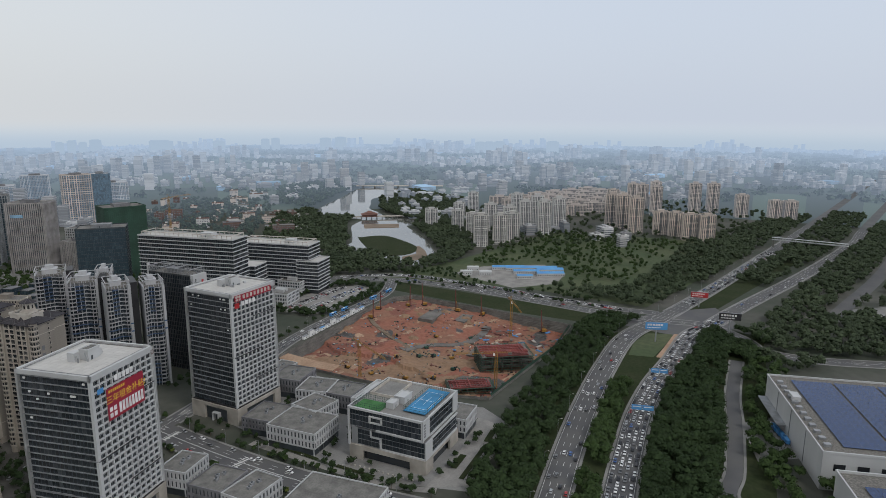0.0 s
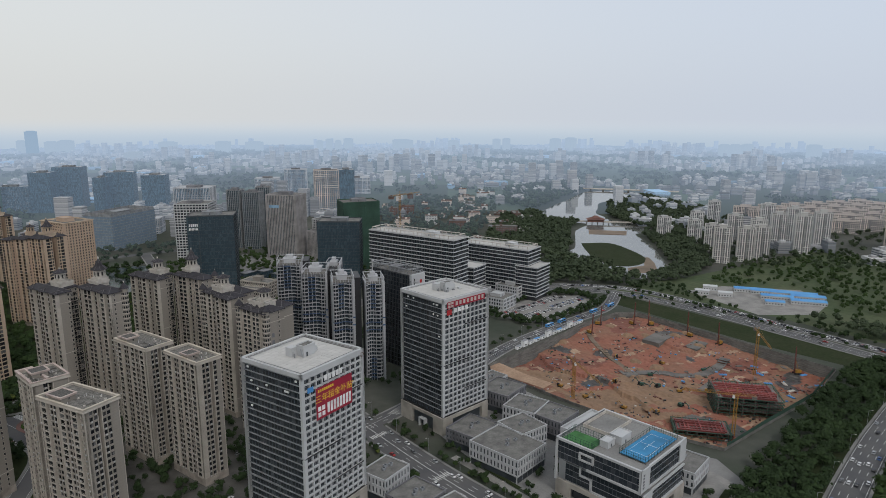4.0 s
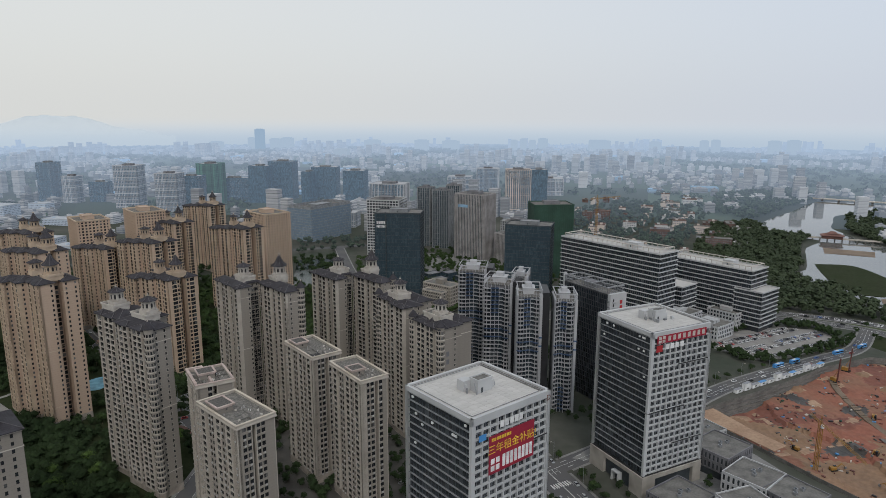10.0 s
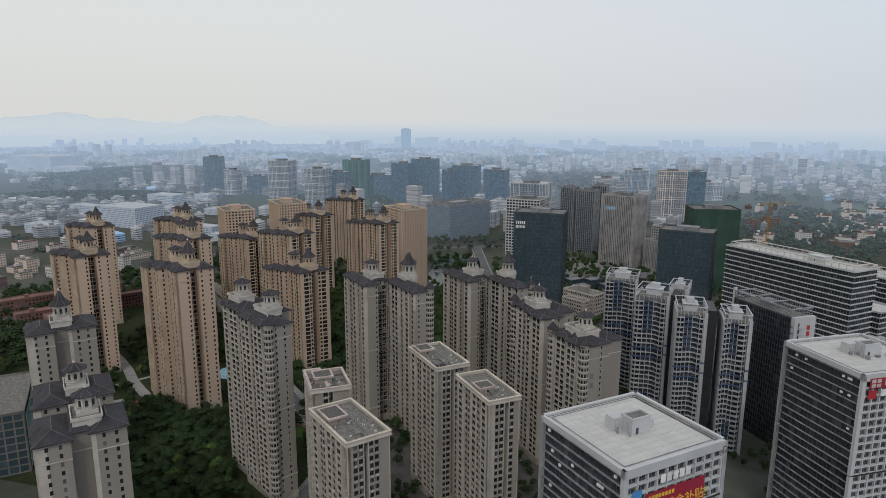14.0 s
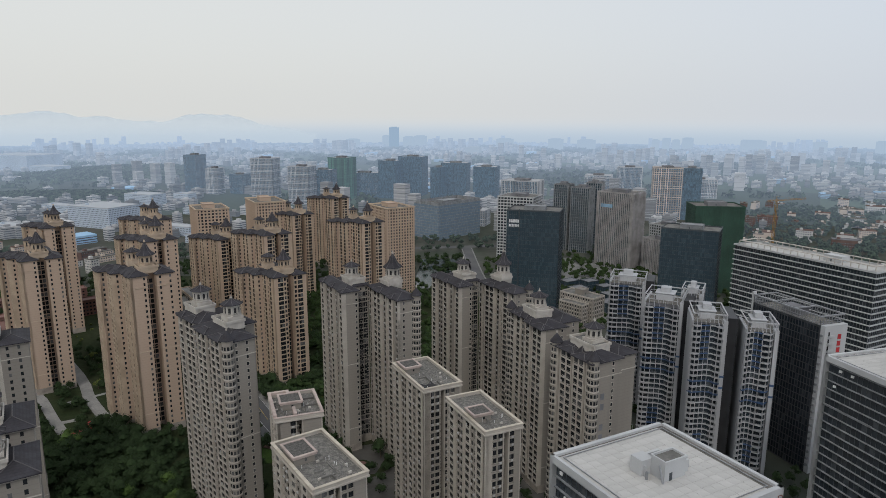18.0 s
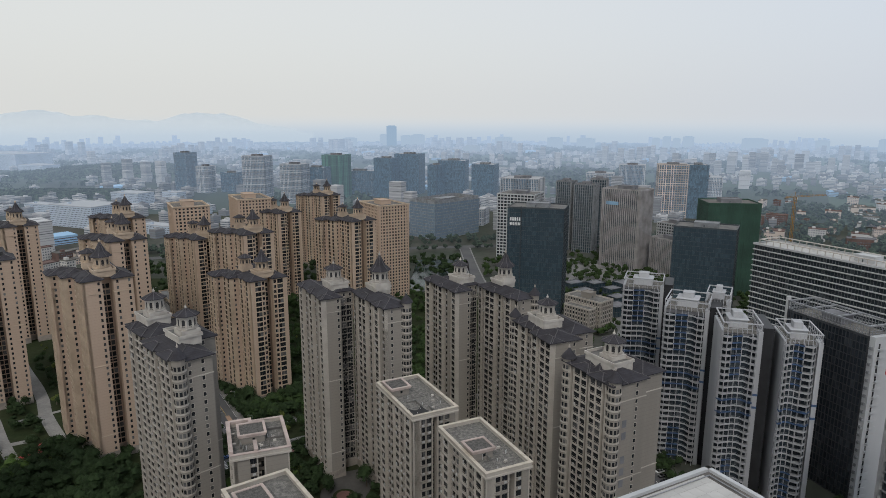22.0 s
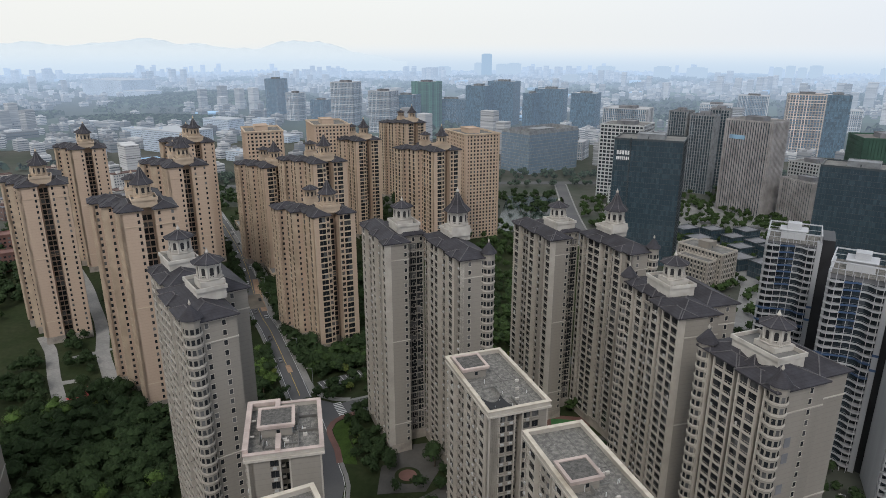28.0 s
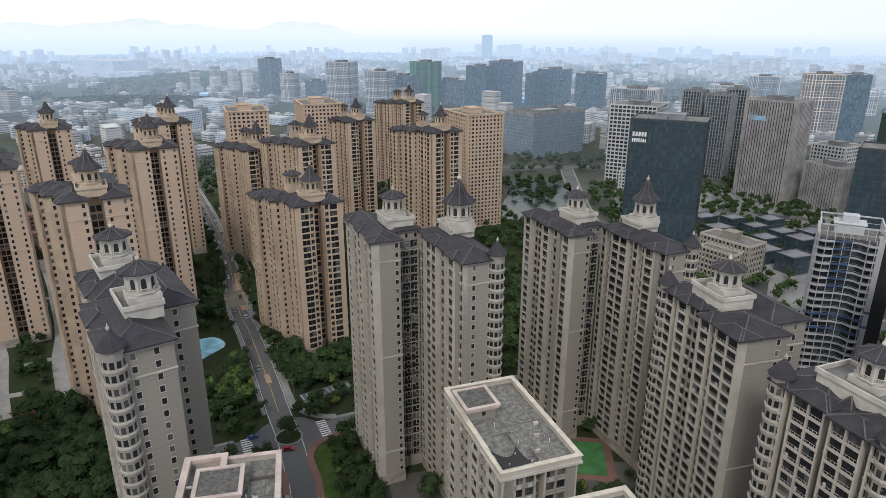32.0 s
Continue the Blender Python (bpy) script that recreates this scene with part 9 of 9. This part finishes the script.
wood("lake_wood", [(480, 640), (560, 600), (640, 590), (650, 700), (640, 760), (700, 810), (800, 930), (860, 980), (840, 1060), (880, 1140), (780, 1120), (640, 960), (520, 800), (470, 700)], 1300, "thick park wood on the lake shore", 19, (3.5, 6.0), 34, 1.9, LEAF_HAZED)
wood("lake_wood_far", [(700, 600), (800, 640), (880, 760), (980, 850), (960, 960), (1000, 1050), (1130, 1180), (1300, 1230), (1250, 1000), (1100, 860), (950, 720), (830, 660), (760, 595)], 900, "park wood on the far lake shore", 20, (3.5, 6.0), 32, 1.9, LEAF_HAZED)
# this wood's leaves have distance haze painted in as emission
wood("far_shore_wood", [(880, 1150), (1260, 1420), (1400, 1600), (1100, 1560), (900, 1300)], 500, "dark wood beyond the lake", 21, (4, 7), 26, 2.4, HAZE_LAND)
wood("garden_wood", [(-165, 486), (-150, 540), (-100, 500), (-75, 462), (-45, 418), (-20, 400), (-30, 330), (-60, 300), (-110, 380), (-150, 440)], 620, "dense garden wood between the towers", 22, (2.6, 4.8), 170, 0.5, LEAF_DARK)
wood("inner_garden_wood", [(-60, 560), (10, 545), (110, 530), (112, 760), (0, 905), (-110, 905), (-60, 700)], 800, "trees between the tan towers", 32, (2.4, 4.4), 80, 0.8, LEAF)
wood("street_wood", [(-190, 760), (-120, 640), (-60, 560), (-30, 560), (-70, 640), (-150, 780)], 260, "dark trees along the garden street", 33, (2.4, 4.0), 110, 0.65, LEAF_DARK, 1.0)
wood("terrace_wood", [(150, 470), (250, 440), (255, 560), (240, 640), (140, 640), (140, 560)], 200, "trees round the white and blue towers", 34, (1.8, 3.4), 50, 0.9, LEAF_DARK, 1.0)
wood("east_wood", [(700, 20), (760, 100), (1060, 94), (1500, 110), (1700, -60), (900, -80)], 620, "dark wood beyond the far side road", 38, (4, 6), 34, 1.9, LEAF_HAZED)
wood("estate_trees", [(780, 600), (1060, 380), (1500, 290), (1560, 680), (1150, 900), (920, 850)], 620, "trees between the estate towers", 39, (3, 5), 30, 1.8, LEAF_HAZED)
wood("lake_side_wood", [(560, 580), (640, 590), (660, 615), (700, 612), (750, 655), (830, 760), (880, 838), (930, 845), (945, 950), (1000, 1060), (1060, 1010), (960, 820), (880, 720), (790, 620), (700, 570)], 700, "dense dark wood between the lake and the estates", 35, (3.4, 5.6), 32, 1.9, LEAF_HAZED)
wood("yard_wood", [(530, 560), (570, 520), (600, 400), (612, 300), (640, 300), (660, 420), (650, 560), (600, 600)], 120, "small trees on the strips beside the cross road", 36, (1.6, 3.0), 34, 1.2, LEAF_DARK, 1.0)
wood("west_wood", [(-420, 560), (-300, 520), (-250, 620), (-290, 760), (-420, 820)], 420, "trees west of the tan flats", 23, (3, 5), 40, 1.3)
wood("garden_grove", [(-200, 520), (-150, 470), (-60, 440), (0, 470), (100, 480), (108, 560), (0, 600), (-60, 560), (-150, 640), (-230, 660)], 420, "small dark trees in the gardens", 37, (2.2, 3.6), 110, 0.58, LEAF_DARK, 1.0)
wood("garden_hedge", [(-200, 520), (-130, 470), (-60, 490), (-10, 470), (90, 480), (108, 560), (90, 680), (-30, 720), (-120, 740), (-220, 680)], 1300, "hedges and shrubs in the residential gardens", 24, (1.4, 3.2), 80, 0.55, LEAF_DARK)
wood("fresh_trees", [(-165, 486), (-150, 520), (-100, 500), (-75, 462), (-45, 418), (-60, 300), (-110, 380), (-150, 440)], 15, "bright green trees in the garden wood", 41, (3.2, 5.4), 300, 0.48, LEAF_FRESH)
wood("street_shrubs", [(-62, 566), (-100, 620), (-76, 560), (-60, 535), (-80, 520), (-108, 570), (-90, 620)], 46, "fresh green trees beside the garden street", 42, (1.8, 3.2), 160, 0.42, LEAF_FRESH, 2.0)
wood("lawn_shrubs", [(-14, 499), (-17.5, 506), (-19.5, 514), (-16, 521), (-13, 510), (-10, 500)], 16, "clipped shrubs on the mown lawn", 43, (0.7, 1.3), 60, 0.35, LEAF_FRESH, 0.2)
wood("yellow_shrubs", [(-150, 512), (-133, 524), (-128, 518), (-146, 506)], 22, "yellowish shrubs below the playground", 44, (1.0, 1.7), 70, 0.4, LEAF_LIGHT, 0.2)
wood("light_shrubs", GARDEN, 140, "bright green shrubs in the gardens", 25, (0.9, 1.8), 36, 0.5, LEAF_LIGHT)
def row(nm, off, a, b, gap, label, group):
    line = [Vector(p) for p in smooth_line(ROADS[nm][0], 2)]
    dist, nxt = 0.0, a
    for p, q in zip(line, line[1:]):
        d = q - p
        dist += d.length
        if nxt < dist < b:
            u = p + Vector((-d.y, d.x)).normalized() * off
            if free(u.x, u.y, 0.5):
                tree(u.x, u.y, label, group, rt.uniform(0.5, 0.8))
            nxt += gap * rt.uniform(0.8, 1.2)


row("office_street", 13.5, 60, 430, 13, "street tree along the office street", "street trees")
row("office_street", -13.5, 60, 430, 13, "street tree along the office street", "street trees")
row("pit_road", 9.5, 60, 420, 14, "street tree beside the building site", "street trees")
row("garden_street", 9.8, 170, 520, 9, "street tree along the garden street", "street trees")
row("garden_street", -8.0, 170, 520, 9, "street tree along the garden street", "street trees")
wood("courtyard_trees", [(75, 335), (150, 350), (160, 405), (150, 480), (120, 520), (70, 520), (20, 470), (-5, 360), (40, 330)], 420, "trees in the courtyards of the flats", 31, (1.6, 3.2), 90, 0.55, LEAF_DARK, 1.0)
wood("office_trees", [(150, 220), (230, 215), (310, 230), (300, 330), (255, 400), (160, 420), (150, 300)], 150, "street trees among the office blocks", 26, (1.5, 2.6), 60, 0.7, LEAF_DARK, 0.6)
wood("square_trees", [(110, 620), (230, 640), (420, 760), (380, 1000), (150, 1060), (100, 900)], 900, "trees round the office square", 27, (2.2, 4), 40, 1.1, LEAF)
wood("car_park_trees", [(380, 556), (392, 588), (440, 604), (500, 604), (526, 590), (526, 545), (490, 529), (430, 515), (398, 520)], 170, "trees at the edge of the car park", 28, (1.8, 3.4), 40, 1.0, LEAF_DARK, 1.0)
# green belt and avenue leaves also carry the painted haze glow
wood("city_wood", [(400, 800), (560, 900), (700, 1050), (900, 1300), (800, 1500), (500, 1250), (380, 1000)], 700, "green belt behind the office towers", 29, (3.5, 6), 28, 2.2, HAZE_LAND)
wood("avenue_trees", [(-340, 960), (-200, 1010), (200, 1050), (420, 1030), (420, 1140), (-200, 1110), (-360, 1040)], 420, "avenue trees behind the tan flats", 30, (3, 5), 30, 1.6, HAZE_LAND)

# ---- low buildings west and north of the towers ----
def low_house(x, y, rot, w, d, h, wall, roof, label, group, glass=PANE):
    m = pose(x, y, 0, 0, 0, rot)
    t = thing("low_building", m, label, "building", group)
    n = max(1, int(h / 3.3))
    wins = Mesh()
    for j in range(n):
        for i in range(int(w / 3)):
            wins.box(0.8 + i * 3, 2.4 + i * 3, -0.06, 0.0, j * 3.3 + 1.0, j * 3.3 + 2.5)
        for i in range(int(d / 3)):
            wins.box(w, w + 0.06, 0.8 + i * 3, 2.4 + i * 3, j * 3.3 + 1.0, j * 3.3 + 2.5)
    part("wall_shell", Mesh().box(0, w, 0, d, 0, h), wall, t)
    part("window_grid", wins, glass, t, kind="stuff")
    part("roof", Mesh().box(-0.3, w + 0.3, -0.3, d + 0.3, h, h + 0.25).ring(-0.3, w + 0.3, -0.3, d + 0.3, h + 0.25, h + 1.0, 0.35), roof, t)
    if w > 12:
        part("roof_house", Mesh().box(w * 0.2, w * 0.2 + 4, d * 0.3, d * 0.3 + 4, h, h + 3), wall, t)


nb_ = thing("netted_building", pose(-172, 447, 0, 0, 0, 118), "unfinished concrete block behind pale green netting", "building")
gridded(nb_, 62, 34, 34, 4.2, 0.6, CONCRETE, 5.0, 0.7, CONCRETE, 0.5, 0.4, TOWER_GLASS, roof=ROOF_GREY)
part("netting", Mesh().box(-1.2, 40, -1.2, -1.0, 4, 33), surface("pale_green_netting", (0.16, 0.28, 0.26), 0.8, stain=0.2, grain=1.0), nb_)
for a, b, w, d, rr in ((-372, 720, 110, 14, 42), (-268, 640, 14, 60, 42), (-330, 680, 60, 12, 42), (-300, 720, 70, 12, 42)):
    low_house(a, b, rr, w, d, 14, BRICK, BRICK, "red-brown school wing with a flat roof", "school wings")
rl = random.Random(63)
ROOFS = (ROOF_MID, ROOF_GREY, DULL_RED, DULL_RED, ROOF_MID, GREY_CLAD)
for poly, n, seed in (([(400, 790), (560, 860), (740, 960), (850, 1120), (800, 1300), (560, 1230), (420, 1040)], 46, 1), ([(-620, 620), (-400, 640), (-330, 800), (-360, 1000), (-620, 1050)], 40, 2), ([(560, 1230), (900, 1330), (1000, 1500), (700, 1500)], 22, 3)):
    spots = []
    scatter(poly, n, lambda x, y: spots.append((x, y)), seed + 90, 8, 17)
    for x, y in spots:
        w, d, h = rl.uniform(12, 38), rl.uniform(9, 16), rl.choice((7, 7, 10, 13, 17))
        low_house(x, y, -30 + rl.choice((0, 90)) + rl.uniform(-8, 8), w, d, h, rl.choice((ESTATE_PALE_HAZED, ESTATE_SAND_HAZED, ESTATE_SAND_HAZED, ESTATE_SAND_HAZED, DULL_RED)), rl.choice(ROOFS), rl.choice(("low pale building with a flat roof", "small workshop building with a flat roof")), "low buildings", HAZE_WINDOW)

# factory walls and roofs, with haze painted in as emission
FACTORY_HAZED = haze_glow_material("factory_wall_hazed", (0.40, 0.45, 0.51), GLOW, 1000, 4500, 0.88)
FACTORY_ROOF_HAZED = haze_glow_material("factory_roof_hazed", (0.36, 0.37, 0.38), GLOW, 1000, 4500, 0.88)
for x, y, w, d, h, lab in ((-560, 1255, 95, 62, 34, "large pale blue-grey factory block"), (-575, 1490, 72, 40, 27, "blue and white factory building"), (-690, 1400, 80, 26, 17, "long pale factory wing"), (-495, 1540, 40, 24, 22, "small blue factory office"),
                           (-385, 1180, 70, 24, 14, "low grey-blue workshop row"), (-310, 1105, 84, 26, 12, "low workshop with a pale roof"), (-420, 1390, 70, 30, 11, "flat pale warehouse beside the workshops"), (-640, 1180, 60, 26, 15, "grey factory wing with rows of windows"), (-1500, 2440, 230, 130, 52, "huge white hall with a blue corner"), (-1230, 2260, 110, 60, 26, "white hall at the edge of town")):
    low_house(x, y, -24, w, d, h, FACTORY_HAZED, FACTORY_ROOF_HAZED, lab, "factory buildings", HAZE_WINDOW)
    m = pose(x, y, 0, 0, 0, -24)
    q = [tuple((m @ Vector((a, b, 0)))[:2]) for a, b in ((-4, -4), (w + 4, -4), (w + 4, d + 4), (-4, d + 4))]
    BOXES.append((min(p[0] for p in q), max(p[0] for p in q), min(p[1] for p in q), max(p[1] for p in q), q))


def wooded_hill(cx, cy, rx, ry, h, seed):
    rnd, ms = random.Random(seed), Mesh()
    for k in range(900):
        a, u = rnd.uniform(0, 2 * math.pi), math.sqrt(rnd.random())
        z = h * (1 - u * u) * (0.8 + 0.3 * noise.noise((cx + u * math.cos(a), u * math.sin(a) * 3, 1)))
        crown(ms, cx + rx * u * math.cos(a), cy + ry * u * math.sin(a), z, 13, 6, 12, 5.5, rnd)
    ms.taper(cx, cy, 1, 0, 0.9, 0.5, 3)
    dome = [[(cx + rx * s * math.cos(q), cy + ry * s * math.sin(q), h * (1 - s * s) * 0.9) for q in np.linspace(0, 2 * math.pi, 28, endpoint=False)] for s in (1.0, 0.75, 0.5, 0.25, 0.02)]
    for lo, hi in zip(dome, dome[1:]):
        ms.add(lo + hi, [(i, (i + 1) % 28, 28 + (i + 1) % 28, 28 + i) for i in range(28)])
    tagged(new("wooded_hill", ms.data("wooded_hill", HAZE_LAND)), "low wooded hill with haze painted as glow", "hill", "", "stuff")


wooded_hill(-930, 2280, 330, 260, 24, 5)
wooded_hill(-760, 1660, 240, 60, 12, 6)
wood("back_wood", [(-420, 780), (-240, 760), (-100, 905), (100, 905), (100, 1000), (-300, 960)], 420, "trees behind the tan flats", 40, (3, 5), 30, 1.6, LEAF_DARK)

# ---- the city to the horizon ----
def city():
    rnd = random.Random(77)
    near, houses, roofs, woods, glassy = Mesh(), Mesh(), Mesh(), Mesh(), Mesh()
    for k in range(12000):
        a, r = radians(rnd.uniform(-8, 152)), 4750 * math.sqrt(rnd.uniform(0.028, 1.0))
        x, y = r * math.cos(a), r * math.sin(a)
        if x < -150 and y < 1020 and x > -640:
            continue
        if inside(x, y, LAKE) or (r < 1900 and not free(x, y, 6)):
            continue
        if r < 1500 and -350 < x < 1000 and y < 1120 + 0.1 * x and x < 900:
            continue
        if x > 600 and y < 330 + 0.1 * x and r < 1900:
            continue
        if 380 < x < 1400 and 250 < y < 1600 and noise.noise((x / 260, y / 260, 5)) > -0.05 and r < 1800:
            continue
        if ((x + 930) / 340) ** 2 + ((y - 2280) / 270) ** 2 < 1 or ((x + 760) / 245) ** 2 + ((y - 1660) / 65) ** 2 < 1:
            continue
        green = noise.noise((x / 420, y / 420, 1.5))
        if green > 0.08:
            s = rnd.uniform(10, 30)
            crown(woods, x, y, 4, s * 0.7, 6, 12, s * 0.3, rnd)
            continue
        w, d = rnd.uniform(9, 24), rnd.uniform(9, 20)
        dense = noise.noise((x / 300, y / 300, 9))
        h = rnd.uniform(8, 20)
        if dense > 0.2 and rnd.random() < 0.5:
            h = rnd.uniform(30, 65)
            w, d = rnd.uniform(16, 26), rnd.uniform(14, 20)
        elif rnd.random() < 0.06:
            w, d, h = rnd.uniform(30, 80), rnd.uniform(20, 45), rnd.uniform(8, 13)
        rot = radians(-28 + rnd.choice((0, 0, 0, 90)) + rnd.uniform(-5, 5) + 20 * noise.noise((x / 700, y / 700, 4)))
        c, s = math.cos(rot), math.sin(rot)
        P = lambda u, v: (x + u * c - v * s, y + u * s + v * c)
        t = roofs if (w > 30 and rnd.random() < 0.45) else houses
        t.slab([P(-w / 2, -d / 2), P(w / 2, -d / 2), P(w / 2, d / 2), P(-w / 2, d / 2)], 0, h)
        if h < 25 and t is houses:
            houses.slab([P(-w * 0.2, -d * 0.2), P(w * 0.15, -d * 0.2), P(w * 0.15, d * 0.25), P(-w * 0.2, d * 0.25)], h, h + 3)
        if r < 2700 and h < 25:
            for j in range(int(h / 3.4)):
                glassy.slab([P(-w / 2 - 0.15, -d / 2 - 0.15), P(w / 2 + 0.15, -d / 2 - 0.15), P(w / 2 + 0.15, d / 2 + 0.15), P(-w / 2 - 0.15, d / 2 + 0.15)], j * 3.4 + 1.2, j * 3.4 + 2.5)
        if h > 25:
            n = int(h / 3)
            for j in range(n):
                near.slab([P(-w / 2 - 0.3, -d / 2 - 0.3), P(w / 2 + 0.3, -d / 2 - 0.3), P(w / 2 + 0.3, d / 2 + 0.3), P(-w / 2 - 0.3, d / 2 + 0.3)], j * 3 + 2, j * 3 + 3)
    tagged(new("distant_houses", houses.data("distant_houses", HAZE)), "pale low city blocks with haze painted as glow", "city", "", "stuff")
    tagged(new("distant_balconies", near.data("distant_balconies", HAZE)), "floor bands of distant high-rises with haze painted as glow", "city", "", "stuff")
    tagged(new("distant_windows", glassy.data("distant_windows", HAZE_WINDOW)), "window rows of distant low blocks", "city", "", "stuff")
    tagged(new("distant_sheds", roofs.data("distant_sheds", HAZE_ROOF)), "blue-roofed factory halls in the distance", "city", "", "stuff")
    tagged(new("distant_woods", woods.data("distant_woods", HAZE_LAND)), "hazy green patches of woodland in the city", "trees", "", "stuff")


city()
ringm = Mesh()
for i in range(96):
    a, b = 2 * math.pi * i / 96, 2 * math.pi * (i + 1) / 96
    rs = (1450, 2000, 2700, 3600, 4900)
    for r0, r1 in zip(rs, rs[1:]):
        ringm.add([(r0 * math.cos(a), r0 * math.sin(a), 0.02), (r1 * math.cos(a), r1 * math.sin(a), 0.02), (r1 * math.cos(b), r1 * math.sin(b), 0.02), (r0 * math.cos(b), r0 * math.sin(b), 0.02)], [(0, 1, 2, 3)])
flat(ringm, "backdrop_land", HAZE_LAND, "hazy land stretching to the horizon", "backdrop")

# landmark towers on the skyline, and hills
for x, y, w, h in ((-183, 4250, 52, 118), (-236, 4300, 40, 66), (-90, 4200, 60, 62), (-20, 4250, 70, 66), (250, 3300, 70, 40), (-420, 4100, 70, 50), (480, 4000, 90, 58), (760, 3900, 80, 60), (960, 4000, 100, 52), (1300, 3800, 40, 60), (1350, 3780, 40, 68), (1400, 3760, 40, 60), (1520, 3900, 60, 66), (1800, 3700, 120, 60), (2050, 3500, 60, 58), (2300, 3400, 44, 66), (2360, 3380, 44, 70), (2600, 3200, 60, 70), (2680, 3150, 60, 75), (3000, 2300, 50, 60), (3060, 2280, 50, 60), (3120, 2250, 50, 62), (3300, 2000, 60, 64)):
    t = thing("skyline_tower", pose(x, y, 0, 0, 0, -20), "hazy blue tower on the skyline", "skyscraper", "skyline towers")
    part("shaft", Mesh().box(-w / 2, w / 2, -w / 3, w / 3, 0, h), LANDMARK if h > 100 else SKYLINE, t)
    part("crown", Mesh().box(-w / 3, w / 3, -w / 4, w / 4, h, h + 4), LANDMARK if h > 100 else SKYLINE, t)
def far_band(name, r, height, material, label, a0, a1):
    ms, prev = Mesh(), None
    for i in range(161):
        deg = a0 + (a1 - a0) * i / 160
        a = radians(deg)
        cur = [(r * math.cos(a), r * math.sin(a), -5), (r * math.cos(a), r * math.sin(a), height(deg)), (r * 1.004 * math.cos(a), r * 1.004 * math.sin(a), -5)]
        if prev:
            ms.add(prev + cur, [(0, 3, 4, 1), (1, 4, 5, 2)])
        prev = cur
    flat(ms, name, material, label, "backdrop")


# added glowing sheets that imitate haze and hazy hills behind the city
far_band("backdrop_haze", 4890, lambda deg: 205, HORIZON, "glowing sheet painted as pale haze at the horizon", -10, 160)
far_band("backdrop_hills", 4870, lambda deg: 105 + 95 * math.exp(-((deg - 118) / 6) ** 2) + 100 * math.exp(-((deg - 107) / 3) ** 2) + 70 * math.exp(-((deg - 129) / 6) ** 2) + 26 * noise.noise((deg / 2.4, 2, 0)) + 10 * noise.noise((deg / 0.8, 3, 0)) - 40 * max(0, (102 - deg) / 4), HILL, "pale blue hills with haze painted as glow", 99, 145)
